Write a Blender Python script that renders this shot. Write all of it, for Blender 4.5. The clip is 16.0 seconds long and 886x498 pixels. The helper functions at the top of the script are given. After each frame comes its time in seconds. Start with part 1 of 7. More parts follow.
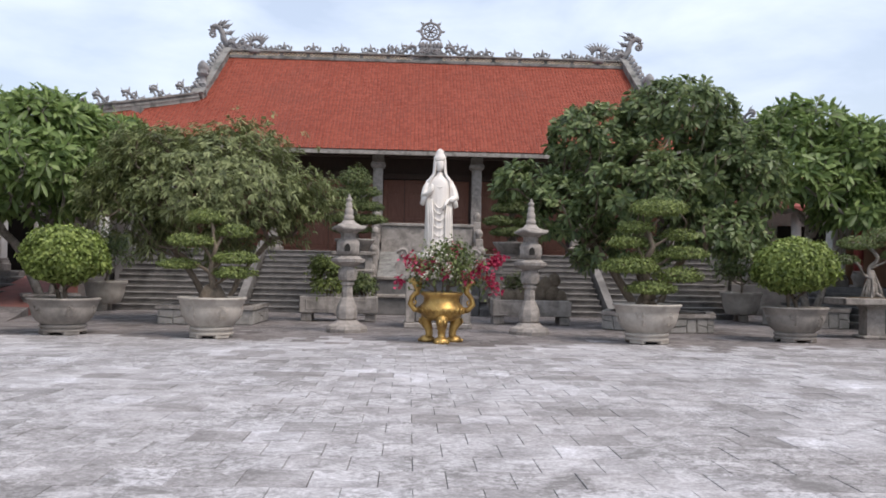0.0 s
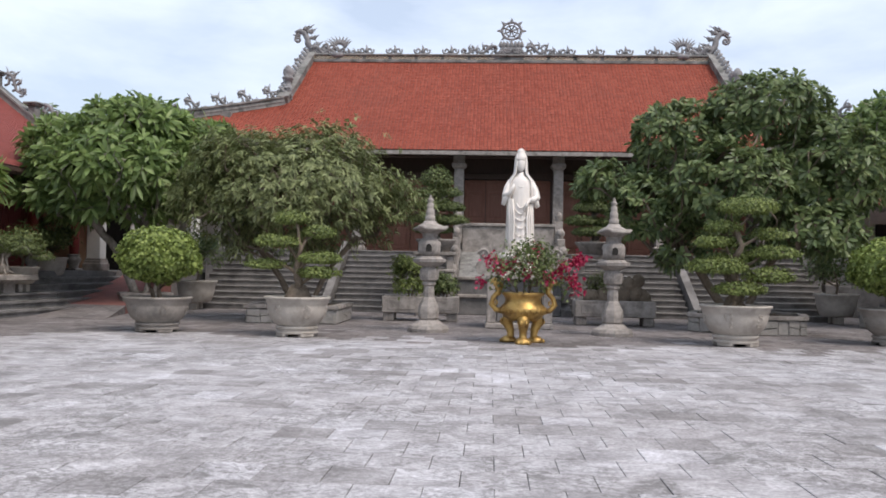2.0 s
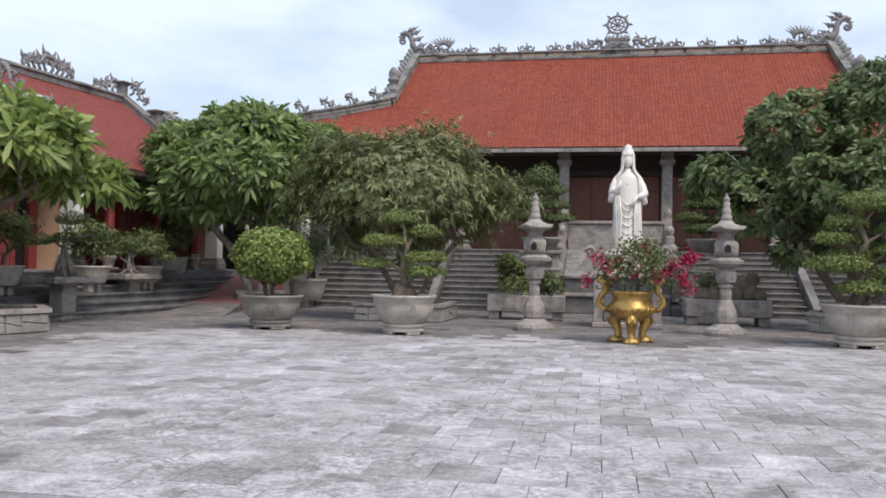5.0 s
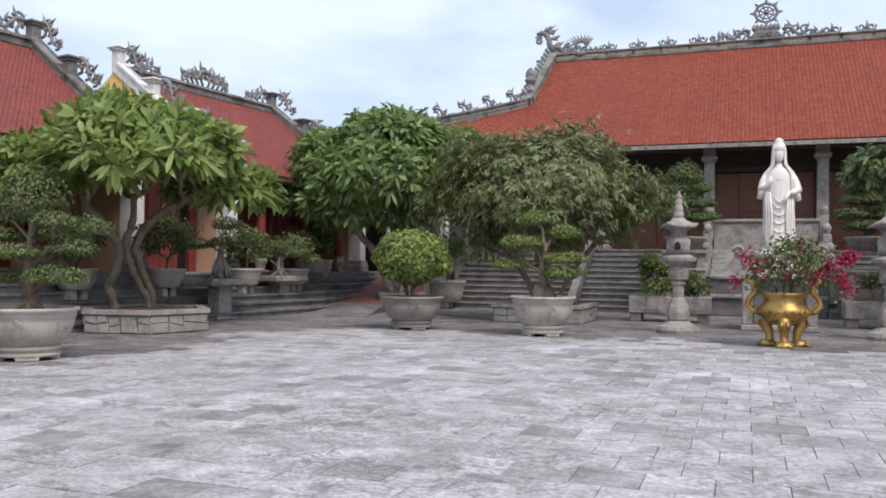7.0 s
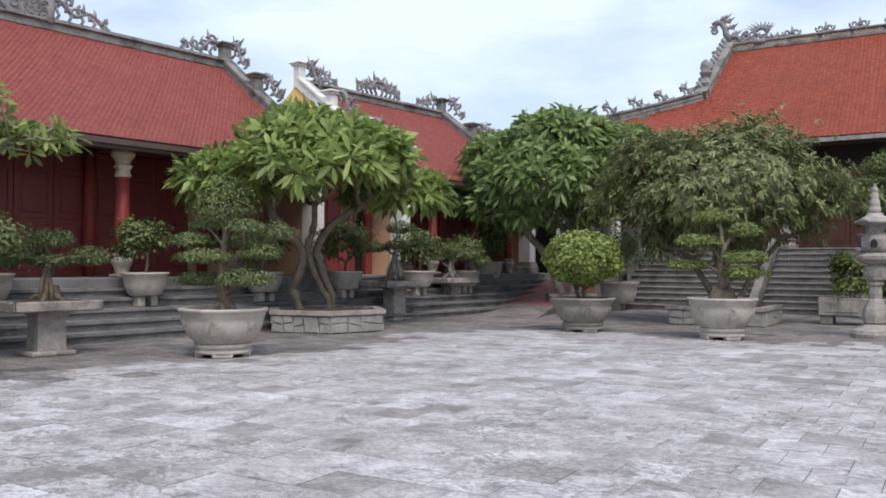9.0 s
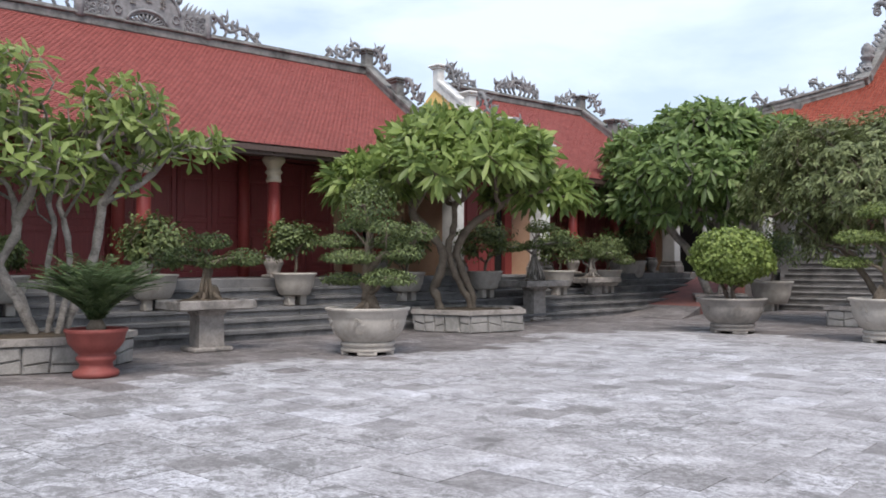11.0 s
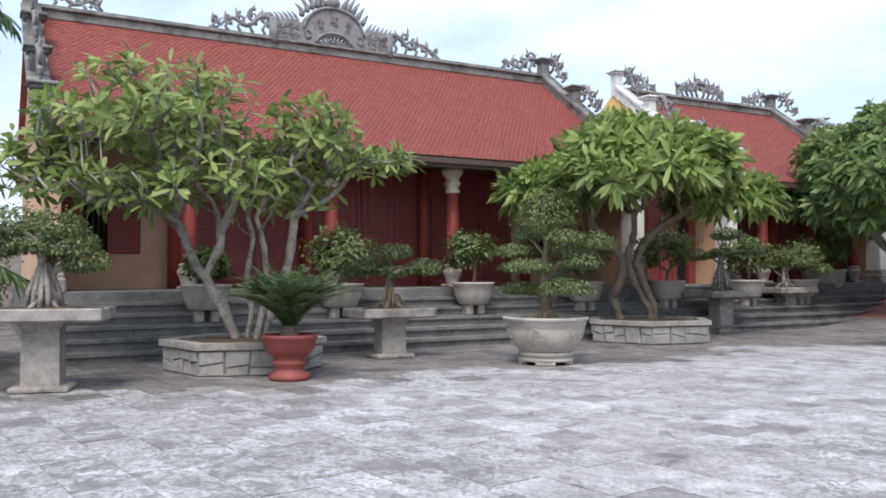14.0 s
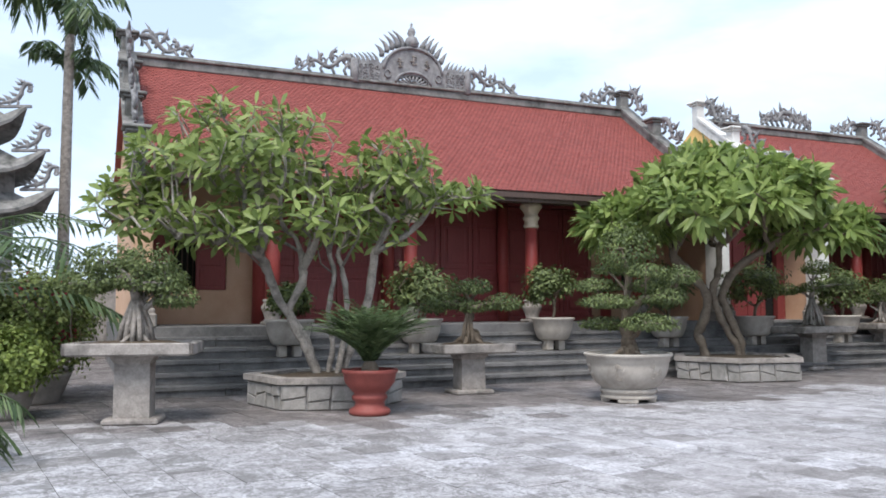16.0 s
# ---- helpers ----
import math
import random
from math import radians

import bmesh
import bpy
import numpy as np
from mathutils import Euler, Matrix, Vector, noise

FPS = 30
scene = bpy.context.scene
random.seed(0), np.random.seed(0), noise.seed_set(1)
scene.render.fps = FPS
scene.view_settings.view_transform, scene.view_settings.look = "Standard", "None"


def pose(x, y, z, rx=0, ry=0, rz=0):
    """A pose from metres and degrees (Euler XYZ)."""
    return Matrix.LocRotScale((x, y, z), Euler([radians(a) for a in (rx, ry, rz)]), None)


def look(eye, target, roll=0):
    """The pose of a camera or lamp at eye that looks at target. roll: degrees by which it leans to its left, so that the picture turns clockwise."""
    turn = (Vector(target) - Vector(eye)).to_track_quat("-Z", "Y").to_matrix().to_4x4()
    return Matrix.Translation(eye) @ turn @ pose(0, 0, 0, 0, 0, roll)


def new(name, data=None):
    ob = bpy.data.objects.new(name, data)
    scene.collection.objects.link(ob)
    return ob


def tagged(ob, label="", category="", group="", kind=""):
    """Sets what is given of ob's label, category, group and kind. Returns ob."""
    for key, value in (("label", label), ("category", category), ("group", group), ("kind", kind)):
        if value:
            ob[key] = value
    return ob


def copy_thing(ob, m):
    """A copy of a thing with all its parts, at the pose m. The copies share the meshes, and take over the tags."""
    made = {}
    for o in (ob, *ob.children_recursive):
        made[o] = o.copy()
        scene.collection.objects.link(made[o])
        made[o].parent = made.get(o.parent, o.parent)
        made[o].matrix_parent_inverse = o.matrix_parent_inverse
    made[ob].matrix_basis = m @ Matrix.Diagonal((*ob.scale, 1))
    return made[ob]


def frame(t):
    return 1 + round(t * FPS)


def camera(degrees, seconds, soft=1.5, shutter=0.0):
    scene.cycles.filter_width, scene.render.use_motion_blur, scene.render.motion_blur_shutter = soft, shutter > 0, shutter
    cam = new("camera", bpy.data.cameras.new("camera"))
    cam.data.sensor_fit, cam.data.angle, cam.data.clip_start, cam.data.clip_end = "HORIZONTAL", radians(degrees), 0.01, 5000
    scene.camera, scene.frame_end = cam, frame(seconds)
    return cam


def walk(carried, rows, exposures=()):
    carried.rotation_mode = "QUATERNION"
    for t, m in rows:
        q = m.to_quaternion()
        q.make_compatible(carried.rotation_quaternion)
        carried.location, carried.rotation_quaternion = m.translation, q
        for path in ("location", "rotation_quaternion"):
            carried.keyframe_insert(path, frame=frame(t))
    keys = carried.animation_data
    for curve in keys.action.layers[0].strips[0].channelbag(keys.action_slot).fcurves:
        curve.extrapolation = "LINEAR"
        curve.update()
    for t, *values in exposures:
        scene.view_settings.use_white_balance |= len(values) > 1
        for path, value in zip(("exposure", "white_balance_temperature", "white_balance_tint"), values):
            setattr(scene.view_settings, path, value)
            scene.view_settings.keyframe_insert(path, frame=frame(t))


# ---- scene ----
cam = camera(56.02, 16.0, 1.8)
H = 1.3
TURNS = [
    (0.0, -2.35, 1.42, -1.13), (0.5, -0.75, 1.40, -1.10), (1.0, 0.88, 1.35, -1.11), (1.5, 2.61, 1.31, -1.14),
    (2.0, 3.23, 1.32, -1.16), (2.5, 3.94, 1.32, -1.11), (3.0, 4.54, 1.31, -1.11), (3.5, 5.35, 1.22, -1.11), (4.0,
    6.73, 1.15, -1.06), (6.5, 17.36, 1.06, -0.79), (7.0, 19.95, 1.04, -0.67), (7.5, 23.11, 1.03, -0.65), (8.0,
    26.55, 1.02, -0.45), (10.5, 38.12, 1.06, -0.04), (11.0, 41.18, 1.03, 0.07), (11.5, 44.09, 1.03, 0.02), (12.0,
    45.41, 1.05, 0.09), (12.5, 46.38, 1.10, -0.02), (13.0, 48.63, 1.21, 0.04), (13.5, 50.51, 1.42, 0.05), (14.0,
    53.34, 1.70, 0.14), (14.5, 55.86, 2.13, 0.16), (15.0, 56.39, 2.83, 0.06), (15.5, 57.77, 3.57, 0.11), (16.0,
    58.76, 4.13, 0.17)]
walk(cam, [(t, pose(0, 0, H, 90 + p, r, w)) for t, w, p, r in TURNS], [(0.0, 0.64, 6620, 14), (7.0, 0.62, 6460, 12.5), (10.5, 0.70, 6380, 12.5), (12.5, 0.80, 6330, 11.5), (14.0, 0.88, 6280, 10.5), (16.0, 0.91, 6230, 10)])

# ---- light ----
world = bpy.data.worlds.new("world")
scene.world = world
world.use_nodes = True
wn, wl = world.node_tree.nodes, world.node_tree.links
for n in list(wn):
    wn.remove(n)


def wnode(kind, **kw):
    n = wn.new(kind)
    for k, v in kw.items():
        n.inputs[k].default_value = v
    return n


sky = wn.new("ShaderNodeTexSky")
sky.sky_type = "NISHITA"
sky.sun_disc = False
sky.sun_elevation, sky.sun_rotation = radians(57), radians(132)
sky.air_density, sky.dust_density, sky.ozone_density = 1.2, 3.0, 1.5
coords = wn.new("ShaderNodeTexCoord")
stretch = wn.new("ShaderNodeMapping")
stretch.inputs["Scale"].default_value = (1.0, 1.0, 3.2)
wl.new(coords.outputs["Generated"], stretch.inputs["Vector"])
cloud = wnode("ShaderNodeTexNoise", Scale=2.6, Detail=6.0, Roughness=0.55, Distortion=0.25)
wl.new(stretch.outputs["Vector"], cloud.inputs["Vector"])
ramp = wn.new("ShaderNodeValToRGB")
ramp.color_ramp.elements[0].position, ramp.color_ramp.elements[1].position = 0.40, 0.62
ramp.color_ramp.elements[0].color, ramp.color_ramp.elements[1].color = (0.5, 0.5, 0.5, 1), (1.0, 1.0, 1.0, 1)
wl.new(cloud.outputs["Fac"], ramp.inputs["Fac"])
veil = wn.new("ShaderNodeMixRGB")
veil.inputs["Color2"].default_value = (5.2, 6.0, 7.1, 1)
wl.new(ramp.outputs["Color"], veil.inputs["Fac"])
wl.new(sky.outputs["Color"], veil.inputs["Color1"])
back = wnode("ShaderNodeBackground", Strength=0.11)
wl.new(veil.outputs["Color"], back.inputs["Color"])
wout = wn.new("ShaderNodeOutputWorld")
wl.new(back.outputs["Background"], wout.inputs["Surface"])

sun_data = bpy.data.lights.new("sun", "SUN")
sun_data.energy, sun_data.angle, sun_data.color = 1.8, radians(25), (1.0, 0.93, 0.84)
sun = new("sun", sun_data)
sun.matrix_world = look((12, -11, 25), (0, 0, 0))


# ---- materials ----
def material(name, build):
    m = bpy.data.materials.new(name)
    m.use_nodes = True
    nt = m.node_tree
    bsdf = nt.nodes["Principled BSDF"]
    build(nt, bsdf)
    return m


def noise_node(nt, scale, detail=4.0, rough=0.55, vec=None, dist=0.0):
    n = nt.nodes.new("ShaderNodeTexNoise")
    n.inputs["Scale"].default_value, n.inputs["Detail"].default_value = scale, detail
    n.inputs["Roughness"].default_value, n.inputs["Distortion"].default_value = rough, dist
    if vec is not None:
        nt.links.new(vec, n.inputs["Vector"])
    return n.outputs["Fac"]


def ramp_node(nt, fac, stops):
    r = nt.nodes.new("ShaderNodeValToRGB")
    els = r.color_ramp.elements
    while len(els) < len(stops):
        els.new(0.5)
    for e, (p, c) in zip(els, stops):
        e.position, e.color = p, (*c, 1)
    nt.links.new(fac, r.inputs["Fac"])
    return r.outputs["Color"]


def mix_node(nt, a, b, fac, mode="MIX"):
    m = nt.nodes.new("ShaderNodeMixRGB")
    m.blend_type = mode
    for sock, v in (("Color1", a), ("Color2", b), ("Fac", fac)):
        if isinstance(v, (int, float)):
            m.inputs[sock].default_value = v if sock == "Fac" else (v, v, v, 1)
        elif isinstance(v, tuple):
            m.inputs[sock].default_value = (*v, 1)
        else:
            nt.links.new(v, m.inputs[sock])
    return m.outputs["Color"]


def object_vec(nt):
    return nt.nodes.new("ShaderNodeTexCoord").outputs["Object"]


def bump_node(nt, bsdf, height, strength, distance=0.01):
    b = nt.nodes.new("ShaderNodeBump")
    b.inputs["Strength"].default_value, b.inputs["Distance"].default_value = strength, distance
    nt.links.new(height, b.inputs["Height"])
    nt.links.new(b.outputs["Normal"], bsdf.inputs["Normal"])


def surface(name, lo, hi, rough=0.8, scale=6.0, fine=60.0, dirt=None, dirt_amount=0.4, dirt_scale=1.3, bump=0.3, metal=0.0,
            vary=0.0, spec=0.3):
    """A mottled surface: colour between lo and hi at two scales, dirt patches, bump; vary: by piece."""
    def build(nt, bsdf):
        vec = object_vec(nt)
        big, small = noise_node(nt, scale, 5, 0.6, vec), noise_node(nt, fine, 3, 0.6, vec)
        mixed = mix_node(nt, big, small, 0.4)
        col = ramp_node(nt, mixed, [(0.32, lo), (0.68, hi)])
        if dirt:
            patch = noise_node(nt, dirt_scale, 8, 0.68, vec, 0.3)
            mask = ramp_node(nt, patch, [(0.47, (0, 0, 0)), (0.66, (dirt_amount,) * 3)])
            col = mix_node(nt, col, dirt, mask)
        if vary:
            info = nt.nodes.new("ShaderNodeNewGeometry").outputs["Random Per Island"]
            tone = ramp_node(nt, info, [(0.0, (1 - vary,) * 3), (1.0, (1 + vary,) * 3)])
            col = mix_node(nt, col, tone, 1.0, "MULTIPLY")
        nt.links.new(col, bsdf.inputs["Base Color"])
        bsdf.inputs["Roughness"].default_value, bsdf.inputs["Metallic"].default_value = rough, metal
        bsdf.inputs["Specular IOR Level"].default_value = spec
        bump_node(nt, bsdf, mixed, bump, 0.012)
    return material(name, build)


def leafy(name, dark, mid, light, rough=0.5, through_light=0.25):
    def build(nt, bsdf):
        isl = nt.nodes.new("ShaderNodeNewGeometry").outputs["Random Per Island"]
        vec = object_vec(nt)
        clump = noise_node(nt, 2.2, 3, 0.5, vec)
        f = mix_node(nt, isl, clump, 0.45)
        col = ramp_node(nt, f, [(0.2, dark), (0.5, mid), (0.85, light)])
        nt.links.new(col, bsdf.inputs["Base Color"])
        bsdf.inputs["Roughness"].default_value = rough
        bsdf.inputs["Specular IOR Level"].default_value = 0.35
        tr = nt.nodes.new("ShaderNodeBsdfTranslucent")
        nt.links.new(col, tr.inputs["Color"])
        mx = nt.nodes.new("ShaderNodeMixShader")
        mx.inputs["Fac"].default_value = through_light
        nt.links.new(bsdf.outputs["BSDF"], mx.inputs[1])
        nt.links.new(tr.outputs["BSDF"], mx.inputs[2])
        nt.links.new(mx.outputs["Shader"], nt.nodes["Material Output"].inputs["Surface"])
    return material(name, build)


def paving(name, by_object, shade=1.0, warm=(1.0, 1.0, 1.0)):
    """Worn grey-white granite slabs with black mottling; each slab a little different."""
    def build(nt, bsdf):
        vec = nt.nodes.new("ShaderNodeNewGeometry").outputs["Position"]
        mp = nt.nodes.new("ShaderNodeMapping")
        mp.inputs["Scale"].default_value = (1.0, 1.15, 1.0)
        nt.links.new(vec, mp.inputs["Vector"])
        grain = mp.outputs["Vector"]
        big = noise_node(nt, 0.3, 4, 0.6, vec, 0.4)
        mid = noise_node(nt, 2.2, 9, 0.74, grain, 0.8)
        fine = noise_node(nt, 30, 5, 0.7, vec)
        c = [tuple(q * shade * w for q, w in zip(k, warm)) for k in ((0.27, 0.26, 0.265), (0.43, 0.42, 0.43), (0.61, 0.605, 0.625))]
        col = ramp_node(nt, mid, [(0.33, c[0]), (0.5, c[1]), (0.66, c[2])])
        col = mix_node(nt, col, ramp_node(nt, fine, [(0.32, (0.62, 0.62, 0.62)), (0.66, (1.18, 1.18, 1.18))]), 1.0, "MULTIPLY")
        if by_object:
            rnd = nt.nodes.new("ShaderNodeObjectInfo").outputs["Random"]
        else:
            rnd = nt.nodes.new("ShaderNodeNewGeometry").outputs["Random Per Island"]
        tone = ramp_node(nt, rnd, [(0.0, (0.62, 0.60, 0.58)), (0.1, (0.76, 0.75, 0.74)), (0.26, (0.94, 0.93, 0.92)), (0.9, (1.0, 1.0, 1.0)), (1.0, (1.2, 1.21, 1.23))])
        col = mix_node(nt, col, tone, 1.0, "MULTIPLY")
        shift = nt.nodes.new("ShaderNodeMath")
        shift.operation = "MULTIPLY"
        shift.inputs[1].default_value = 37.0
        nt.links.new(rnd, shift.inputs[0])
        own = nt.nodes.new("ShaderNodeVectorMath")
        own.operation = "ADD"
        nt.links.new(grain, own.inputs[0])
        nt.links.new(shift.outputs[0], own.inputs[1])
        veins = noise_node(nt, 9.0, 11, 0.84, own.outputs[0], 1.4)
        patch = noise_node(nt, 0.55, 5, 0.6, vec, 0.5)
        parts = nt.nodes.new("ShaderNodeSeparateXYZ")
        nt.links.new(vec, parts.inputs[0])
        reach = nt.nodes.new("ShaderNodeMapRange")
        reach.inputs["From Min"].default_value, reach.inputs["From Max"].default_value = 4.4, 1.4
        nt.links.new(parts.outputs["Y"], reach.inputs["Value"])
        grime = reach.outputs["Result"]
        patch = mix_node(nt, patch, mix_node(nt, patch, 0.2, 1.0, "ADD"), grime)
        spots = mix_node(nt, ramp_node(nt, veins, [(0.49, (0, 0, 0)), (0.55, (0.85, 0.85, 0.85))]), ramp_node(nt, patch, [(0.40, (0.1, 0.1, 0.1)), (0.58, (1, 1, 1))]), 1.0, "MULTIPLY")
        col = mix_node(nt, col, (0.15 * shade, 0.145 * shade, 0.14 * shade), spots)
        stain = noise_node(nt, 1.5, 9, 0.75, own.outputs[0], 0.9)
        stain = mix_node(nt, stain, mix_node(nt, stain, 0.05, 1.0, "ADD"), grime)
        blot = ramp_node(nt, stain, [(0.55, (0, 0, 0)), (0.62, (0.75, 0.75, 0.75))])
        col = mix_node(nt, col, (0.14 * shade, 0.135 * shade, 0.13 * shade), blot)
        wash = ramp_node(nt, big, [(0.35, (0.9, 0.88, 0.87)), (0.65, (1.08, 1.08, 1.09))])
        col = mix_node(nt, col, wash, 1.0, "MULTIPLY")
        nt.links.new(col, bsdf.inputs["Base Color"])
        bsdf.inputs["Roughness"].default_value = 0.75
        bsdf.inputs["Specular IOR Level"].default_value = 0.3
        bump_node(nt, bsdf, mix_node(nt, mid, veins, 0.5), 0.3, 0.01)
    return material(name, build)


def rooftile(name, lo, hi, moss):
    def build(nt, bsdf):
        vec = object_vec(nt)
        isl = nt.nodes.new("ShaderNodeNewGeometry").outputs["Random Per Island"]
        big, fine = noise_node(nt, 0.9, 6, 0.65, vec, 0.3), noise_node(nt, 30, 3, 0.6, vec)
        col = ramp_node(nt, mix_node(nt, isl, big, 0.5), [(0.2, lo), (0.8, hi)])
        col = mix_node(nt, col, ramp_node(nt, fine, [(0.3, (0.8, 0.8, 0.8)), (0.7, (1.12, 1.12, 1.12))]), 1.0, "MULTIPLY")
        grime = ramp_node(nt, noise_node(nt, 0.5, 8, 0.7, vec, 0.5), [(0.5, (0, 0, 0)), (0.75, (0.5, 0.5, 0.5))])
        col = mix_node(nt, col, moss, grime)
        nt.links.new(col, bsdf.inputs["Base Color"])
        bsdf.inputs["Roughness"].default_value = 0.75
        bsdf.inputs["Specular IOR Level"].default_value = 0.25
    return material(name, build)


def wood(name, lo, hi, rough=0.5, axis_scale=(9.0, 9.0, 0.8)):
    def build(nt, bsdf):
        mp = nt.nodes.new("ShaderNodeMapping")
        mp.inputs["Scale"].default_value = axis_scale
        nt.links.new(object_vec(nt), mp.inputs["Vector"])
        grain, blot = noise_node(nt, 4.0, 6, 0.6, mp.outputs["Vector"], 0.6), noise_node(nt, 1.4, 4, 0.6, object_vec(nt))
        col = ramp_node(nt, mix_node(nt, grain, blot, 0.35), [(0.3, lo), (0.7, hi)])
        nt.links.new(col, bsdf.inputs["Base Color"])
        bsdf.inputs["Roughness"].default_value = rough
        bump_node(nt, bsdf, grain, 0.15, 0.004)
    return material(name, build)


PAVING, PAVING_PIECE = paving("granite_paving", False), paving("granite_slab", True)
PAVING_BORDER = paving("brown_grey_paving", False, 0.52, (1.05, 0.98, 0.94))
JOINT = surface("joint_dirt", (0.17, 0.165, 0.16), (0.31, 0.30, 0.29), 0.95, 3, 40)
STEP = surface("step_stone", (0.125, 0.121, 0.119), (0.245, 0.238, 0.234), 0.75, 3, 50, (0.06, 0.062, 0.06), 0.7, 1.6, vary=0.16)
STONE = surface("carved_stone", (0.22, 0.198, 0.18), (0.43, 0.392, 0.358), 0.88, 7, 45, (0.10, 0.092, 0.084), 0.7, 3.0, bump=0.55)
STEP_DARK = surface("dark_step_stone", (0.14, 0.132, 0.127), (0.28, 0.266, 0.256), 0.75, 3, 50, (0.06, 0.058, 0.055), 0.6, 1.4)
POT = surface("cast_stone_pot", (0.36, 0.325, 0.285), (0.52, 0.475, 0.42), 0.8, 4, 60, (0.2, 0.175, 0.15), 0.5, 2.5)
POT_DARK = surface("weathered_pot", (0.2, 0.18, 0.16), (0.36, 0.325, 0.29), 0.85, 4, 60, (0.08, 0.08, 0.075), 0.5, 2.5)
RED_POT = surface("terracotta_red", (0.2, 0.05, 0.042), (0.29, 0.08, 0.066), 0.55, 5, 60, (0.16, 0.05, 0.04), 0.4)
RUBBLE = surface("rubble_stone", (0.23, 0.215, 0.2), (0.4, 0.38, 0.355), 0.85, 5, 60, (0.12, 0.12, 0.11), 0.6, 2.5, vary=0.25)
MORTAR = surface("mortar", (0.26, 0.25, 0.235), (0.38, 0.365, 0.345), 0.9, 6, 80)
RIDGE = surface("ridge_plaster", (0.13, 0.13, 0.122), (0.31, 0.30, 0.285), 0.9, 4, 50, (0.055, 0.058, 0.052), 0.85, 2.4)
CARVING = surface("grey_carving", (0.16, 0.155, 0.155), (0.33, 0.325, 0.325), 0.85, 9, 60, (0.09, 0.09, 0.1), 0.6, 4)
OCHRE = surface("ochre_plaster", (0.54, 0.34, 0.22), (0.64, 0.43, 0.30), 0.9, 2, 40, (0.42, 0.25, 0.15), 0.35, 1.1, bump=0.1)
YELLOW = surface("yellow_plaster", (0.75, 0.48, 0.15), (0.85, 0.58, 0.24), 0.9, 2, 40, (0.5, 0.33, 0.15), 0.4, 1.5, bump=0.1)
CREAM = surface("cream_plaster", (0.62, 0.50, 0.36), (0.76, 0.65, 0.50), 0.8, 4, 50, (0.34, 0.29, 0.23), 0.5, 2.5, bump=0.1)
WHITE = surface("white_plaster", (0.66, 0.65, 0.62), (0.8, 0.79, 0.76), 0.85, 3, 50, (0.38, 0.37, 0.35), 0.5, 1.6, bump=0.1)
MARBLE = surface("white_marble", (0.70, 0.65, 0.595), (0.80, 0.76, 0.71), 0.4, 3, 30, (0.66, 0.6, 0.54), 0.3, 2, bump=0.05, spec=0.5)
RED_WOOD = wood("red_lacquer_wood", (0.19, 0.035, 0.034), (0.28, 0.057, 0.053), 0.5)
RED_PAINT = surface("red_column_paint", (0.26, 0.045, 0.04), (0.36, 0.07, 0.06), 0.45, 3, 40, (0.17, 0.04, 0.035), 0.3, bump=0.05)
BROWN_WOOD = wood("brown_door_wood", (0.19, 0.07, 0.042), (0.33, 0.14, 0.09), 0.5)
DARK_WOOD = wood("dark_beam_wood", (0.055, 0.036, 0.03), (0.11, 0.07, 0.055), 0.6)
# near-black colour that stands in for the shade inside openings
DARK = surface("interior_shade_black", (0.015, 0.014, 0.013), (0.03, 0.028, 0.025), 0.9, 3, 30)
GOLD = surface("gilded_bronze", (0.36, 0.22, 0.07), (0.66, 0.45, 0.16), 0.45, 8, 60, (0.2, 0.11, 0.045), 0.8, 5, metal=0.85, bump=0.25)
BARK = surface("grey_bark", (0.17, 0.15, 0.13), (0.42, 0.38, 0.34), 0.9, 9, 50, (0.07, 0.06, 0.05), 0.7, 6, bump=0.8)
BARK_BROWN = surface("brown_bark", (0.11, 0.085, 0.06), (0.26, 0.21, 0.16), 0.9, 12, 60, (0.05, 0.04, 0.03), 0.6, 6, bump=0.9)
SOIL = surface("soil", (0.04, 0.03, 0.022), (0.12, 0.09, 0.06), 0.95, 14, 60, bump=0.9)
ROOF_MAIN = rooftile("clay_tile_orange", (0.27, 0.065, 0.042), (0.38, 0.105, 0.068), (0.22, 0.075, 0.055))
ROOF_SIDE = rooftile("clay_tile_red", (0.245, 0.07, 0.06), (0.325, 0.097, 0.083), (0.2, 0.066, 0.057))
RED_GROUND = surface("red_paving", (0.22, 0.085, 0.07), (0.33, 0.14, 0.12), 0.85, 3, 40, (0.14, 0.09, 0.08), 0.5)
LEAF_FRANGI = leafy("frangipani_leaf", (0.1, 0.15, 0.04), (0.23, 0.31, 0.085), (0.42, 0.5, 0.17), 0.42, 0.42)
LEAF_FRANGI_DEEP = leafy("frangipani_leaf_deep", (0.075, 0.118, 0.04), (0.17, 0.25, 0.078), (0.32, 0.42, 0.15), 0.42, 0.4)
LEAF_SPARSE = leafy("frangipani_leaf_olive", (0.11, 0.155, 0.042), (0.225, 0.295, 0.082), (0.42, 0.49, 0.18), 0.45, 0.42)
LEAF_FINE = leafy("small_leaf_grey_green", (0.09, 0.108, 0.045), (0.19, 0.222, 0.092), (0.33, 0.37, 0.165), 0.5, 0.28)
LEAF_DARK = leafy("broad_leaf_dark", (0.06, 0.088, 0.04), (0.135, 0.19, 0.075), (0.28, 0.34, 0.14), 0.42, 0.36)
LEAF_BALL = leafy("clipped_leaf_bright", (0.08, 0.115, 0.026), (0.2, 0.265, 0.062), (0.37, 0.44, 0.13), 0.45, 0.28)
LEAF_BONSAI = leafy("bonsai_leaf", (0.055, 0.075, 0.03), (0.12, 0.155, 0.055), (0.225, 0.275, 0.1), 0.5)
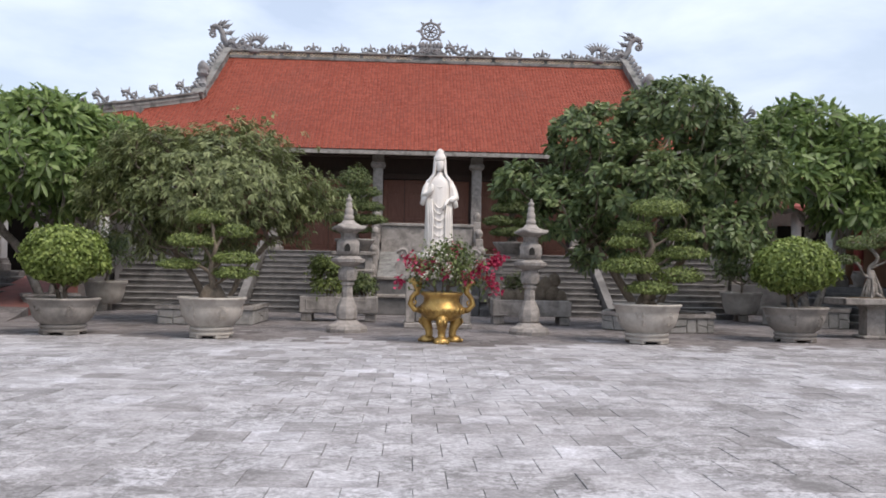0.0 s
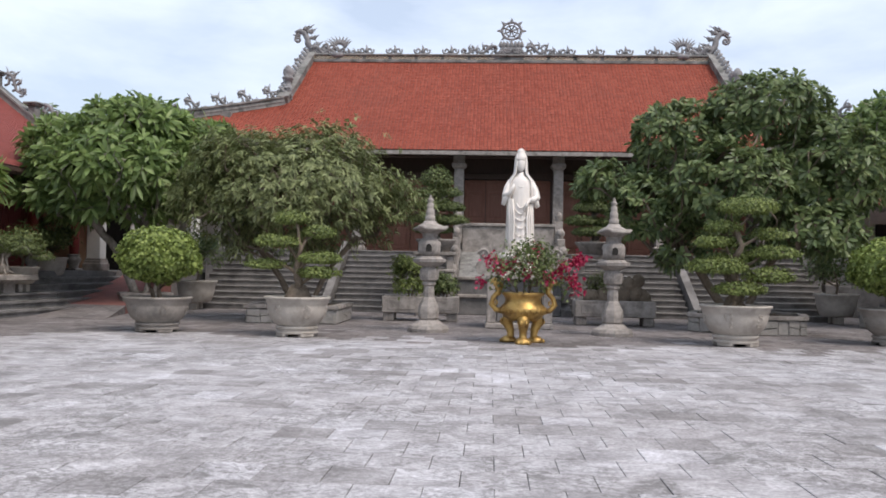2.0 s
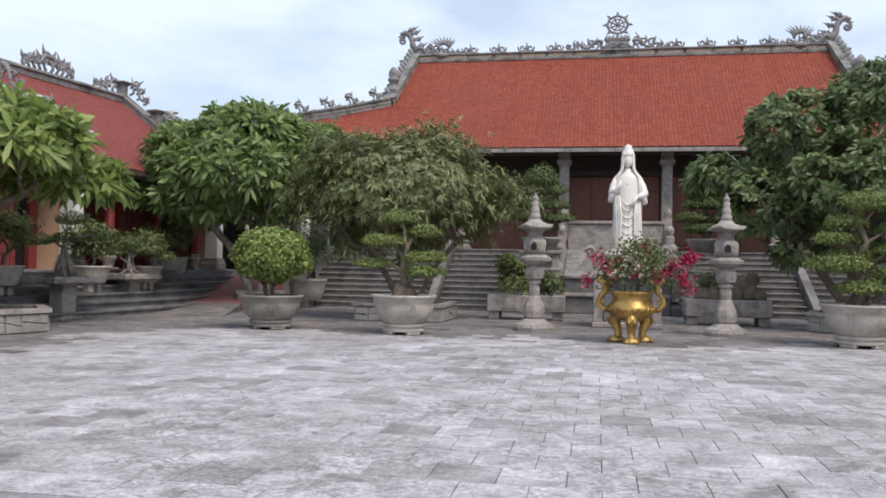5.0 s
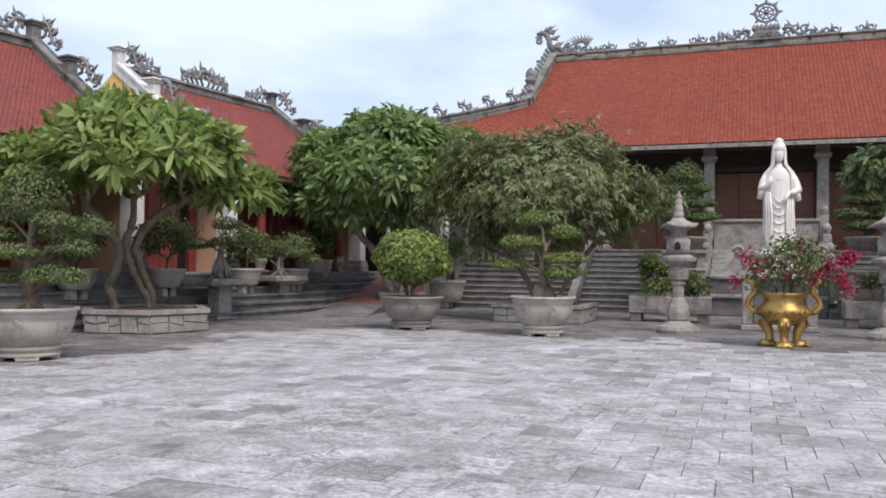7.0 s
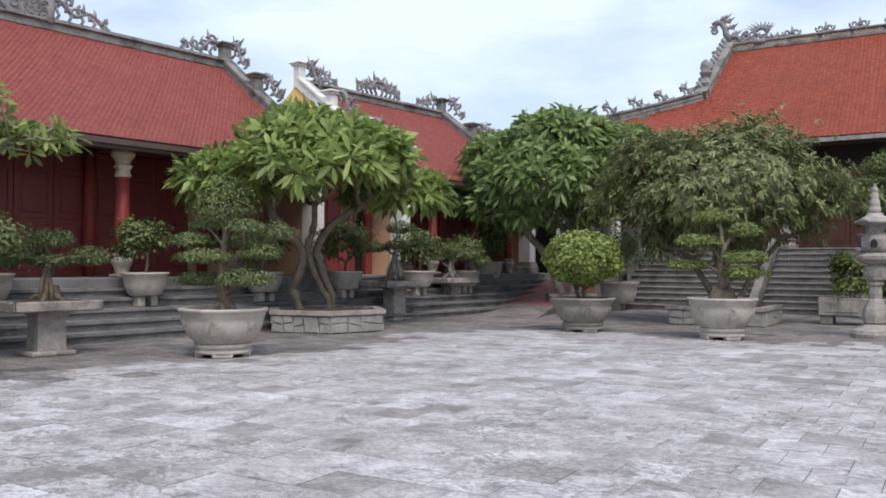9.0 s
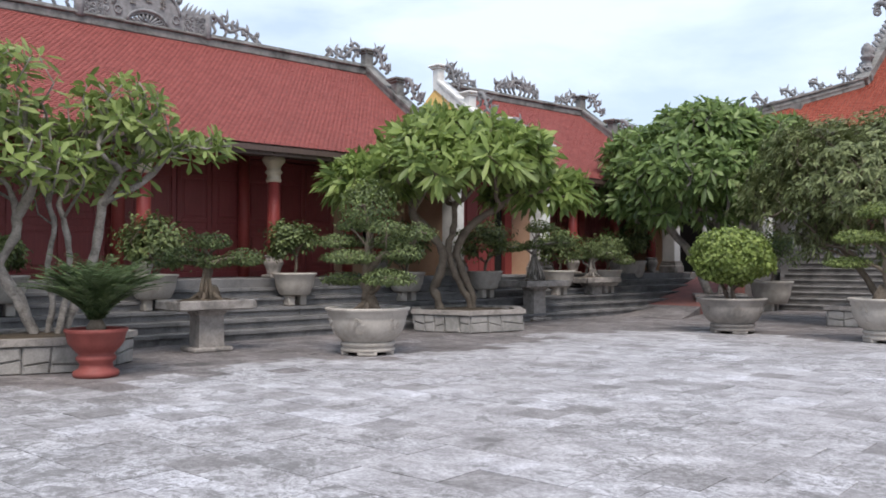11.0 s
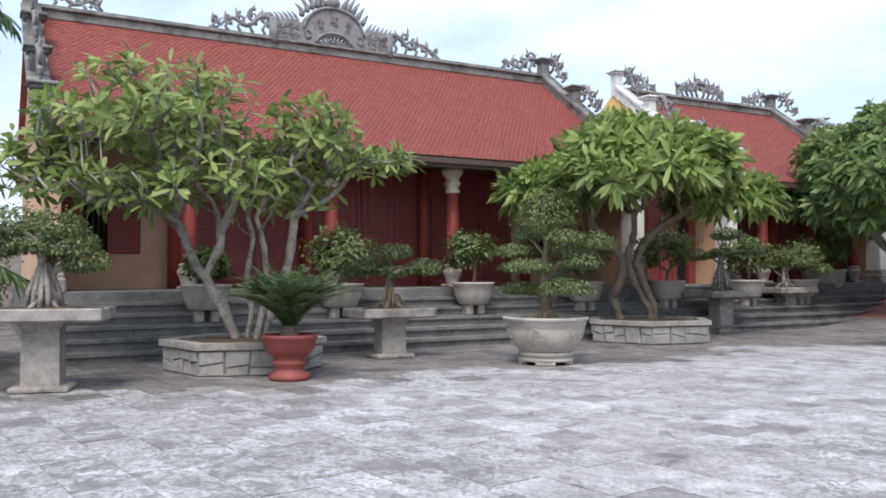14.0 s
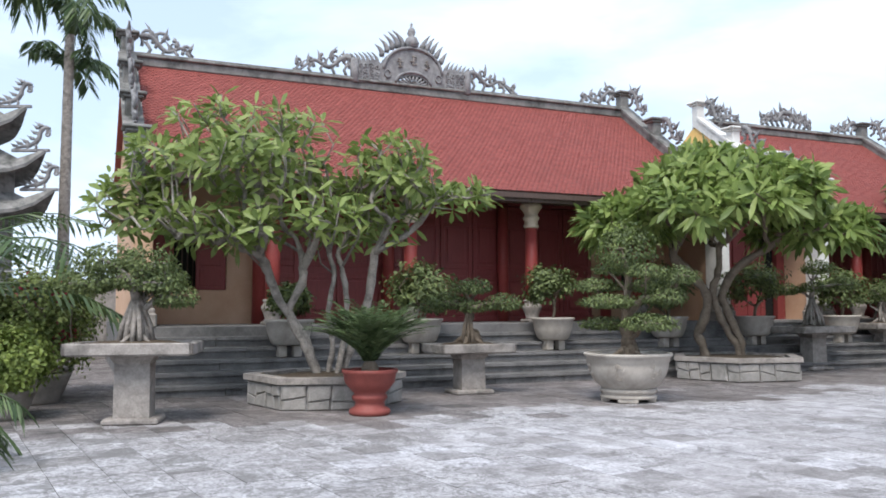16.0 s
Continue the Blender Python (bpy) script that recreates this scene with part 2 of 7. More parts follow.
LEAF_BONSAI_LIGHT = leafy("bonsai_leaf_light", (0.065, 0.09, 0.026), (0.15, 0.195, 0.054), (0.28, 0.33, 0.1), 0.5)
LEAF_PALM = leafy("palm_leaf", (0.035, 0.06, 0.026), (0.075, 0.12, 0.045), (0.15, 0.2, 0.08), 0.42)
LEAF_CYCAD = leafy("cycad_leaf", (0.05, 0.08, 0.036), (0.105, 0.155, 0.065), (0.19, 0.25, 0.115), 0.42)
PETAL = leafy("magenta_petal", (0.28, 0.015, 0.05), (0.42, 0.03, 0.085), (0.52, 0.08, 0.15), 0.6)
PETAL_WHITE = leafy("white_petal", (0.7, 0.66, 0.5), (0.8, 0.78, 0.66), (0.85, 0.83, 0.76), 0.6)


# ---- mesh tools ----
class Geo:
    def __init__(self):
        self.v, self.f, self.n, self.smooth = [], [], 0, []

    def add(self, verts, faces, smooth=False):
        base = self.n
        self.v.append(np.asarray(verts, float).reshape(-1, 3))
        self.n += len(self.v[-1])
        self.f += [tuple(int(i) + base for i in q) for q in faces]
        self.smooth += [smooth] * len(faces)
        return self

    def box(self, x, y, z, sx, sy, sz, bev=0.01, m=None):
        """A box with chamfered edges, centred at x, y with its base at z."""
        h = np.array([sx, sy, sz]) / 2
        b = min(bev, h.min() * 0.6)
        vs, ix = [], {}
        for a in (-1, 1):
            for c in (-1, 1):
                for d in (-1, 1):
                    s = np.array([a, c, d])
                    for k in range(3):
                        p = s * (h - b)
                        p[k] = s[k] * h[k]
                        ix[a, c, d, k] = len(vs)
                        vs.append(p)
        fs = []
        for k in range(3):
            i, j = (k + 1) % 3, (k + 2) % 3
            for s in (-1, 1):
                ring = []
                for a, c in ((-1, -1), (1, -1), (1, 1), (-1, 1)):
                    q = [0, 0, 0]
                    q[k], q[i], q[j] = s, a, c
                    ring.append(ix[(*q, k)])
                fs.append(ring if s > 0 else ring[::-1])
            for a in (-1, 1):
                for c in (-1, 1):
                    q0, q1 = [0, 0, 0], [0, 0, 0]
                    q0[i], q0[j], q0[k] = a, c, -1
                    q1[i], q1[j], q1[k] = a, c, 1
                    fs.append([ix[(*q0, i)], ix[(*q1, i)], ix[(*q1, j)], ix[(*q0, j)]])
        for a in (-1, 1):
            for c in (-1, 1):
                for d in (-1, 1):
                    fs.append([ix[a, c, d, 0], ix[a, c, d, 1], ix[a, c, d, 2]])
        vs = np.array(vs)
        if m is not None:
            vs = np.array([m @ Vector(p) for p in vs])
            return self.add(vs, fs)
        return self.add(vs + np.array([x, y, z + sz / 2]), fs)

    def lathe(self, profile, segs=24, at=(0, 0, 0), sides=None, squash=(1, 1), spin=0.0):
        """Profile of (radius, height) turned round the z axis; capped at both ends."""
        n = sides or segs
        ang = np.arange(n) / n * 2 * math.pi + spin
        k = 1.0 / math.cos(math.pi / n) if sides else 1.0
        vs = [(r * k * math.cos(a) * squash[0] + at[0], r * k * math.sin(a) * squash[1] + at[1], h + at[2]) for r, h in profile for a in ang]
        fs = [(i * n + j, i * n + (j + 1) % n, (i + 1) * n + (j + 1) % n, (i + 1) * n + j) for i in range(len(profile) - 1) for j in range(n)]
        fs += [tuple(range(n))[::-1], tuple((len(profile) - 1) * n + j for j in range(n))]
        return self.add(vs, fs, not sides)

    def tube(self, pts, radii, segs=8, flat=1.0):
        """A tapered round bar along a line of points, closed at the ends."""
        pts = [Vector(p) for p in pts]
        if isinstance(radii, (int, float)):
            radii = [radii] * len(pts)
        vs, side = [], None
        for i, p in enumerate(pts):
            d = (pts[min(i + 1, len(pts) - 1)] - pts[max(i - 1, 0)]).normalized()
            if side is None:
                side = d.cross(Vector((0, 0, 1)) if abs(d.z) < 0.9 else Vector((1, 0, 0))).normalized()
            else:
                side = (side - d * side.dot(d)).normalized()
            up = d.cross(side)
            for j in range(segs):
                a = j / segs * 2 * math.pi
                vs.append(p + (side * math.cos(a) * flat + up * math.sin(a)) * radii[i])
        n = len(pts)
        fs = [(i * segs + j, i * segs + (j + 1) % segs, (i + 1) * segs + (j + 1) % segs, (i + 1) * segs + j) for i in range(n - 1) for j in range(segs)]
        fs += [tuple(range(segs))[::-1], tuple((n - 1) * segs + j for j in range(segs))]
        return self.add([tuple(v) for v in vs], fs, True)

    def bar(self, pts, w, h, z=0.0):
        """A rectangular moulding swept along a line of points, w wide and h high, its base z above the line."""
        P = [np.array(p, float) for p in pts]
        vs = []
        for i, p in enumerate(P):
            d = P[min(i + 1, len(P) - 1)] - P[max(i - 1, 0)]
            side = np.cross(d, (0, 0, 1.0))
            side /= np.linalg.norm(side)
            up = np.cross(side, d / np.linalg.norm(d))
            vs += [p + side * a * w / 2 + up * b for a, b in ((-1, z), (1, z), (1, z + h), (-1, z + h))]
        n = len(P)
        fs = [(i * 4 + j, i * 4 + (j + 1) % 4, i * 4 + 4 + (j + 1) % 4, i * 4 + 4 + j) for i in range(n - 1) for j in range(4)]
        return self.add(vs, fs + [(3, 2, 1, 0), (n * 4 - 4, n * 4 - 3, n * 4 - 2, n * 4 - 1)])

    def slab(self, outline, depth, m=None):
        """A flat outline (x, z), extruded from y = -depth/2 to depth/2."""
        n = len(outline)
        vs = [(x, -depth / 2, z) for x, z in outline] + [(x, depth / 2, z) for x, z in outline]
        fs = [tuple(range(n)), tuple(range(n, 2 * n))[::-1]] + [(i, i + n, (i + 1) % n + n, (i + 1) % n) for i in range(n)]
        if m is not None:
            vs = [tuple(m @ Vector(v)) for v in vs]
        return self.add(vs, fs)

    def moved(self, m):
        a = np.array(m)
        self.v = [v @ a[:3, :3].T + a[:3, 3] for v in self.v]
        return self

    def join(self, other, m=None):
        a = np.array(m) if m is not None else np.eye(4)
        base = self.n
        for v in other.v:
            self.v.append(v @ a[:3, :3].T + a[:3, 3])
        self.n += other.n
        self.f += [tuple(i + base for i in q) for q in other.f]
        self.smooth += other.smooth
        return self

    def mesh(self, name, mat, fix=True):
        me = bpy.data.meshes.new(name)
        me.from_pydata(np.concatenate(self.v).tolist(), [], self.f)
        me.polygons.foreach_set("use_smooth", self.smooth)
        me.materials.append(mat)
        if fix and len(self.f) < 40000:
            bm = bmesh.new()
            bm.from_mesh(me)
            bmesh.ops.recalc_face_normals(bm, faces=bm.faces)
            bm.to_mesh(me)
            bm.free()
        me.update()
        return me


def part(name, geo, mat, parent=None, label="", fix=True):
    ob = new(name, geo.mesh(name, mat, fix))
    ob.parent = parent
    if label:
        ob["label"] = label
    return ob


def thing(name, m, label, category, group="", kind=""):
    ob = new(name)
    ob.empty_display_size = 0.2
    ob.matrix_basis = m
    return tagged(ob, label, category, group, kind)


def piece(name, me, parent, m):
    ob = new(name, me)
    ob.parent = parent
    ob.matrix_basis = m
    return ob


# ---- plants ----
def spread_leaves(rng, out, lift=0.45):
    """Ways for leaves that lie along a skin, tilted outwards by lift; out: the skin's outward ways."""
    w = rng.normal(0, 1, out.shape)
    w -= (w * out).sum(1, keepdims=True) * out
    w /= np.linalg.norm(w, axis=1, keepdims=True) + 1e-9
    return w + out * rng.uniform(-0.1, 2 * lift, (len(out), 1))


def leaves(geo, centres, dirs, length, width, rng, fold=0.25, droop=0.35, ups=None):
    """Folded pointed leaves, one for each centre and direction, as 2 quads and a bent tip."""
    c, d = np.asarray(centres, float), np.asarray(dirs, float)
    d = d / (np.linalg.norm(d, axis=1, keepdims=True) + 1e-9)
    n = len(c)
    L = (length * rng.uniform(0.7, 1.2, n))[:, None]
    Wd = (width * rng.uniform(0.75, 1.2, n))[:, None]
    up = (np.array([0, 0, 1.0]) if ups is None else np.asarray(ups, float)) + rng.normal(0, 0.35, (n, 3))
    side = np.cross(d, up)
    side /= np.linalg.norm(side, axis=1, keepdims=True) + 1e-9
    nor = np.cross(side, d)
    down = np.array([0, 0, -1.0])
    p0 = c
    q1 = c + d * L * 0.30 + down * L * droop * 0.03
    q2 = c + d * L * 0.70 + down * L * droop * 0.22
    p1 = c + d * L * 0.98 + down * L * droop * 0.5
    v = np.stack([p0, q1 + side * Wd * 0.40 + nor * Wd * fold, q2 + side * Wd * 0.5 + nor * Wd * fold, p1,
                  q2 - side * Wd * 0.5 + nor * Wd * fold, q1 - side * Wd * 0.40 + nor * Wd * fold, q1, q2], 1).reshape(-1, 3)
    base = geo.n
    geo.v.append(v)
    geo.n += len(v)
    k = np.arange(n) * 8 + base
    tri = np.concatenate([np.stack([k, k + 1, k + 6], 1), np.stack([k, k + 6, k + 5], 1), np.stack([k + 2, k + 3, k + 7], 1), np.stack([k + 7, k + 3, k + 4], 1)])
    quad = np.concatenate([np.stack([k + 1, k + 2, k + 7, k + 6], 1), np.stack([k + 6, k + 7, k + 4, k + 5], 1)])
    f = [tuple(q) for q in tri.tolist()] + [tuple(q) for q in quad.tolist()]
    geo.f += f
    geo.smooth += [True] * len(f)


def ball_points(rng, n, centre, radii, shell=0.55):
    """Random points in an ellipsoid, thicker towards its skin, and the way outwards."""
    d = rng.normal(size=(n, 3))
    d /= np.linalg.norm(d, axis=1, keepdims=True)
    r = (shell + (1 - shell) * rng.random((n, 1))) * rng.uniform(0.93, 1.05, (n, 1))
    return np.asarray(centre) + d * r * np.asarray(radii), d


def grow(geo, starts, tips, rng, tip_r=0.012, power=0.45, wiggle=0.06, segs=6, step=0.35, trunk_r=None, rise=0.5):
    """Limbs that fork from trunk lines out to the tips; each limb is as thick as what it bears."""
    nodes, par, root = [], [], []
    for ri, line in enumerate(starts):
        prev = -1
        for p in line:
            nodes.append(np.array(p, float))
            par.append(prev)
            root.append(ri)
            prev = len(nodes) - 1
    top = nodes[-1]
    order = np.argsort([np.linalg.norm(np.array(t[:3]) - top) for t in tips])
    count = {}
    for oi in order:
        t = np.array(tips[oi][:3], float)
        arr = np.array(nodes)
        dist = np.linalg.norm(arr - t, axis=1) + 1.2 * np.maximum(arr[:, 2] - t[2] + 0.1 + rise * np.linalg.norm(arr[:, :2] - t[:2], axis=1), 0)
        own = int(np.argmin([np.linalg.norm(np.array(line[-1])[:2] - t[:2]) for line in starts]))
        k = int(np.argmin(dist + 50.0 * (np.array(root) != own)))
        a = nodes[k]
        m = max(1, int(np.linalg.norm(t - a) / step))
        prev = k
        for s in range(1, m + 1):
            q = a + (t - a) * s / m
            if s < m:
                q = q + rng.normal(0, wiggle, 3)
            nodes.append(q)
            par.append(prev)
            root.append(own)
            prev = len(nodes) - 1
        count[prev] = 1
    load = np.zeros(len(nodes))
    for k, c in count.items():
        load[k] += c
    for k in range(len(nodes) - 1, -1, -1):
        load[k] = max(load[k], 1)
        if par[k] >= 0:
            load[par[k]] += load[k]
    rad = tip_r * load ** power
    if trunk_r:
        rad = np.minimum(rad, trunk_r)
    kids = {}
    for k, p in enumerate(par):
        kids.setdefault(p, []).append(k)
    todo = [(k, None) for k in kids.get(-1, [])]
    while todo:
        k, p = todo.pop()
        line, rr = ([nodes[p]], [min(rad[p], rad[k] * 1.3)]) if p is not None else ([], [])
        while True:
            line.append(nodes[k])
            rr.append(rad[k])
            nxt = sorted(kids.get(k, []), key=lambda q: -load[q])
            for q in nxt[1:]:
                todo.append((q, k))
            if not nxt:
                break
            k = nxt[0]
        if len(line) > 1:
            if rr[0] > 0.03:
                # rounded bends with knots and swellings
                P = [line[0]] + line + [line[-1]]
                fine, fr = [], []
                for i in range(1, len(P) - 2):
                    for w in (0.0, 0.25, 0.5, 0.75):
                        a, b, c, d = P[i - 1], P[i], P[i + 1], P[i + 2]
                        fine.append(0.5 * (2 * b + (c - a) * w + (2 * a - 5 * b + 4 * c - d) * w ** 2 + (3 * b - a - 3 * c + d) * w ** 3))
                        fr.append((rr[i - 1] * (1 - w) + rr[i] * w) * (1 + rng.uniform(-0.16, 0.2)))
                line, rr = fine + [line[-1]], fr + [rr[-1]]
                line = [p + rng.normal(0, r0 * 0.12, 3) for p, r0 in zip(line, rr)]
            geo.tube(line, rr, segs if rr[0] > 0.03 else 5)
    return nodes

# ---- ground ----
SKEW = -7.64
MW = pose(0, 0, 0, 0, 0, SKEW)


def rect(x0, y0, x1, y1, z0, z1, bev=0.01):
    return Geo().box((x0 + x1) / 2, (y0 + y1) / 2, z0, x1 - x0, y1 - y0, z1 - z0, bev)


g = Geo().add([(-900, -700, -0.03), (900, -700, -0.03), (900, 1500, -0.03), (-900, 1500, -0.03)], [(0, 1, 2, 3)])
ground = tagged(part("ground", g, JOINT), "dark earth and mortar bed under the paving", "ground", kind="structure")


# ---- roofs ----
def tile_field(fn, normal, length, a0, a1, w, course, inset=None, stagger=0.5, rise=0.02):
    """Pointed clay tiles in courses, staggered or in columns, over a roof face; fn(a, d) gives the place a along and d up the slope."""
    rows, cols = int(length / course), int((a1 - a0) / w) + 1
    r, c = np.meshgrid(np.arange(rows), np.arange(cols), indexing="ij")
    a = a0 + (c + stagger * (r % 2)) * w
    d = r * course
    a, d = a.ravel(), d.ravel()
    lo, hi = (np.full(len(a), a0), np.full(len(a), a1)) if inset is None else inset(d)
    keep = (a > lo - w * 0.3) & (a < hi + w * 0.3)
    a, d = a[keep], d[keep]
    rng = np.random.default_rng(5)
    lift = rng.uniform(0.0, 0.3 * rise, len(a))
    e, f = rise * 0.6, rise * 0.8
    shape = [(-0.46, 0.36, e), (-0.30, 0.1, f), (0.0, 0.0, rise), (0.30, 0.1, f), (0.46, 0.36, e), (0.46, 1.5, 0.0), (-0.46, 1.5, 0.0),
             (-0.46, 0.36, 0.0), (-0.30, 0.1, 0.0), (0.0, 0.0, 0.0), (0.30, 0.1, 0.0), (0.46, 0.36, 0.0)]
    vs = []
    for dx, dd, h in shape:
        p = fn(a + dx * w, d + dd * course)
        vs.append(p + np.asarray(normal) * (h + lift * (h > 0))[:, None] if h else p)
    v = np.stack(vs, 1).reshape(-1, 3)
    k = np.arange(len(a)) * 12
    geo = Geo()
    geo.v.append(v)
    geo.n = len(v)
    fs = [tuple(q) for q in np.stack([k + i for i in range(7)], 1).tolist()]
    for i in range(4):
        fs += [tuple(q) for q in np.stack([k + i, k + 7 + i, k + 8 + i, k + i + 1], 1).tolist()]
    geo.f, geo.smooth = fs, [False] * len(fs)
    return geo


def face_grid(fn, a0, a1, length, na, nd, inset=None):
    geo = Geo()
    vs = []
    for j in range(nd + 1):
        d = length * j / nd
        lo, hi = (a0, a1) if inset is None else [float(q[0]) for q in inset(np.array([d]))]
        for i in range(na + 1):
            vs.append(fn(np.array([lo + (hi - lo) * i / na]), np.array([d]))[0])
    fs = [(j * (na + 1) + i, j * (na + 1) + i + 1, (j + 1) * (na + 1) + i + 1, (j + 1) * (na + 1) + i) for j in range(nd) for i in range(na)]
    return geo.add(vs, fs)


def thick(geo, mat, name, parent, depth, label=""):
    """A sheet given a thickness downwards."""
    v = np.concatenate(geo.v)
    n = len(v)
    edge = {}
    for q in geo.f:
        for i in range(len(q)):
            e = (q[i], q[(i + 1) % len(q)])
            if (e[1], e[0]) in edge:
                del edge[e[1], e[0]]
            else:
                edge[e] = 1
    fs = list(geo.f) + [tuple(i + n for i in q[::-1]) for q in geo.f] + [(b, a, a + n, b + n) for a, b in edge]
    return part(name, Geo().add(np.concatenate([v, v - np.array([0, 0, depth])]), fs), mat, parent, label)


# ---- carved ornament ----
def spiral(cx, cz, r, turns, a0, hand=1, y=0.0, n=14):
    out = []
    for i in range(n + 1):
        s = i / n
        rr = r * (1 - 0.82 * s)
        a = a0 + hand * s * turns * 2 * math.pi
        out.append((cx + rr * math.cos(a), y, cz + rr * math.sin(a)))
    return out


def flame(geo, x, z, h, lean, r=0.03, y=0.0):
    pts = [(x + lean * h * (s ** 2) + 0.12 * h * math.sin(s * 3.1), y, z + h * s) for s in (0, 0.25, 0.5, 0.75, 1.0)]
    geo.tube(pts, [r * 1.2, r * 1.35, r, r * 0.6, r * 0.15], 6)


def scrollwork(length, height, rng, dense=3.2, r=0.035):
    """Open cloud-and-dragon tracery that runs along x, highest near its start."""
    geo = Geo()
    n = max(3, int(length * dense))
    back = []
    for i in range(n * 3 + 1):
        s = i / (n * 3)
        back.append((s * length, 0, height * (0.36 * (1 - s) + 0.12) + 0.13 * height * math.sin(s * n * 2.4)))
    geo.tube(back, [r * (1.7 - 1.1 * i / (n * 3)) for i in range(n * 3 + 1)], 7)
    for i in range(n):
        s = (i + 0.5) / n
        top = height * (0.9 - 0.5 * s) * rng.uniform(0.8, 1.15)
        x = s * length
        geo.tube(spiral(x, top * 0.62, top * 0.26, 1.2, rng.uniform(0, 6), rng.choice([-1, 1])), [r * (1.1 - 0.05 * k) for k in range(15)], 6)
        geo.tube([(x, 0, 0), (x + 0.08, 0, top * 0.2), (x - 0.02, 0, top * 0.45)], r, 6)
        flame(geo, x + 0.05, top * 0.55, top * 0.5, rng.uniform(-0.5, 0.5), r * 0.9)
        flame(geo, x - 0.1, top * 0.3, top * 0.55, rng.uniform(-0.9, 0.2), r * 0.8)
    return geo


def dragon(height, hand=1, r=0.09):
    """A rearing dragon with a curled mane, seen from its side."""
    geo = Geo()
    h = height
    body = [(1.15, 0.05), (0.8, 0.16), (0.5, 0.2), (0.25, 0.32), (0.12, 0.52), (0.1, 0.7), (0.0, 0.86), (-0.14, 0.93), (-0.3, 0.88)]
    geo.tube([(hand * x * h, 0, z * h) for x, z in body], [r * k for k in (0.35, 0.7, 0.9, 1.0, 1.0, 0.95, 0.9, 0.9, 0.5)], 8)
    geo.tube([(hand * x * h, 0, z * h) for x, z in ((-0.14, 0.88), (-0.26, 0.79), (-0.36, 0.80))], [r * 0.6, r * 0.4, r * 0.2], 6)
    for x, z, q in ((-0.02, 0.95, 0.16), (0.1, 0.86, 0.14), (0.2, 0.66, 0.13), (0.3, 0.42, 0.15), (0.55, 0.3, 0.15), (0.8, 0.24, 0.13), (1.0, 0.16, 0.1)):
        for k in range(3):
            flame(geo, hand * (x + 0.05 * k) * h, z * h, q * h * (1 + 0.15 * k), hand * (0.5 + 0.3 * k), r * 0.36, (k - 1) * r * 0.4)
    geo.tube([(p[0] * 1.0, 0, p[2]) for p in spiral(hand * -0.2 * h, 0.66 * h, 0.12 * h, 1.3, 1.0, hand)], [r * 0.45] * 15, 6)
    for x in (0.3, 0.62):
        geo.tube([(hand * x * h, 0, 0.3 * h), (hand * (x - 0.1) * h, 0.03, 0.12 * h), (hand * (x + 0.03) * h, 0, 0.0)], [r * 0.6, r * 0.5, r * 0.4], 6)
    geo.box(hand * 0.45 * h, 0, -0.04, 1.5 * h, r * 1.5, 0.08, 0.01)
    return geo


def wheel_crest():
    """A pierced wheel with eight points over a lotus, on a bank of clouds."""
    geo = Geo()
    c = 1.42
    for rad, th in ((0.36, 0.05), (0.23, 0.03)):
        geo.tube([(rad * math.cos(a), 0, c + rad * math.sin(a)) for a in np.linspace(0, 2 * math.pi, 33)], th, 8)
    for k in range(8):
        a = k * math.pi / 4 + math.pi / 8
        geo.tube([(0.06 * math.cos(a), 0, c + 0.06 * math.sin(a)), (0.36 * math.cos(a), 0, c + 0.36 * math.sin(a))], 0.03, 6)
        b = k * math.pi / 4
        geo.slab([(0.36 * math.cos(b - 0.22), c + 0.36 * math.sin(b - 0.22)), (0.56 * math.cos(b), c + 0.56 * math.sin(b)), (0.36 * math.cos(b + 0.22), c + 0.36 * math.sin(b + 0.22))], 0.08)
    geo.lathe([(0.02, -0.05), (0.08, -0.03), (0.08, 0.03), (0.02, 0.05)], 12, (0, 0, c))
    for k in range(-3, 4):
        a = k * 0.32
        geo.lathe([(0.02, 0), (0.09, 0.1), (0.07, 0.22), (0.01, 0.32)], 8, (0.48 * math.sin(a), 0, 0.68), squash=(1, 0.7))
    geo.slab([(-0.75, 0), (-0.7, 0.3), (-0.5, 0.5), (-0.35, 0.72), (0.35, 0.72), (0.5, 0.5), (0.7, 0.3), (0.75, 0)], 0.16)
    rng = np.random.default_rng(3)
    for s in (-1, 1):
        for k in range(7):
            geo.tube(spiral(s * (0.18 + 0.1 * k), 0.56 - 0.06 * k, 0.13, 1.3, rng.uniform(0, 6), s, -0.1), [0.035] * 15, 6)
        w = scrollwork(1.4, 0.85, rng, 4.2, 0.045)
        geo.join(w, pose(s * 0.55, 0, 0.3) @ Matrix.Diagonal((s, 1, 1, 1)))
    return geo


def cloud_knob():
    geo = Geo().box(0, 0, 0, 0.26, 0.14, 0.08, 0.02)
    for s in (-1, 1):
        geo.tube(spiral(s * 0.15, 0.17, 0.13, 1.2, math.pi / 2 - s * 1.2, -s), [0.035] * 15, 6)
    flame(geo, 0, 0.1, 0.28, 0.0, 0.05)
    return geo


# ---- main hall ----
XC, FLOOR = 0.55, 1.83
EAVE_Y, EAVE_Z, RIDGE_Y, RIDGE_Z = 30.5, 5.08, 35.5, 9.2
hall = thing("temple_hall", pose(XC, -4.0, 0), "grey stone temple hall with a sweeping orange clay-tile roof", "temple")
RISE = RIDGE_Z - EAVE_Z
RUN = RIDGE_Y - EAVE_Y
SLOPE = math.hypot(RISE, RUN)
N_MAIN = np.array([0, -RISE, RUN]) / SLOPE


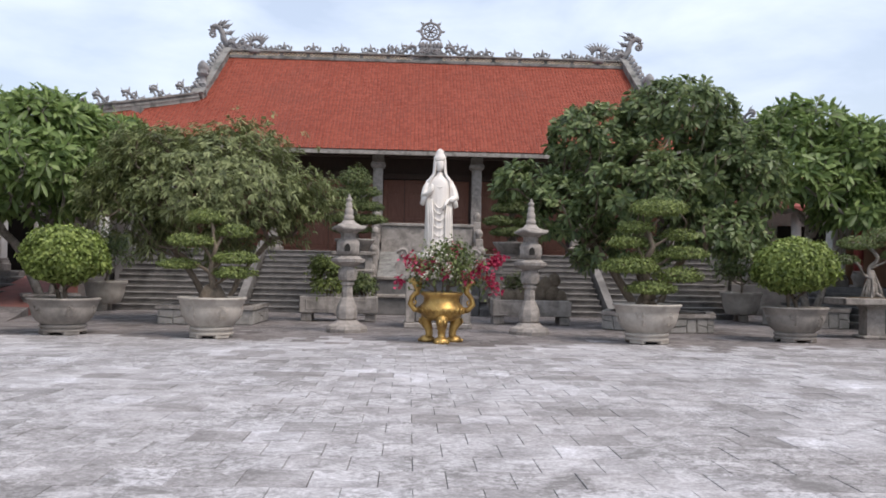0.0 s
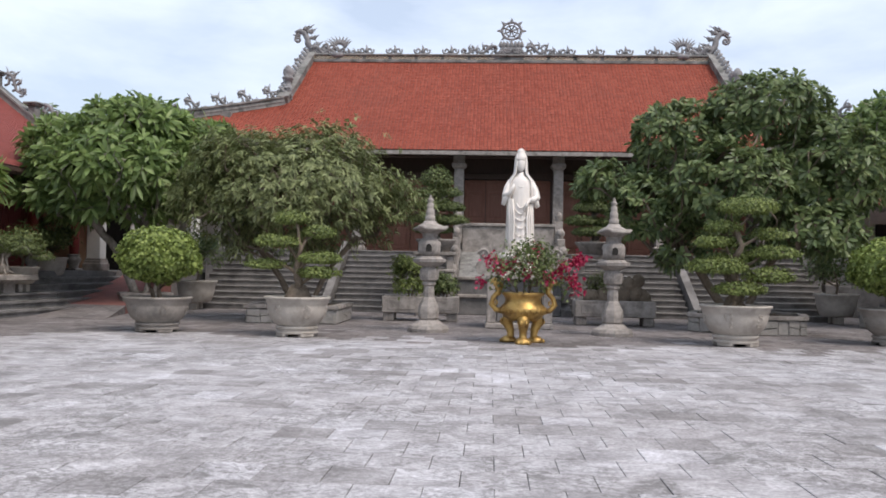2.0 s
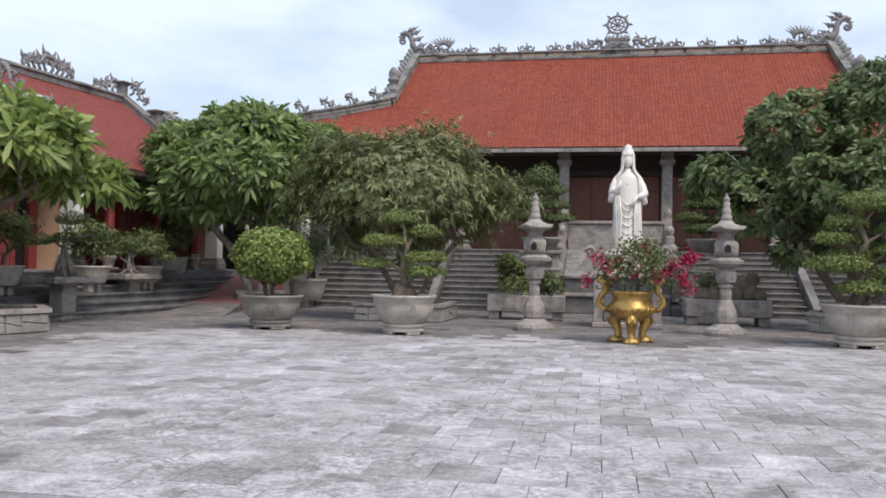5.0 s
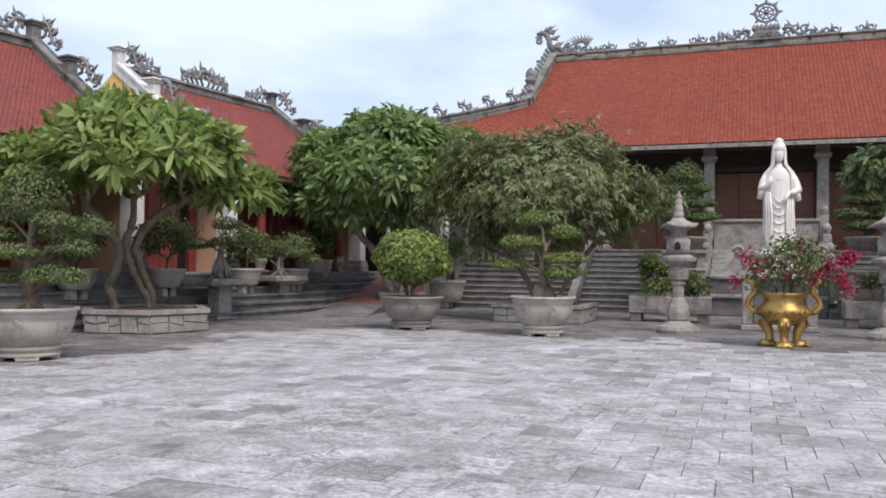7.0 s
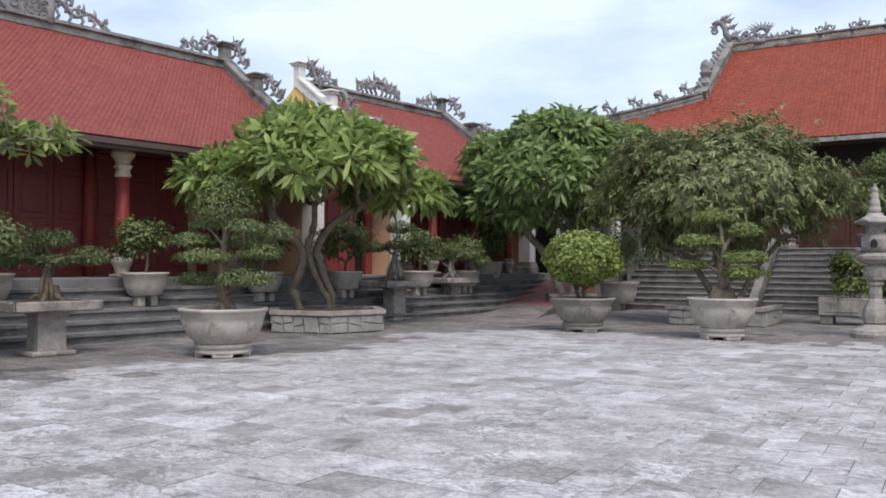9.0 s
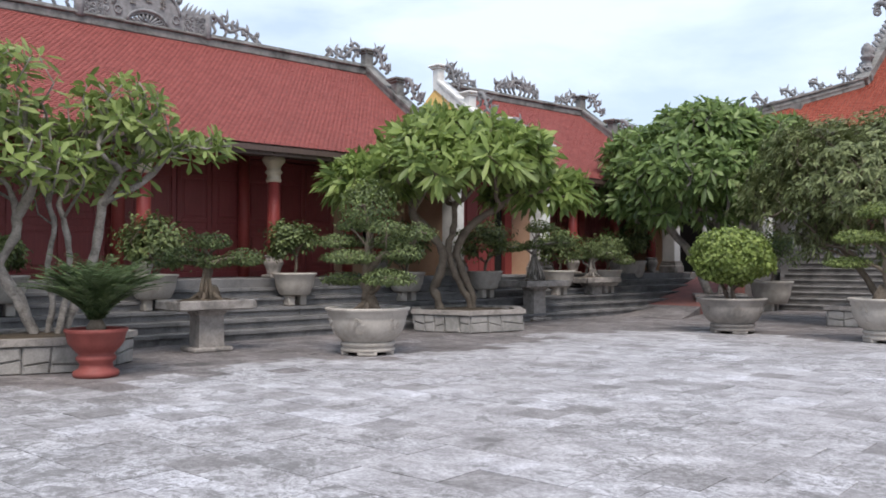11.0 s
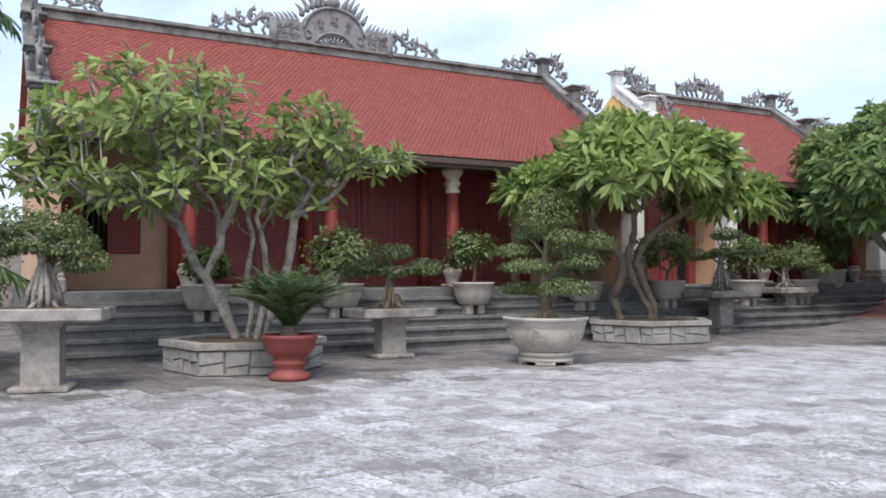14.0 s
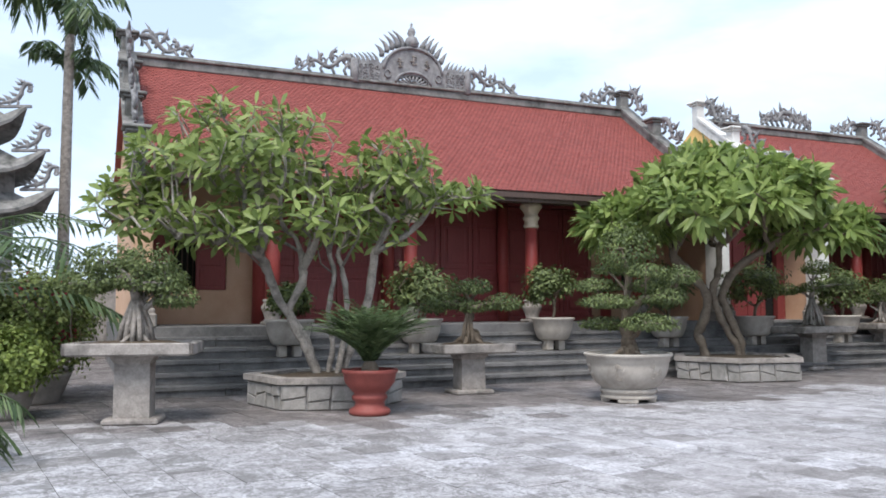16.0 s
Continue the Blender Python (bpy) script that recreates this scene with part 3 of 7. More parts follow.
def half_width(s):
    """Half the roof's width: from the corner up the hip, then up the gable's edge."""
    return np.where(s < 0.48, 10.7 - 2.75 * s / 0.48, 7.95 - (s - 0.48) / 0.52 * 0.35)


def main_face(a, d):
    s = np.clip(d / SLOPE, 0, 1.05)
    out = np.clip((np.abs(a) - 4.8) / (half_width(s) - 4.8), 0, 1.15)
    lift = 0.85 * out ** 2 * np.clip(1 - s / 0.48, 0, 1)
    return np.stack([a, EAVE_Y + RUN * s - 0.15 * out * np.clip(1 - 2 * s, 0, 1), EAVE_Z + RISE * s - 0.1 * np.sin(np.pi * np.clip(s, 0, 1)) + lift], 1)


def main_inset(d):
    half = half_width(d / SLOPE)
    return -half, half


roof = part("roof", tile_field(main_face, N_MAIN, SLOPE, -10.9, 10.9, 0.125, 0.115, main_inset, 0.0, 0.028), ROOF_MAIN, hall, "weathered orange fish-scale clay tiles", False)
deck = face_grid(lambda a, d: main_face(a, d) - N_MAIN * 0.03, -10.5, 10.5, SLOPE, 40, 14, main_inset)
thick(deck, DARK_WOOD, "roof_deck", roof, 0.12)
rear = face_grid(lambda a, d: main_face(a, d) * np.array([1, -1, 1]) + np.array([0, 2 * RIDGE_Y, 0]), -10.5, 10.5, SLOPE, 20, 8, main_inset)
thick(rear, ROOF_MAIN, "rear_roof", roof, 0.12)
for s in (-1, 1):
    g = Geo()
    base = [main_face(np.array([s * 10.7]), np.array([0.0]))[0], main_face(np.array([s * 7.95]), np.array([SLOPE * 0.48]))[0]]
    q = [base[0], base[1], base[1] * [1, -1, 1] + [0, 2 * RIDGE_Y, 0], base[0] * [1, -1, 1] + [0, 2 * RIDGE_Y, 0]]
    g.add(q, [(0, 1, 2, 3)])
    thick(g, ROOF_MAIN, "side_roof", roof, 0.12)
    g = Geo()
    tri = [main_face(np.array([s * 7.6]), np.array([SLOPE * k]))[0] - [0, 0, 0.1] for k in (0.45, 1.0)]
    tri.append(tri[0] * [1, -1, 1] + [0, 2 * RIDGE_Y, 0])
    v = tri + [p - np.array([s * 0.2, 0, 0]) for p in tri]
    g.add(v, [(0, 1, 2), (3, 5, 4), (0, 3, 4, 1), (1, 4, 5, 2), (2, 5, 3, 0)])
    part("gable_wall", g, RIDGE, hall)
    # descending ridge and hip ridge
    g = Geo()
    pts = [main_face(np.array([s * (7.57 + 0.35 * (1 - k) / 0.52)]), np.array([SLOPE * k]))[0] + [0, 0, 0.12] for k in np.linspace(1.0, 0.48, 7)]
    g.bar(pts, 0.3, 0.3, -0.16).bar(pts, 0.42, 0.07, 0.14).bar(pts, 0.36, 0.05, -0.22)
    part("gable_ridge", g, RIDGE, roof)
    g = Geo()
    ks = np.linspace(0.48, 0.0, 9)
    pts = [main_face(np.array([s * (10.7 - 2.75 * k / 0.48)]), np.array([SLOPE * k]))[0] + [0, 0, 0.12] for k in ks]
    pts.append(pts[-1] + np.array([s * 0.22, -0.2, 0.22]))
    g.bar(pts, 0.24, 0.26, -0.14).bar(pts, 0.36, 0.06, 0.12).bar(pts, 0.3, 0.05, -0.02)
    part("hip_ridge", g, RIDGE, roof)
    for i in (1, 3, 5, 7):
        g = scrollwork(0.85, 0.6, np.random.default_rng(40 + i), 4.2, 0.036)
        part("ridge_scroll", g.moved(Matrix.Translation(pts[i] + np.array([s * 0.3, 0, 0.16])) @ pose(0, 0, 0, 0, 0, s * -48) @ Matrix.Diagonal((-s, 1, 1, 1))), CARVING, roof)
    # guardian at the foot of the descending ridge
    p = main_face(np.array([s * 7.9]), np.array([SLOPE * 0.56]))[0]
    g = Geo().box(p[0], p[1], p[2] - 0.05, 0.34, 0.4, 0.3, 0.04)
    g.lathe([(0.15, 0.25), (0.2, 0.36), (0.13, 0.44), (0.12, 0.6), (0.2, 0.66), (0.21, 0.72), (0.14, 0.76), (0.19, 0.86), (0.17, 1.0), (0.09, 1.12), (0.02, 1.17)], 12, tuple(p))
    for k in range(10):
        o = spiral(s * 0.12 * (k % 4) - s * 0.1, 0.12 + 0.09 * (k // 2), 0.12, 1.3, k * 1.3, -s, -0.24 - 0.02 * (k % 3))
        g.tube([(p[0] + q[0], p[1] + q[1], p[2] + q[2] - 0.25) for q in o], [0.04] * 15, 5)
    part("ridge_finial", g, CARVING, roof)
    g = scrollwork(1.7, 0.7, np.random.default_rng(8 + s), 3.0, 0.05)
    q = main_face(np.array([s * 7.85]), np.array([SLOPE * 0.62]))[0]
    part("ridge_carving", g.moved(Matrix.Translation((q[0], q[1], q[2] + 0.05)) @ pose(0, 0, 0, 0, 0, 90) @ pose(0, 0, 0, 0, -36, 0)), CARVING, roof)
# main ridge: a moulded band with pale lattice panels
g = Geo()
for z0, z1, d, bev in ((-0.12, 0.0, 0.4, 0.02), (0.0, 0.14, 0.24, 0.01), (0.14, 0.21, 0.42, 0.03)):
    g.box(0, RIDGE_Y, RIDGE_Z + z0, 15.3, d, z1 - z0, bev)
ridge = part("main_ridge", g, RIDGE, roof)
for i in range(-7, 8):
    if i:
        g = Geo()
        for q in range(6):
            x = i * 1.0 - 0.36 + q * 0.145
            g.tube([(x - 0.072, 0, 0.065), (x, 0, 0.12), (x + 0.072, 0, 0.065), (x, 0, 0.01), (x - 0.072, 0, 0.065)], 0.022, 5)
        part("ridge_panel", g.moved(pose(0, RIDGE_Y - 0.14, RIDGE_Z)), CREAM, ridge, "pale pierced lattice panel")
for k in (2.2, 3.29, 4.36, 5.45):
    for s in (-1, 1):
        part("ridge_knob", cloud_knob().moved(pose(s * k, RIDGE_Y, RIDGE_Z + 0.19) @ Matrix.Scale(1.1, 4)), CARVING, ridge)
part("wheel_crest", wheel_crest().moved(pose(0.1, RIDGE_Y, RIDGE_Z - 0.13) @ Matrix.Diagonal((1.0, 1.2, 0.9, 1))), CARVING, ridge, "pierced grey wheel over a lotus and clouds")
for s in (-1, 1):
    g = dragon(1.2, -s, 0.12)
    part("ridge_dragon", g.moved(pose(s * 7.85, RIDGE_Y, RIDGE_Z)), CARVING, ridge, "rearing grey dragon ornament")
    g = scrollwork(1.9, 0.8, np.random.default_rng(17 + s), 5.0, 0.045)
    part("ridge_carving", g.moved(pose(s * 7.5, RIDGE_Y - 0.1, RIDGE_Z + 0.02) @ Matrix.Diagonal((-s, 1, 1, 1))), CARVING, ridge)
    g = Geo()
    for k in np.linspace(0.98, 0.52, 12):
        p = main_face(np.array([s * (7.57 + 0.35 * (1 - k) / 0.52)]), np.array([SLOPE * k]))[0]
        g.tube([(p[0] + s * 0.02, p[1], p[2] + 0.2), (p[0] + s * 0.14, p[1] - 0.1, p[2] + 0.42), (p[0] + s * 0.26, p[1] + 0.05, p[2] + 0.5), (p[0] + s * 0.2, p[1] + 0.2, p[2] + 0.62)], [0.08, 0.07, 0.05, 0.015], 6)
    part("gable_carving", g, CARVING, ridge)
    g = Geo()
    for k in range(9):
        a = math.pi * (k + 0.5) / 9
        flame(g, 0.2 * math.cos(a), 0.25 + 0.2 * math.sin(a), 0.32, math.cos(a) * 1.0, 0.045)
    g.lathe([(0.02, -0.1), (0.26, -0.08), (0.3, 0), (0.26, 0.08), (0.02, 0.1)], 14)
    part("flaming_disc", g.moved(pose(s * 6.5, RIDGE_Y, RIDGE_Z + 0.16)), CARVING, ridge)

# eave board, walls, doors, columns
g = Geo().bar([main_face(np.array([a]), np.array([0.0]))[0] + [0, -0.06, 0] for a in np.linspace(-10.5, 10.5, 29)], 0.09, 0.12, -0.16)
part("eave_board", g, STONE, hall, "pale weathered eave board")
part("wall", rect(-9.6, 33.2, 9.6, 33.5, FLOOR, 6.2), DARK_WOOD, hall)
for s in (-1, 1):
    part("side_wall", rect(min(s * 9.6, s * 9.3), 31.2, max(s * 9.6, s * 9.3), 40.8, FLOOR, 6.4), RIDGE, hall)
part("rear_wall", rect(-9.6, 40.5, 9.6, 40.8, FLOOR, 6.4), RIDGE, hall)
part("porch_beam", rect(-9.4, 31.3, 9.4, 31.55, 4.95, 5.2, 0.02), DARK_WOOD, hall)
part("floor_slab", rect(-9.9, 30.9, 9.9, 41, 0.0, FLOOR, 0.02), STEP, hall)
part("porch_ceiling", rect(-9.5, 31.0, 9.5, 33.4, 5.3, 5.36), DARK_WOOD, hall)


def panel_door(w, h, mat, parent, m, name="door"):
    """A leaf of planks and raised panels in a frame."""
    d = part(name, Geo().box(0, 0, 0, w, 0.05, h, 0.008).moved(m), mat, parent)
    g = Geo()
    for x in (-w / 2 + 0.05, w / 2 - 0.05):
        g.box(x, -0.035, 0, 0.1, 0.04, h, 0.01)
    for z in (0, h * 0.32, h * 0.42, h * 0.8, h - 0.1):
        g.box(0, -0.035, z, w - 0.2, 0.04, 0.1, 0.01)
    part("stile", g.moved(m), mat, d)
    for z0, z1 in ((0.14, h * 0.32 - 0.04), (h * 0.42 + 0.14, h * 0.8 - 0.04)):
        part("raised_panel", Geo().box(0, -0.03, z0, w - 0.32, 0.03, z1 - z0, 0.015).moved(m), mat, d)
    return d


for bay in ((-4.95, -1.8), (-1.5, 1.5), (1.8, 4.95), (-8.2, -5.2), (5.2, 8.2)):
    n = 4
    w = (bay[1] - bay[0]) / n
    for i in range(n):
        panel_door(w - 0.02, 2.45, BROWN_WOOD, hall, pose(bay[0] + (i + 0.5) * w, 33.14, FLOOR + 0.12))
    part("threshold", Geo().box((bay[0] + bay[1]) / 2, 33.1, FLOOR, bay[1] - bay[0] + 0.1, 0.18, 0.12, 0.01), BROWN_WOOD, hall)
    part("lintel", Geo().box((bay[0] + bay[1]) / 2, 33.1, FLOOR + 2.6, bay[1] - bay[0] + 0.1, 0.16, 0.2, 0.01), DARK_WOOD, hall)


def stone_column(h):
    col = Geo()
    col.lathe([(0.17, 0.25), (0.155, h - 0.5), (0.15, h - 0.42)], sides=4, spin=math.pi / 4)
    cap = Geo().lathe([(0.16, h - 0.42), (0.24, h - 0.34), (0.24, h - 0.26), (0.19, h - 0.22), (0.19, h)], sides=4, spin=math.pi / 4)
    foot = Geo().box(0, 0, 0, 0.56, 0.56, 0.12, 0.02).lathe([(0.25, 0.12), (0.22, 0.18), (0.26, 0.25), (0.18, 0.3)], sides=4, spin=math.pi / 4)
    return col, cap, foot


for x in (-8.2, -4.95, -1.62, 1.62, 4.95, 8.2):
    col, cap, foot = stone_column(5.0 - FLOOR)
    c = part("column", col, STONE, hall, "square grey stone column")
    c.matrix_basis = pose(x, 31.35, FLOOR)
    part("capital", cap, STONE, c)
    part("column_base", foot, STONE, c)

# ---- stairs of the main hall ----
stairs = thing("stairs", pose(XC, -4.0, 0), "wide weathered grey stone stairs up to the hall", "stairs", kind="structure")
NST, TR = 11, 0.29
STAIR_Y = 27.8
for s in (-1, 1):
    for x0, x1 in ((1.73, 5.1), (5.45, 9.2)):
        for i in range(NST):
            z0, z1 = FLOOR * i / NST, FLOOR * (i + 1) / NST
            y0 = STAIR_Y + TR * i
            xa, xb = sorted((s * x0, s * x1))
            g = Geo().box((xa + xb) / 2, (y0 + 30.95) / 2 + 0.03, z0, xb - xa, 30.95 - y0 - 0.02, z1 - z0 - 0.045, 0.008)
            g.box((xa + xb) / 2, (y0 + 30.95) / 2, z1 - 0.045, xb - xa, 30.95 - y0, 0.045, 0.012)
            part("step", g, STEP_DARK, stairs)
    # sloping side walls
    for xw, wd in ((5.275, 0.22), (1.6, 0.26)):
        g = Geo().slab([(STAIR_Y - 0.3, 0.0), (STAIR_Y - 0.3, 0.2), (30.9, FLOOR + 0.22), (31.0, FLOOR + 0.3), (31.0, 0.0)], wd, pose(s * xw, 0, 0, 0, 0, 90))
        part("stair_wall", g, STEP_DARK, stairs)
    for k in range(4):
        f = k / 3
        g = Geo().box(0, 0, 0, 0.24, 0.24, 0.72, 0.02).lathe([(0.09, 0.72), (0.07, 0.76), (0.12, 0.84), (0.12, 0.92), (0.08, 1.0), (0.02, 1.04)], 12)
        part("post", g.moved(pose(s * 1.6, STAIR_Y - 0.1 + f * 3.0, 0.38 + f * 1.75)), STONE, stairs)
    for k in range(3):
        f = (k + 0.5) / 3
        g = Geo().box(0, 0, 0, 0.1, 1.0, 0.42, 0.02, pose(s * 1.6, STAIR_Y - 0.1 + f * 3.0, 0.72 + f * 1.75, 30, 0, 0))
        part("rail_panel", g, STONE, stairs)
part("ramp_front", rect(-1.46, STAIR_Y - 0.25, 1.46, STAIR_Y + 0.1, 0, 1.02, 0.02), STEP, stairs)
for z in (0.48, 0.98):
    part("moulding", rect(-1.46, STAIR_Y - 0.32, 1.46, STAIR_Y - 0.2, z, z + 0.1, 0.02), STONE, stairs)
part("ramp", Geo().slab([(STAIR_Y + 0.1, 0), (STAIR_Y + 0.1, 0.98), (30.6, 1.84), (30.95, 1.84), (30.95, 0)], 2.92, pose(0, 0, 0, 0, 0, 90)), RIDGE, stairs)
part("parapet", rect(-1.46, 30.6, 1.46, 30.78, 1.8, 2.66, 0.02), STONE, stairs)
part("coping", rect(-1.5, 30.55, 1.5, 30.83, 2.66, 2.76, 0.02), STONE, stairs)

# ---- side halls (local x runs out of the hall towards the court, local y along it) ----
W_FLOOR, W_FOOT, W_TREAD, W_NST = 1.03, -12.92, 0.32, 6


def side_stairs(m, u0, u1, label):
    st = thing("stairs", m, label, "stairs", kind="structure")
    rng = np.random.default_rng(11)
    for k in range(W_NST):
        z0, z1 = W_FLOOR * k / W_NST, W_FLOOR * (k + 1) / W_NST
        u = u0
        while u < u1 - 0.2:
            nxt = min(u + rng.uniform(1.3, 1.9), u1)
            xa = xb = W_FOOT - W_TREAD * k
            g = Geo()
            for d, za, zb, gap in ((0.05, z0, z1 - 0.06, 0.004), (0.0, z1 - 0.06, z1, 0.003)):
                v = [(xa - d, u + gap, za), (xb - d, nxt - gap, za), (xb - 2.3, nxt - gap, za), (xa - 2.3, u + gap, za)]
                v += [(x, y, zb - (0.006 if i < 2 else 0)) for i, (x, y, z) in enumerate(v)]
                g.add(v, [(3, 2, 1, 0), (4, 5, 6, 7), (0, 1, 5, 4), (1, 2, 6, 5), (2, 3, 7, 6), (3, 0, 4, 7)])
            part("step_stone", g, STEP, st)
            u = nxt
    return st


def round_column(h):
    """A red shaft on a vase-shaped stone base, under a ringed capital."""
    shaft = Geo().lathe([(0.13, 0.4), (0.135, 1.0), (0.125, h - 0.5)], 20)
    base = Geo().box(0, 0, 0, 0.36, 0.36, 0.06, 0.015)
    base.lathe([(0.14, 0.06), (0.13, 0.1), (0.16, 0.2), (0.2, 0.29), (0.2, 0.33), (0.16, 0.38), (0.15, 0.4), (0.175, 0.42), (0.175, 0.45), (0.14, 0.46)], 20)
    cap = Geo().lathe([(0.125, h - 0.52), (0.155, h - 0.5), (0.16, h - 0.46), (0.14, h - 0.44), (0.135, h - 0.36), (0.17, h - 0.34), (0.175, h - 0.29), (0.14, h - 0.27), (0.14, h - 0.22), (0.17, h - 0.17), (0.225, h - 0.1), (0.235, h - 0.05), (0.2, h)], 20)
    return shaft, base, cap


def gable_posts(parent, u, eave_w, ridge_w, zf, mat):
    """Stepped gable ridge with capped posts and carved clouds between them."""
    g = Geo()
    pts = [(w, u, zf(w)) for w in np.linspace(eave_w + 0.05, ridge_w, 6)]
    g.bar(pts, 0.28, 0.24, -0.07).bar(pts, 0.36, 0.06, 0.165)
    gr = part("gable_ridge", g, mat, parent)
    for f in (0.02, 0.36, 0.68, 1.0):
        w = eave_w + (ridge_w - eave_w) * f
        z = zf(w)
        g = Geo().box(w, u, z - 0.1, 0.26, 0.26, 0.62, 0.02).box(w, u, z + 0.52, 0.36, 0.36, 0.06, 0.02).box(w, u, z + 0.58, 0.46, 0.46, 0.06, 0.03)
        part("post", g, mat, gr)
        if f > 0.1:
            g = scrollwork(0.95, 0.7, np.random.default_rng(int(f * 50)), 3.6, 0.04)
            part("carving", g.moved(pose(w + 0.18, u, z + 0.28) @ pose(0, 0, 0, 0, 33, 0)), CARVING, gr)


def crest_panel():
    """An arched name board between scroll ends, under a gourd and flames."""
    g = Geo()
    arch = [(1.05 * math.cos(a), 0.22 + 0.86 * math.sin(a) ** 0.8) for a in np.linspace(0.12, math.pi - 0.12, 17)]
    inner = [(0.55 * math.cos(a), 0.02 + 0.3 * math.sin(a)) for a in np.linspace(math.pi - 0.1, 0.1, 9)]
    g.slab(arch + [(-1.05, 0.1)] + inner + [(1.05, 0.1)], 0.24)
    for s in (-1, 1):
        g.slab([(s * 1.0, 0.05), (s * 1.05, 0.55), (s * 1.25, 0.62), (s * 1.75, 0.56), (s * 1.95, 0.6), (s * 1.9, 0.3), (s * 2.0, 0.02), (s * 1.6, 0.0)], 0.22)
        g.lathe([(0.1, -0.32), (0.13, -0.3), (0.13, 0.28), (0.1, 0.3)], 12, (s * 1.9, -0.05, 0.3))
    rim = [(1.0 * math.cos(a), -0.13, 0.24 + 0.8 * math.sin(a) ** 0.8) for a in np.linspace(0.15, math.pi - 0.15, 19)]
    g.tube(rim, 0.045, 6)
    g.tube([(0.6 * math.cos(a), -0.13, 0.06 + 0.34 * math.sin(a)) for a in np.linspace(0.1, math.pi - 0.1, 11)], 0.04, 6)
    for s in (-1, 1):
        for cx in (1.0, ):
            g.tube([(s * 0.86 + 0.1 * math.cos(a), -0.13, 0.3 + 0.1 * math.sin(a)) for a in np.linspace(0, 2 * math.pi, 13)], 0.025, 6)
    for s in (-1, 1):
        for k in range(12):
            g.tube(spiral(s * (1.2 + 0.17 * (k % 4)), 0.12 + 0.16 * (k // 4), 0.085, 1.2, k * 1.7, s, -0.115, 10), [0.024] * 11, 5)
        for k in range(6):
            flame(g, s * (1.15 + 0.15 * k), 0.56, 0.3 - 0.02 * k, s * 0.7, 0.045)
    for k in range(11):
        a = math.pi * (k + 0.5) / 11
        g.tube([(0.1 * math.cos(a), -0.1, 0.02 + 0.06 * math.sin(a)), (0.5 * math.cos(a), -0.12, 0.02 + 0.27 * math.sin(a))], [0.02, 0.035], 5)
    g.lathe([(0.08, 1.02), (0.2, 1.08), (0.24, 1.2), (0.17, 1.34), (0.08, 1.4), (0.13, 1.48), (0.1, 1.58), (0.03, 1.64), (0.04, 1.72), (0.0, 1.78)], 14)
    for k in range(5):
        for s in (-1, 1):
            flame(g, s * (0.32 + 0.17 * k), 1.06 - 0.03 * k * k * 0.6, 0.44 - 0.035 * k, s * 0.75, 0.065)
    rng = np.random.default_rng(2)
    for k in range(9):
        g.tube(spiral(-0.4 + 0.1 * k, 0.12 + 0.1 * math.sin(k / 8 * math.pi), 0.06, 1.1, rng.uniform(0, 6), 1, -0.02), [0.022] * 15, 5)
    return g


def crest_marks():
    """Three raised glyph-like blocks of short bars, worn past reading."""
    g = Geo()
    rng = np.random.default_rng(21)
    for cx, cz in ((-0.46, 0.62), (0.0, 0.72), (0.46, 0.62)):
        for k in range(4):
            g.box(cx + rng.uniform(-0.04, 0.04), -0.14, cz - 0.11 + k * 0.065, rng.uniform(0.1, 0.2), 0.03, 0.022, 0.004)
        g.box(cx, -0.14, cz - 0.13, 0.024, 0.03, 0.26, 0.004)
    return g


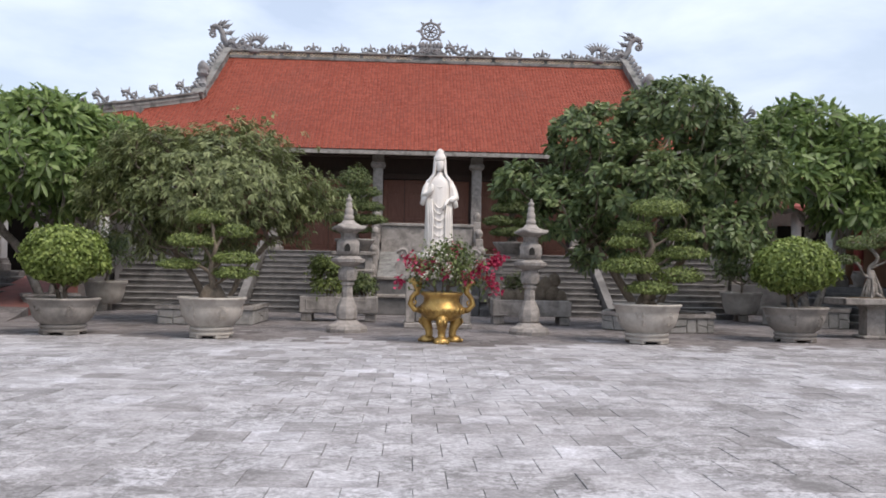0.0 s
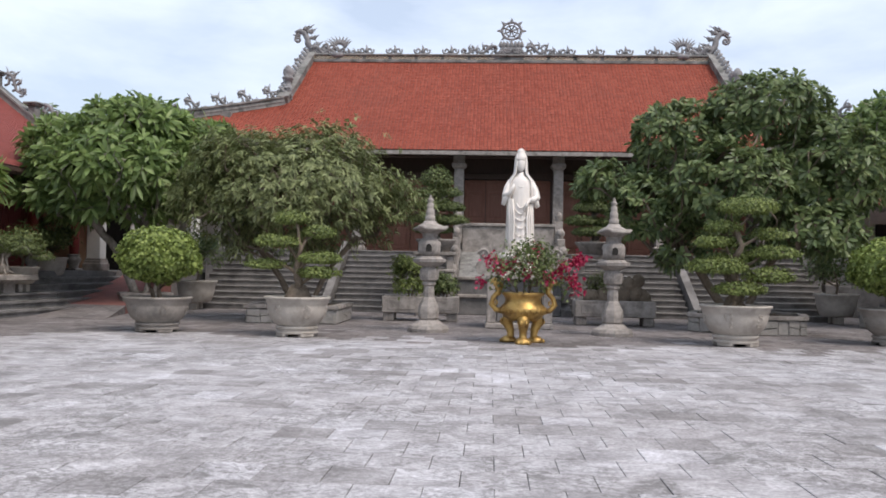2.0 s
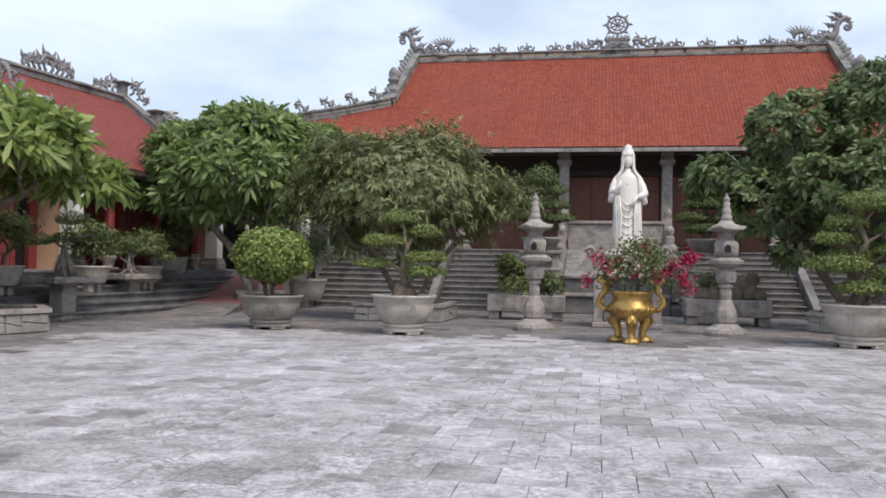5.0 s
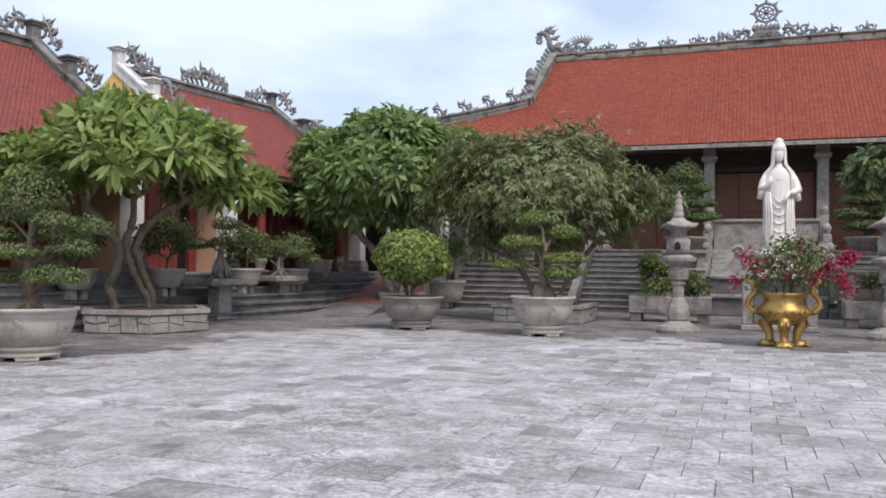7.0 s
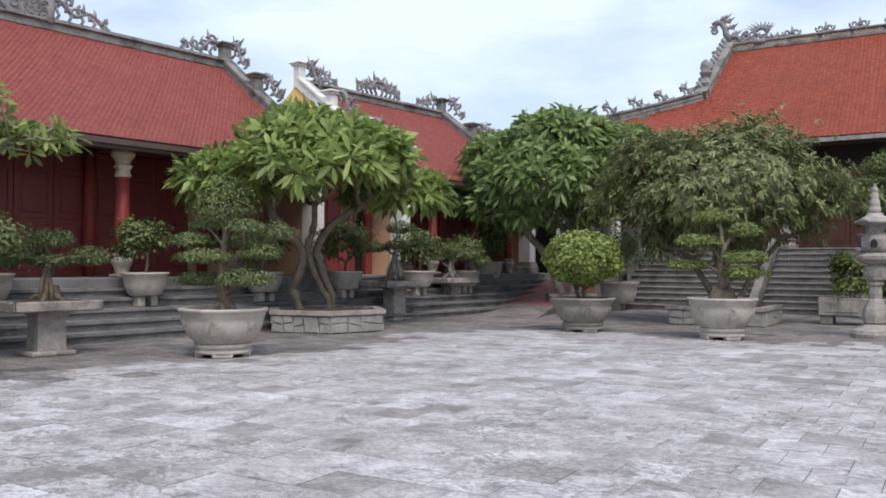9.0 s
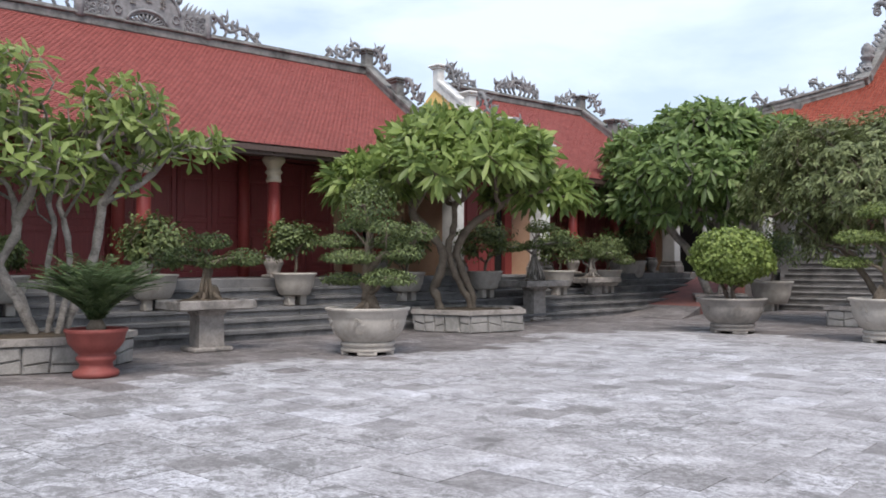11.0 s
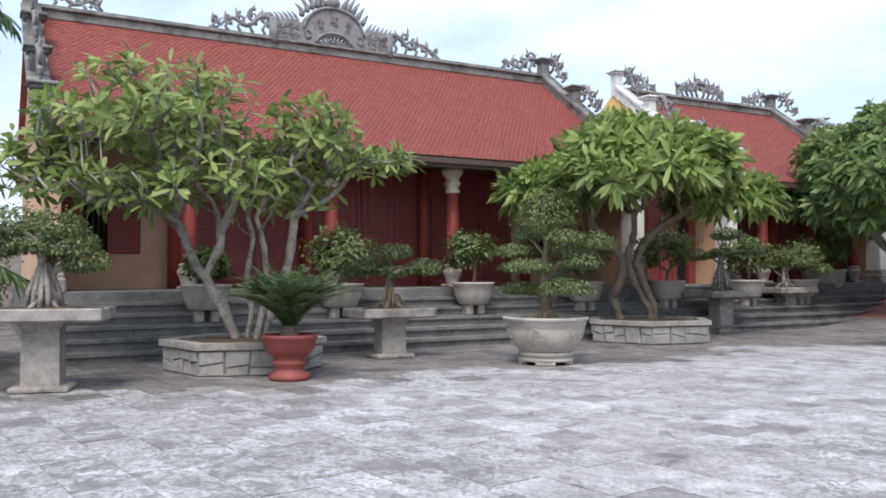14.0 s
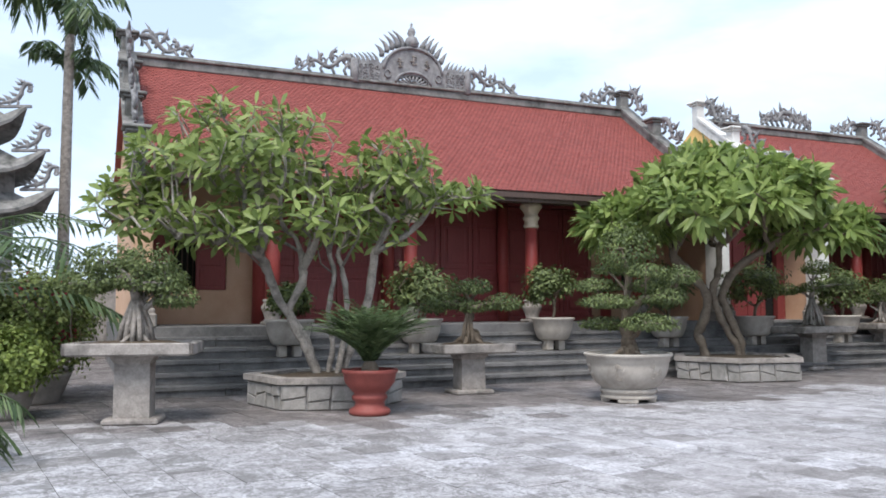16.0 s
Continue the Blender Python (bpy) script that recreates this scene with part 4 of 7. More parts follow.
def side_hall(name, m, u0, u1, ridge_w, ridge_z, cols, label, crest_u, window_bay, gable_near):
    ob = thing(name, m, label, "temple")
    ew, ez = -14.2, 3.6
    run, rise = ew - ridge_w, ridge_z - ez
    ln = math.hypot(run, rise)
    nrm = np.array([rise, 0, run]) / ln

    def fn(a, d):
        s = d / ln
        return np.stack([ew - run * s, a, ez + rise * s - 0.1 * np.sin(np.pi * np.clip(s, 0, 1))], 1)

    def zf(w):
        s = (ew - w) / run
        return ez + rise * s - 0.1 * math.sin(math.pi * s)

    roof = part("roof", tile_field(fn, nrm, ln, u0, u1, 0.11, 0.085, None, 0.5, 0.016), ROOF_SIDE, ob, "dark red fish-scale clay tiles", False)
    thick(face_grid(lambda a, d: fn(a, d) - nrm * 0.03, u0, u1, ln, 2, 8), DARK_WOOD, "roof_deck", roof, 0.1)
    thick(face_grid(lambda a, d: fn(a, d) * np.array([-1, 1, 1]) + np.array([2 * ridge_w, 0, 0]), u0, u1, ln, 2, 6), ROOF_SIDE, "rear_roof", roof, 0.1)
    g = Geo()
    for z0, z1, d in ((-0.08, 0.1, 0.3), (0.1, 0.16, 0.42), (0.16, 0.21, 0.3)):
        g.box(ridge_w, (u0 + u1) / 2, ridge_z + z0, d, u1 - u0 + 0.1, z1 - z0, 0.02)
    rd = part("ridge", g, RIDGE, roof, "stained grey plaster ridge")
    # rafters' ends and eave boards
    part("eave_board", Geo().box(ew - 0.12, (u0 + u1) / 2, ez - 0.2, 0.08, u1 - u0, 0.13, 0.01), DARK_WOOD, ob)
    g = Geo()
    for i in range(int((u1 - u0) / 0.33)):
        g.box(0, 0, 0, 1.4, 0.07, 0.07, 0.008, pose(ew - 0.65, u0 + 0.2 + i * 0.33, ez + 0.24, 0, math.degrees(math.atan2(rise, run)), 0))
    part("rafter_fringe", g, DARK_WOOD, roof)
    # walls
    part("rear_wall", rect(ridge_w * 2 + 14.9, u0 + 0.3, ridge_w * 2 + 15.1, u1 - 0.3, W_FLOOR, ez + 0.3), OCHRE, ob)
    for u in (u0 + 0.25, u1 - 0.25):
        g = Geo()
        a, b = -16.45, ridge_w * 2 + 15.0
        out = [(a, W_FLOOR - 0.02), (a, zf(a) - 0.12), (ridge_w, ridge_z - 0.12), (b, zf(2 * ridge_w - b) - 0.12), (b, W_FLOOR - 0.02)]
        g.slab(out, 0.24, pose(0, u, 0))
        part("gable_wall", g, OCHRE, ob)
        part("corner_pier", rect(-14.95, u - 0.16, -14.5, u + 0.16, W_FLOOR - 0.02, ez - 0.1, 0.02), OCHRE if u == u0 + 0.25 and not gable_near else WHITE, ob)
        part("pier_base", rect(-15.02, u - 0.24, -14.42, u + 0.24, W_FLOOR - 0.02, W_FLOOR + 0.22, 0.03).box(-14.72, u, W_FLOOR + 0.2, 0.54, 0.42, 0.1, 0.02).box(-14.72, u, W_FLOOR + 0.3, 0.5, 0.38, 0.06, 0.02), STONE, ob, "stepped grey stone pier base")
        part("side_wall", rect(-16.45, u - 0.12, -14.95, u + 0.12, W_FLOOR - 0.02, ez + 0.45), OCHRE, ob)
    part("floor_slab", rect(-24, u0, W_FOOT - W_TREAD * W_NST + 0.4, u1, 0, W_FLOOR - 0.006, 0.01), STEP, ob)
    part("porch_beam", rect(-15.12, u0 + 0.3, -14.88, u1 - 0.3, ez - 0.12, ez + 0.1, 0.02), DARK_WOOD, ob)
    part("porch_ceiling", rect(-16.4, u0 + 0.4, -14.6, u1 - 0.4, ez + 0.14, ez + 0.2), DARK_WOOD, ob)
    # front: ochre end bay with shutters, then red boarding and doors
    wall_w = -16.4
    bays = [(u0 + 0.37, window_bay)] if window_bay else []
    d0 = window_bay or u0 + 0.4
    d1 = u1 - (2.5 if window_bay else 0.4)
    if window_bay:
        bays.append((d1, u1 - 0.37))
    for a, b in bays:
        mid = (a + b) / 2 - (0.28 if b == window_bay else 0)
        wn0, wn1 = mid - 0.78, mid + 0.72
        z0, z1 = 1.68, 2.93
        for x0, x1, za, zb in ((a, b, W_FLOOR, z0), (a, wn0, z0, z1), (wn1, b, z0, z1), (a, b, z1, ez + 0.5)):
            part("wall", rect(wall_w - 0.2, x0, wall_w, x1, za, zb, 0.002), OCHRE, ob)
        # black panel paints the unlit room behind the shutters
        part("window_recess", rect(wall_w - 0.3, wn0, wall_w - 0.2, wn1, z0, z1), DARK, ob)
        wnd = part("window", rect(wall_w - 0.12, wn0, wall_w - 0.06, wn1, z0, z0 + 0.06), RED_WOOD, ob)
        for s in (-1, 1):
            c = (wn0 + wn1) / 2 - 0.03
            y0, y1 = sorted((c + s * 0.2, c + s * 0.76))
            sh = part("shutter", rect(wall_w - 0.03, y0, wall_w + 0.04, y1, z0, z1, 0.01), RED_WOOD, wnd)
            for q in range(3):
                part("shutter_panel", rect(wall_w + 0.035, y0 + 0.07, wall_w + 0.055, y1 - 0.07, z0 + 0.08 + q * 0.385, z0 + 0.40 + q * 0.385, 0.012), RED_WOOD, sh)
        for q in range(4):
            part("window_bar", Geo().lathe([(0.014, z0), (0.014, z1)], 8, (wall_w - 0.08, (wn0 + wn1) / 2 - 0.17 + q * 0.1, 0)), DARK_WOOD, wnd)
    nl = max(3, int((d1 - d0) / 0.72))
    lw = (d1 - d0) / nl
    part("door_backing", rect(wall_w - 0.2, d0, wall_w - 0.1, d1, W_FLOOR, ez + 0.5), RED_WOOD, ob)
    for i in range(nl):
        panel_door(lw - 0.012, 2.42, RED_WOOD, ob, pose(wall_w - 0.05, d0 + (i + 0.5) * lw, W_FLOOR + 0.12, 0, 0, 90))
    part("threshold", rect(wall_w - 0.1, d0, wall_w + 0.08, d1, W_FLOOR, W_FLOOR + 0.12, 0.01), RED_WOOD, ob)
    part("lintel", rect(wall_w - 0.1, d0, wall_w + 0.05, d1, W_FLOOR + 2.56, W_FLOOR + 2.76, 0.01), RED_WOOD, ob)
    for i, u in enumerate(cols):
        shaft, base, cap = round_column(ez - 0.12 - W_FLOOR)
        c = part("column", shaft, RED_PAINT, ob, "round red column")
        c.matrix_basis = pose(-15.0, u, W_FLOOR)
        part("column_base", base, STONE, c, "vase-shaped grey stone base")
        part("capital", cap, CREAM, c, "cream ringed capital")
        part("inner_post", Geo().lathe([(0.13, 0), (0.12, ez + 0.2 - W_FLOOR)], 16, (wall_w + 0.14, u, W_FLOOR)), RED_PAINT, ob)
    # ornaments
    gable_posts(roof, u1 - 0.1, ew, ridge_w, zf, RIDGE)
    if gable_near:
        # the near gable rises over the roof as a yellow wall with a pale edge
        up = 0.05
        out = [(ew - 0.1, ez - 0.3)] + [(w, zf(w) + up) for w in np.linspace(ew - 0.1, ridge_w, 6)]
        out += [(2 * ridge_w - w, z) for w, z in out[-2::-1]]
        part("gable_parapet", Geo().slab(out, 0.2, pose(0, u0 - 0.06, 0)), YELLOW, ob, "yellow gable wall with a pale edge")
        gable_posts(roof, u0 - 0.06, ew, ridge_w, lambda w: zf(w) + up, WHITE)
    else:
        gable_posts(roof, u0 + 0.1, ew, ridge_w, zf, RIDGE)
    for u, s in ((u0 + 0.35, 1), (u1 - 0.35, -1)):
        g = scrollwork(1.1, 0.8, np.random.default_rng(int(u * 3) + 4), 4.2, 0.04)
        g.moved(pose(ridge_w, u, ridge_z + 0.18) @ pose(0, 0, 0, 0, 0, 90) @ Matrix.Diagonal((s, 1, 1, 1)))
        part("ridge_carving", g, CARVING, rd, "open grey cloud and dragon carving")
    if not crest_u:
        for s in (-1, 1):
            g = scrollwork(1.0, 0.8, np.random.default_rng(77 + s), 5.0, 0.045)
            part("ridge_carving", g.moved(pose(ridge_w, (u0 + u1) / 2, ridge_z + 0.26, 0, 0, 90) @ Matrix.Diagonal((s, 1, 1, 1))), CARVING, rd)
    if crest_u:
        mm = pose(ridge_w + 0.06, crest_u, ridge_z + 0.08, 0, 0, 90) @ Matrix.Diagonal((0.76, 1, 0.92, 1))
        cr = part("crest", crest_panel().moved(mm), CARVING, rd, "arched grey name panel with scroll ends and flames")
        part("raised_marks", crest_marks().moved(mm), STONE, cr)
        for s in (-1, 1):
            g = scrollwork(1.85, 0.85, np.random.default_rng(31 + s), 3.2, 0.045)
            part("ridge_carving", g.moved(mm @ pose(s * 1.95, 0, 0.15) @ Matrix.Diagonal((s, 1, 1, 1))), CARVING, rd)
    return ob


west = side_stairs(MW, 0.7, 23.2, "long low flight of grey stone steps before the side halls")
hall_w = side_hall("side_hall", MW, 0.7, 13.45, -18.4, 6.5, (3.2, 5.87, 8.55, 11.23), "long low side hall, red columns, ochre walls, red tile roof", 7.2, 3.26, False)
hall_w2 = side_hall("side_hall", MW, 16.0, 22.5, -18.4, 6.43, (17.9, 19.8, 21.6), "smaller side hall with red columns and a red tile roof", None, None, True)
link = thing("linking_wall", MW, "dark red boarded wall with a dark doorway between the side halls", "wall", kind="structure")
for u0, u1 in ((13.4, 15.45), (15.85, 16.1)):
    part("boarding", rect(-15.75, u0, -15.6, u1, W_FLOOR - 0.01, 3.7, 0.005), RED_WOOD, link)
part("door_head", rect(-15.75, 15.45, -15.6, 15.85, 3.2, 3.7, 0.005), RED_WOOD, link)
# black panel stands for the shade beyond the gap in the boards
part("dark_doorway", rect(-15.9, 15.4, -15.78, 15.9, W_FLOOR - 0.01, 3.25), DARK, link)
for k in range(5):
    part("cover_strip", rect(-15.6, 13.6 + k * 0.42, -15.57, 13.65 + k * 0.42, W_FLOOR, 3.6, 0.005), RED_WOOD, link)
# unseen slab added over the boarding to keep it in shade
part("cover_slab", rect(-17.4, 13.5, -14.5, 15.95, 3.7, 3.8, 0.02), STONE, link)
MIRROR = Matrix.Translation((0.9, 0, 0)) @ Matrix.Diagonal((-1, 1, 1, 1)) @ MW
east_stairs = copy_thing(west, MIRROR)
hall_e = copy_thing(hall_w2, MIRROR)
hall_e1 = copy_thing(hall_w, MIRROR)
link_e = copy_thing(link, MIRROR)


# ---- pots, tables and planters ----
def bowl(parent, r, h, mat, rim=0.06):
    """A wide cast bowl with a rolled rim, on a footed ring; soil inside."""
    k = h / 0.7
    body = Geo().lathe([(r * 0.54, 0.16 * k), (r * 0.6, 0.20 * k), (r * 0.74, 0.27 * k), (r * 0.85, 0.38 * k), (r * 0.905, 0.5 * k), (r * 0.915, h - 0.13), (r * 0.95, h - 0.115), (r * 0.95, h - 0.06), (r, h - 0.045), (r * 1.02, h - 0.015), (r, h), (r - rim, h), (r - rim - 0.02, h - 0.06), (r * 0.6, h - 0.10)], 40)
    b = part("bowl", body, mat, parent)
    foot = Geo().lathe([(r * 0.58, 0.05 * k), (r * 0.64, 0.06 * k), (r * 0.65, 0.09 * k), (r * 0.59, 0.11 * k), (r * 0.62, 0.13 * k), (r * 0.66, 0.155 * k), (r * 0.64, 0.19 * k), (r * 0.5, 0.2 * k)], 36)
    part("foot_ring", foot, mat, parent)
    for i in range(4):
        a = math.pi / 4 + i * math.pi / 2
        part("foot", Geo().box(0, 0, 0, r * 0.46, 0.12, 0.08 * k, 0.02, pose(r * 0.52 * math.cos(a), r * 0.52 * math.sin(a), 0.04 * k, 0, 0, math.degrees(a) + 90)), mat, parent)
    rl = Geo()
    rng = np.random.default_rng(4)
    for i in range(6):
        for q in range(9):
            a, zz = i / 6 * 2 * math.pi + rng.uniform(-0.16, 0.16), (0.44 + rng.uniform(-0.1, 0.1)) * k
            rr = r * (0.85 + (zz / k - 0.38) * 0.46) if zz > 0.38 * k else r * (0.74 + (zz / k - 0.27) * 1.0)
            curl = spiral(0, 0, 0.035, 1.1, rng.uniform(0, 6), rng.choice([-1, 1]), 0, 8)
            rl.tube([((rr + 0.004) * math.cos(a + c[0] / rr), (rr + 0.004) * math.sin(a + c[0] / rr), zz + c[2]) for c in curl], 0.007, 4)
    part("relief", rl, mat, b)
    part("soil", Geo().lathe([(0.02, h - 0.03), (r * 0.5, h - 0.04), (r - rim, h - 0.05), (r - rim, h - 0.09)], 28), SOIL, parent)


def pads(parent, spec, mat, rng, leaf=0.055, dens=1.0, name="foliage_pad"):
    """Clipped cloud pads: flat-bottomed tufts of small leaves."""
    for x, y, z, rx, rz in spec:
        n = int(1250 * dens * (rx / 0.45) ** 2) + 150
        c, d = ball_points(rng, n, (0, 0, 0), (rx, rx * 0.9, rz), 0.62)
        c[:, 2] = np.where(c[:, 2] < 0, c[:, 2] * 0.45, c[:, 2])
        wob = 1 + 0.13 * np.sin(c[:, :1] * 9 + z * 7) * np.cos(c[:, 1:2] * 8 + x * 5)
        c = c * wob + np.array([x, y, z])
        d = d + np.array([0, 0, 0.35])
        d /= np.linalg.norm(d, axis=1, keepdims=True)
        g = Geo()
        leaves(g, c, spread_leaves(rng, d), leaf, leaf * 0.55, rng, ups=d)
        part(name, g, mat, parent, fix=False)


def bonsai_wood(parent, z0, spec, rng, r=0.09, lean=0.1, mat=None):
    g = Geo()
    top = max(s[2] for s in spec)
    line = [(lean * math.sin(k * 1.9) * (0.4 + 0.6 * k / 6), lean * 0.6 * math.cos(k * 2.3), z0 + (top - z0) * k / 6 * 0.93) for k in range(7)]
    tips = []
    for x, y, z, rx, rz in spec:
        for q in range(5):
            tips.append((x + rng.uniform(-0.6, 0.6) * rx, y + rng.uniform(-0.6, 0.6) * rx, z + rz * 0.1))
    grow(g, [line], tips, rng, 0.011, 0.55, 0.03, 7, 0.2, r)
    g.tube([line[0], (line[0][0], line[0][1], z0 + 0.12), line[1]], [r * 1.7, r * 1.25, r * 0.9], 9)
    for k in range(5):
        a = k * 1.26 + 0.4
        g.tube([(0, 0, z0 + 0.14), (0.12 * math.cos(a), 0.12 * math.sin(a), z0 + 0.05), (0.3 * math.cos(a), 0.3 * math.sin(a), z0 - 0.05)], [r * 0.6, r * 0.45, r * 0.2], 6)
    part("trunk", g, mat or BARK, parent)


def pot_thing(name, x, y, r, h, mat, label, category="potted plant", group="", m=None):
    t = thing(name, m or pose(x, y, 0), label, category, group)
    bowl(t, r, h, mat)
    return t


def ball_pot(x, y, r, h, br, bh, seed, mat, label):
    rng = np.random.default_rng(seed)
    t = pot_thing("potted_shrub", x, y, r, h, mat, label, group="clipped ball shrubs")
    zc = h + 0.2 + bh * 0.5
    tips, _ = ball_points(rng, 45, (0, 0, zc), (br * 0.75, br * 0.75, bh * 0.4), 0.3)
    g = Geo()
    grow(g, [[(0.04, 0, h - 0.06), (0.0, 0.02, h + 0.12)], [(-0.1, 0.05, h - 0.06), (-0.14, 0.0, h + 0.15)]], tips, rng, 0.008, 0.5, 0.03, 6, 0.2, 0.06)
    part("stem", g, BARK_BROWN, t)
    n = 11000
    c, d = ball_points(rng, n, (0, 0, 0), (br, br, bh * 0.55), 0.72)
    c[:, 2] = np.where(c[:, 2] < -0.05, -0.05 + (c[:, 2] + 0.05) * 0.75, c[:, 2])
    lump = np.array([noise.noise(Vector((p[0] * 3.2, p[1] * 3.2, p[2] * 3.2 + seed))) for p in c])
    c = c * (1 + 0.14 * lump[:, None]) + np.array([0, 0, zc])
    g = Geo()
    leaves(g, c, spread_leaves(rng, d), 0.085, 0.05, rng, ups=d)
    part("foliage", g, LEAF_BALL, t, fix=False)
    return t


ball_pot(-6.24, 15.4, 0.62, 0.66, 0.74, 1.05, 1, POT_DARK, "clipped round green shrub in a weathered stone bowl")
ball_pot(7.72, 16.35, 0.62, 0.70, 0.80, 1.12, 2, POT_DARK, "clipped round green shrub in a grey stone bowl")

t = pot_thing("bonsai_tree", -3.52, 15.15, 0.6, 0.73, POT, "tiered bonsai with a thick knotted trunk in a pale stone bowl")
spec = [(-0.15, 0.1, 2.15, 0.36, 0.16), (-0.4, -0.1, 1.72, 0.45, 0.13), (-0.62, 0.0, 1.3, 0.4, 0.11), (0.42, -0.05, 1.42, 0.42, 0.13), (0.4, -0.1, 1.16, 0.4, 0.13), (0.3, 0.2, 1.9, 0.36, 0.15)]
rng = np.random.default_rng(41)
bonsai_wood(t, 0.68, spec, rng, 0.17, 0.05, BARK_BROWN)
pads(t, spec, LEAF_BONSAI_LIGHT, rng)

t = pot_thing("bonsai_tree", 4.47, 15.45, 0.63, 0.74, POT, "cloud-pruned bonsai with many green tiers in a pale stone bowl")
spec = [(0.2, 0, 2.5, 0.56, 0.2), (-0.2, 0.1, 2.15, 0.36, 0.14), (-0.38, 0, 1.86, 0.4, 0.14), (0.62, 0.1, 2.02, 0.36, 0.15), (0.66, -0.05, 1.68, 0.48, 0.15), (-0.35, -0.15, 1.42, 0.56, 0.2), (0.55, -0.15, 1.26, 0.46, 0.2), (0.0, -0.25, 1.02, 0.5, 0.16), (0.1, 0.35, 1.6, 0.4, 0.18)]
rng = np.random.default_rng(42)
bonsai_wood(t, 0.68, spec, rng, 0.13, 0.1, BARK_BROWN)
pads(t, spec, LEAF_BONSAI_LIGHT, rng)

t = pot_thing("bonsai_tree", -8.78, 8.38, 0.61, 0.68, POT, "dark tiered cone bonsai in a pale stone bowl")
spec = [(0, 0, 2.08, 0.48, 0.5), (-0.3, 0.1, 1.86, 0.36, 0.12), (0.42, -0.05, 1.8, 0.34, 0.13), (-0.48, -0.1, 1.62, 0.42, 0.13), (0.2, 0.3, 1.6, 0.45, 0.15), (-0.1, -0.25, 1.38, 0.48, 0.13), (0.55, 0.15, 1.44, 0.36, 0.15), (-0.52, 0.05, 1.06, 0.4, 0.13), (0.5, -0.1, 1.08, 0.42, 0.16), (0.0, 0.35, 1.1, 0.4, 0.14), (0.72, 0.3, 1.72, 0.3, 0.16)]
rng = np.random.default_rng(43)
bonsai_wood(t, 0.63, spec, rng, 0.1, 0.05, BARK_BROWN)
pads(t, spec, LEAF_BONSAI, rng, 0.045)


def stone_table(x, y, w, d, h, rot, label):
    """A shallow stone tray on a square pillar and plinth."""
    t = thing("stone_table", pose(x, y, 0, 0, 0, rot), label, "planter table", "stone bonsai tables")
    part("plinth", Geo().box(0, 0, 0, 0.62, 0.52, 0.07, 0.02), STONE, t)
    part("pillar", Geo().lathe([(0.2, 0.07), (0.195, h - 0.24), (0.24, h - 0.17), (0.24, h - 0.15)], sides=4, spin=math.pi / 4, squash=(1.0, 0.85)), STONE, t)
    g = Geo().box(0, 0, h - 0.15, w - 0.08, d - 0.08, 0.06, 0.015)
    for s in (-1, 1):
        g.box(s * (w / 2 - 0.03), 0, h - 0.14, 0.06, d, 0.14, 0.015).box(0, s * (d / 2 - 0.03), h - 0.14, w, 0.06, 0.14, 0.015)
    part("tray", g, STONE, t)
    s = Geo()
    rng = np.random.default_rng(int(abs(x) * 10))
    s.lathe([(0.02, 0.0), (0.3, -0.02), (0.47, -0.06), (0.47, -0.1)], 20, (0, 0, h + 0.03), squash=(w * 0.95, d * 0.95))
    part("soil", s, SOIL, t)
    return t


def table_bonsai(t_pose, spec, seed, mat, label, roots=6, r=0.08, leaf=0.05, bark=None):
    t = thing("bonsai_tree", t_pose, label, "bonsai")
    rng = np.random.default_rng(seed)
    bonsai_wood(t, 0.02, spec, rng, r, 0.1, bark)
    g = Geo()
    for k in range(roots):
        a = rng.uniform(0, 6.28)
        x, y = rng.uniform(0.08, 0.28) * math.cos(a), rng.uniform(0.08, 0.2) * math.sin(a)
        g.tube([(x, y, -0.03), (x * 0.8, y * 0.8, 0.2), (x * 0.3, y * 0.3, 0.45), (x * 0.1, 0, 0.6)], [0.035, 0.03, 0.028, 0.02], 6)
    part("aerial_root", g, bark or BARK, t)
    pads(t, spec, mat, rng, leaf, 0.8)
    return t


stone_table(-10.2, 2.0, 1.42, 0.85, 0.93, 67, "grey stone tray table with a rooted bonsai")
table_bonsai(pose(-10.2, 2.0, 0.93), [(-0.16, -0.28, 0.92, 0.44, 0.24), (0.06, 0.1, 0.9, 0.4, 0.22), (0.2, 0.38, 0.5, 0.3, 0.2), (-0.28, -0.5, 0.66, 0.4, 0.2), (0.12, 0.2, 0.66, 0.38, 0.2), (-0.05, -0.1, 0.72, 0.44, 0.22), (-0.1, 0.3, 0.74, 0.34, 0.2)], 51, LEAF_BONSAI, "small banyan bonsai with a mass of aerial roots", 14, 0.08)
stone_table(-10.93, 7.1, 1.27, 0.8, 0.77, SKEW + 90, "grey stone tray table with a leaning bonsai")
table_bonsai(pose(-10.93, 7.1, 0.77), [(0.02, 0.05, 0.85, 0.36, 0.16), (0.5, 0.3, 0.6, 0.34, 0.16), (-0.35, -0.15, 0.62, 0.38, 0.18), (0.1, 0.0, 0.55, 0.3, 0.13), (-0.62, -0.3, 0.55, 0.24, 0.14)], 52, LEAF_BONSAI, "leaning green bonsai with flat pads", 3, 0.1, bark=BARK_BROWN)
stone_table(-11.1, 15.9, 1.5, 0.9, 0.92, SKEW + 90, "grey stone tray table with a root-over-rock bonsai")
table_bonsai(pose(-11.1, 15.9, 0.92), [(-0.55, -0.1, 0.75, 0.4, 0.16), (0.1, 0.1, 1.2, 0.4, 0.2), (0.5, 0.4, 0.85, 0.36, 0.18), (0.0, 0.0, 0.8, 0.3, 0.16)], 53, LEAF_BONSAI, "root-over-rock bonsai with open tiers", 12, 0.1)
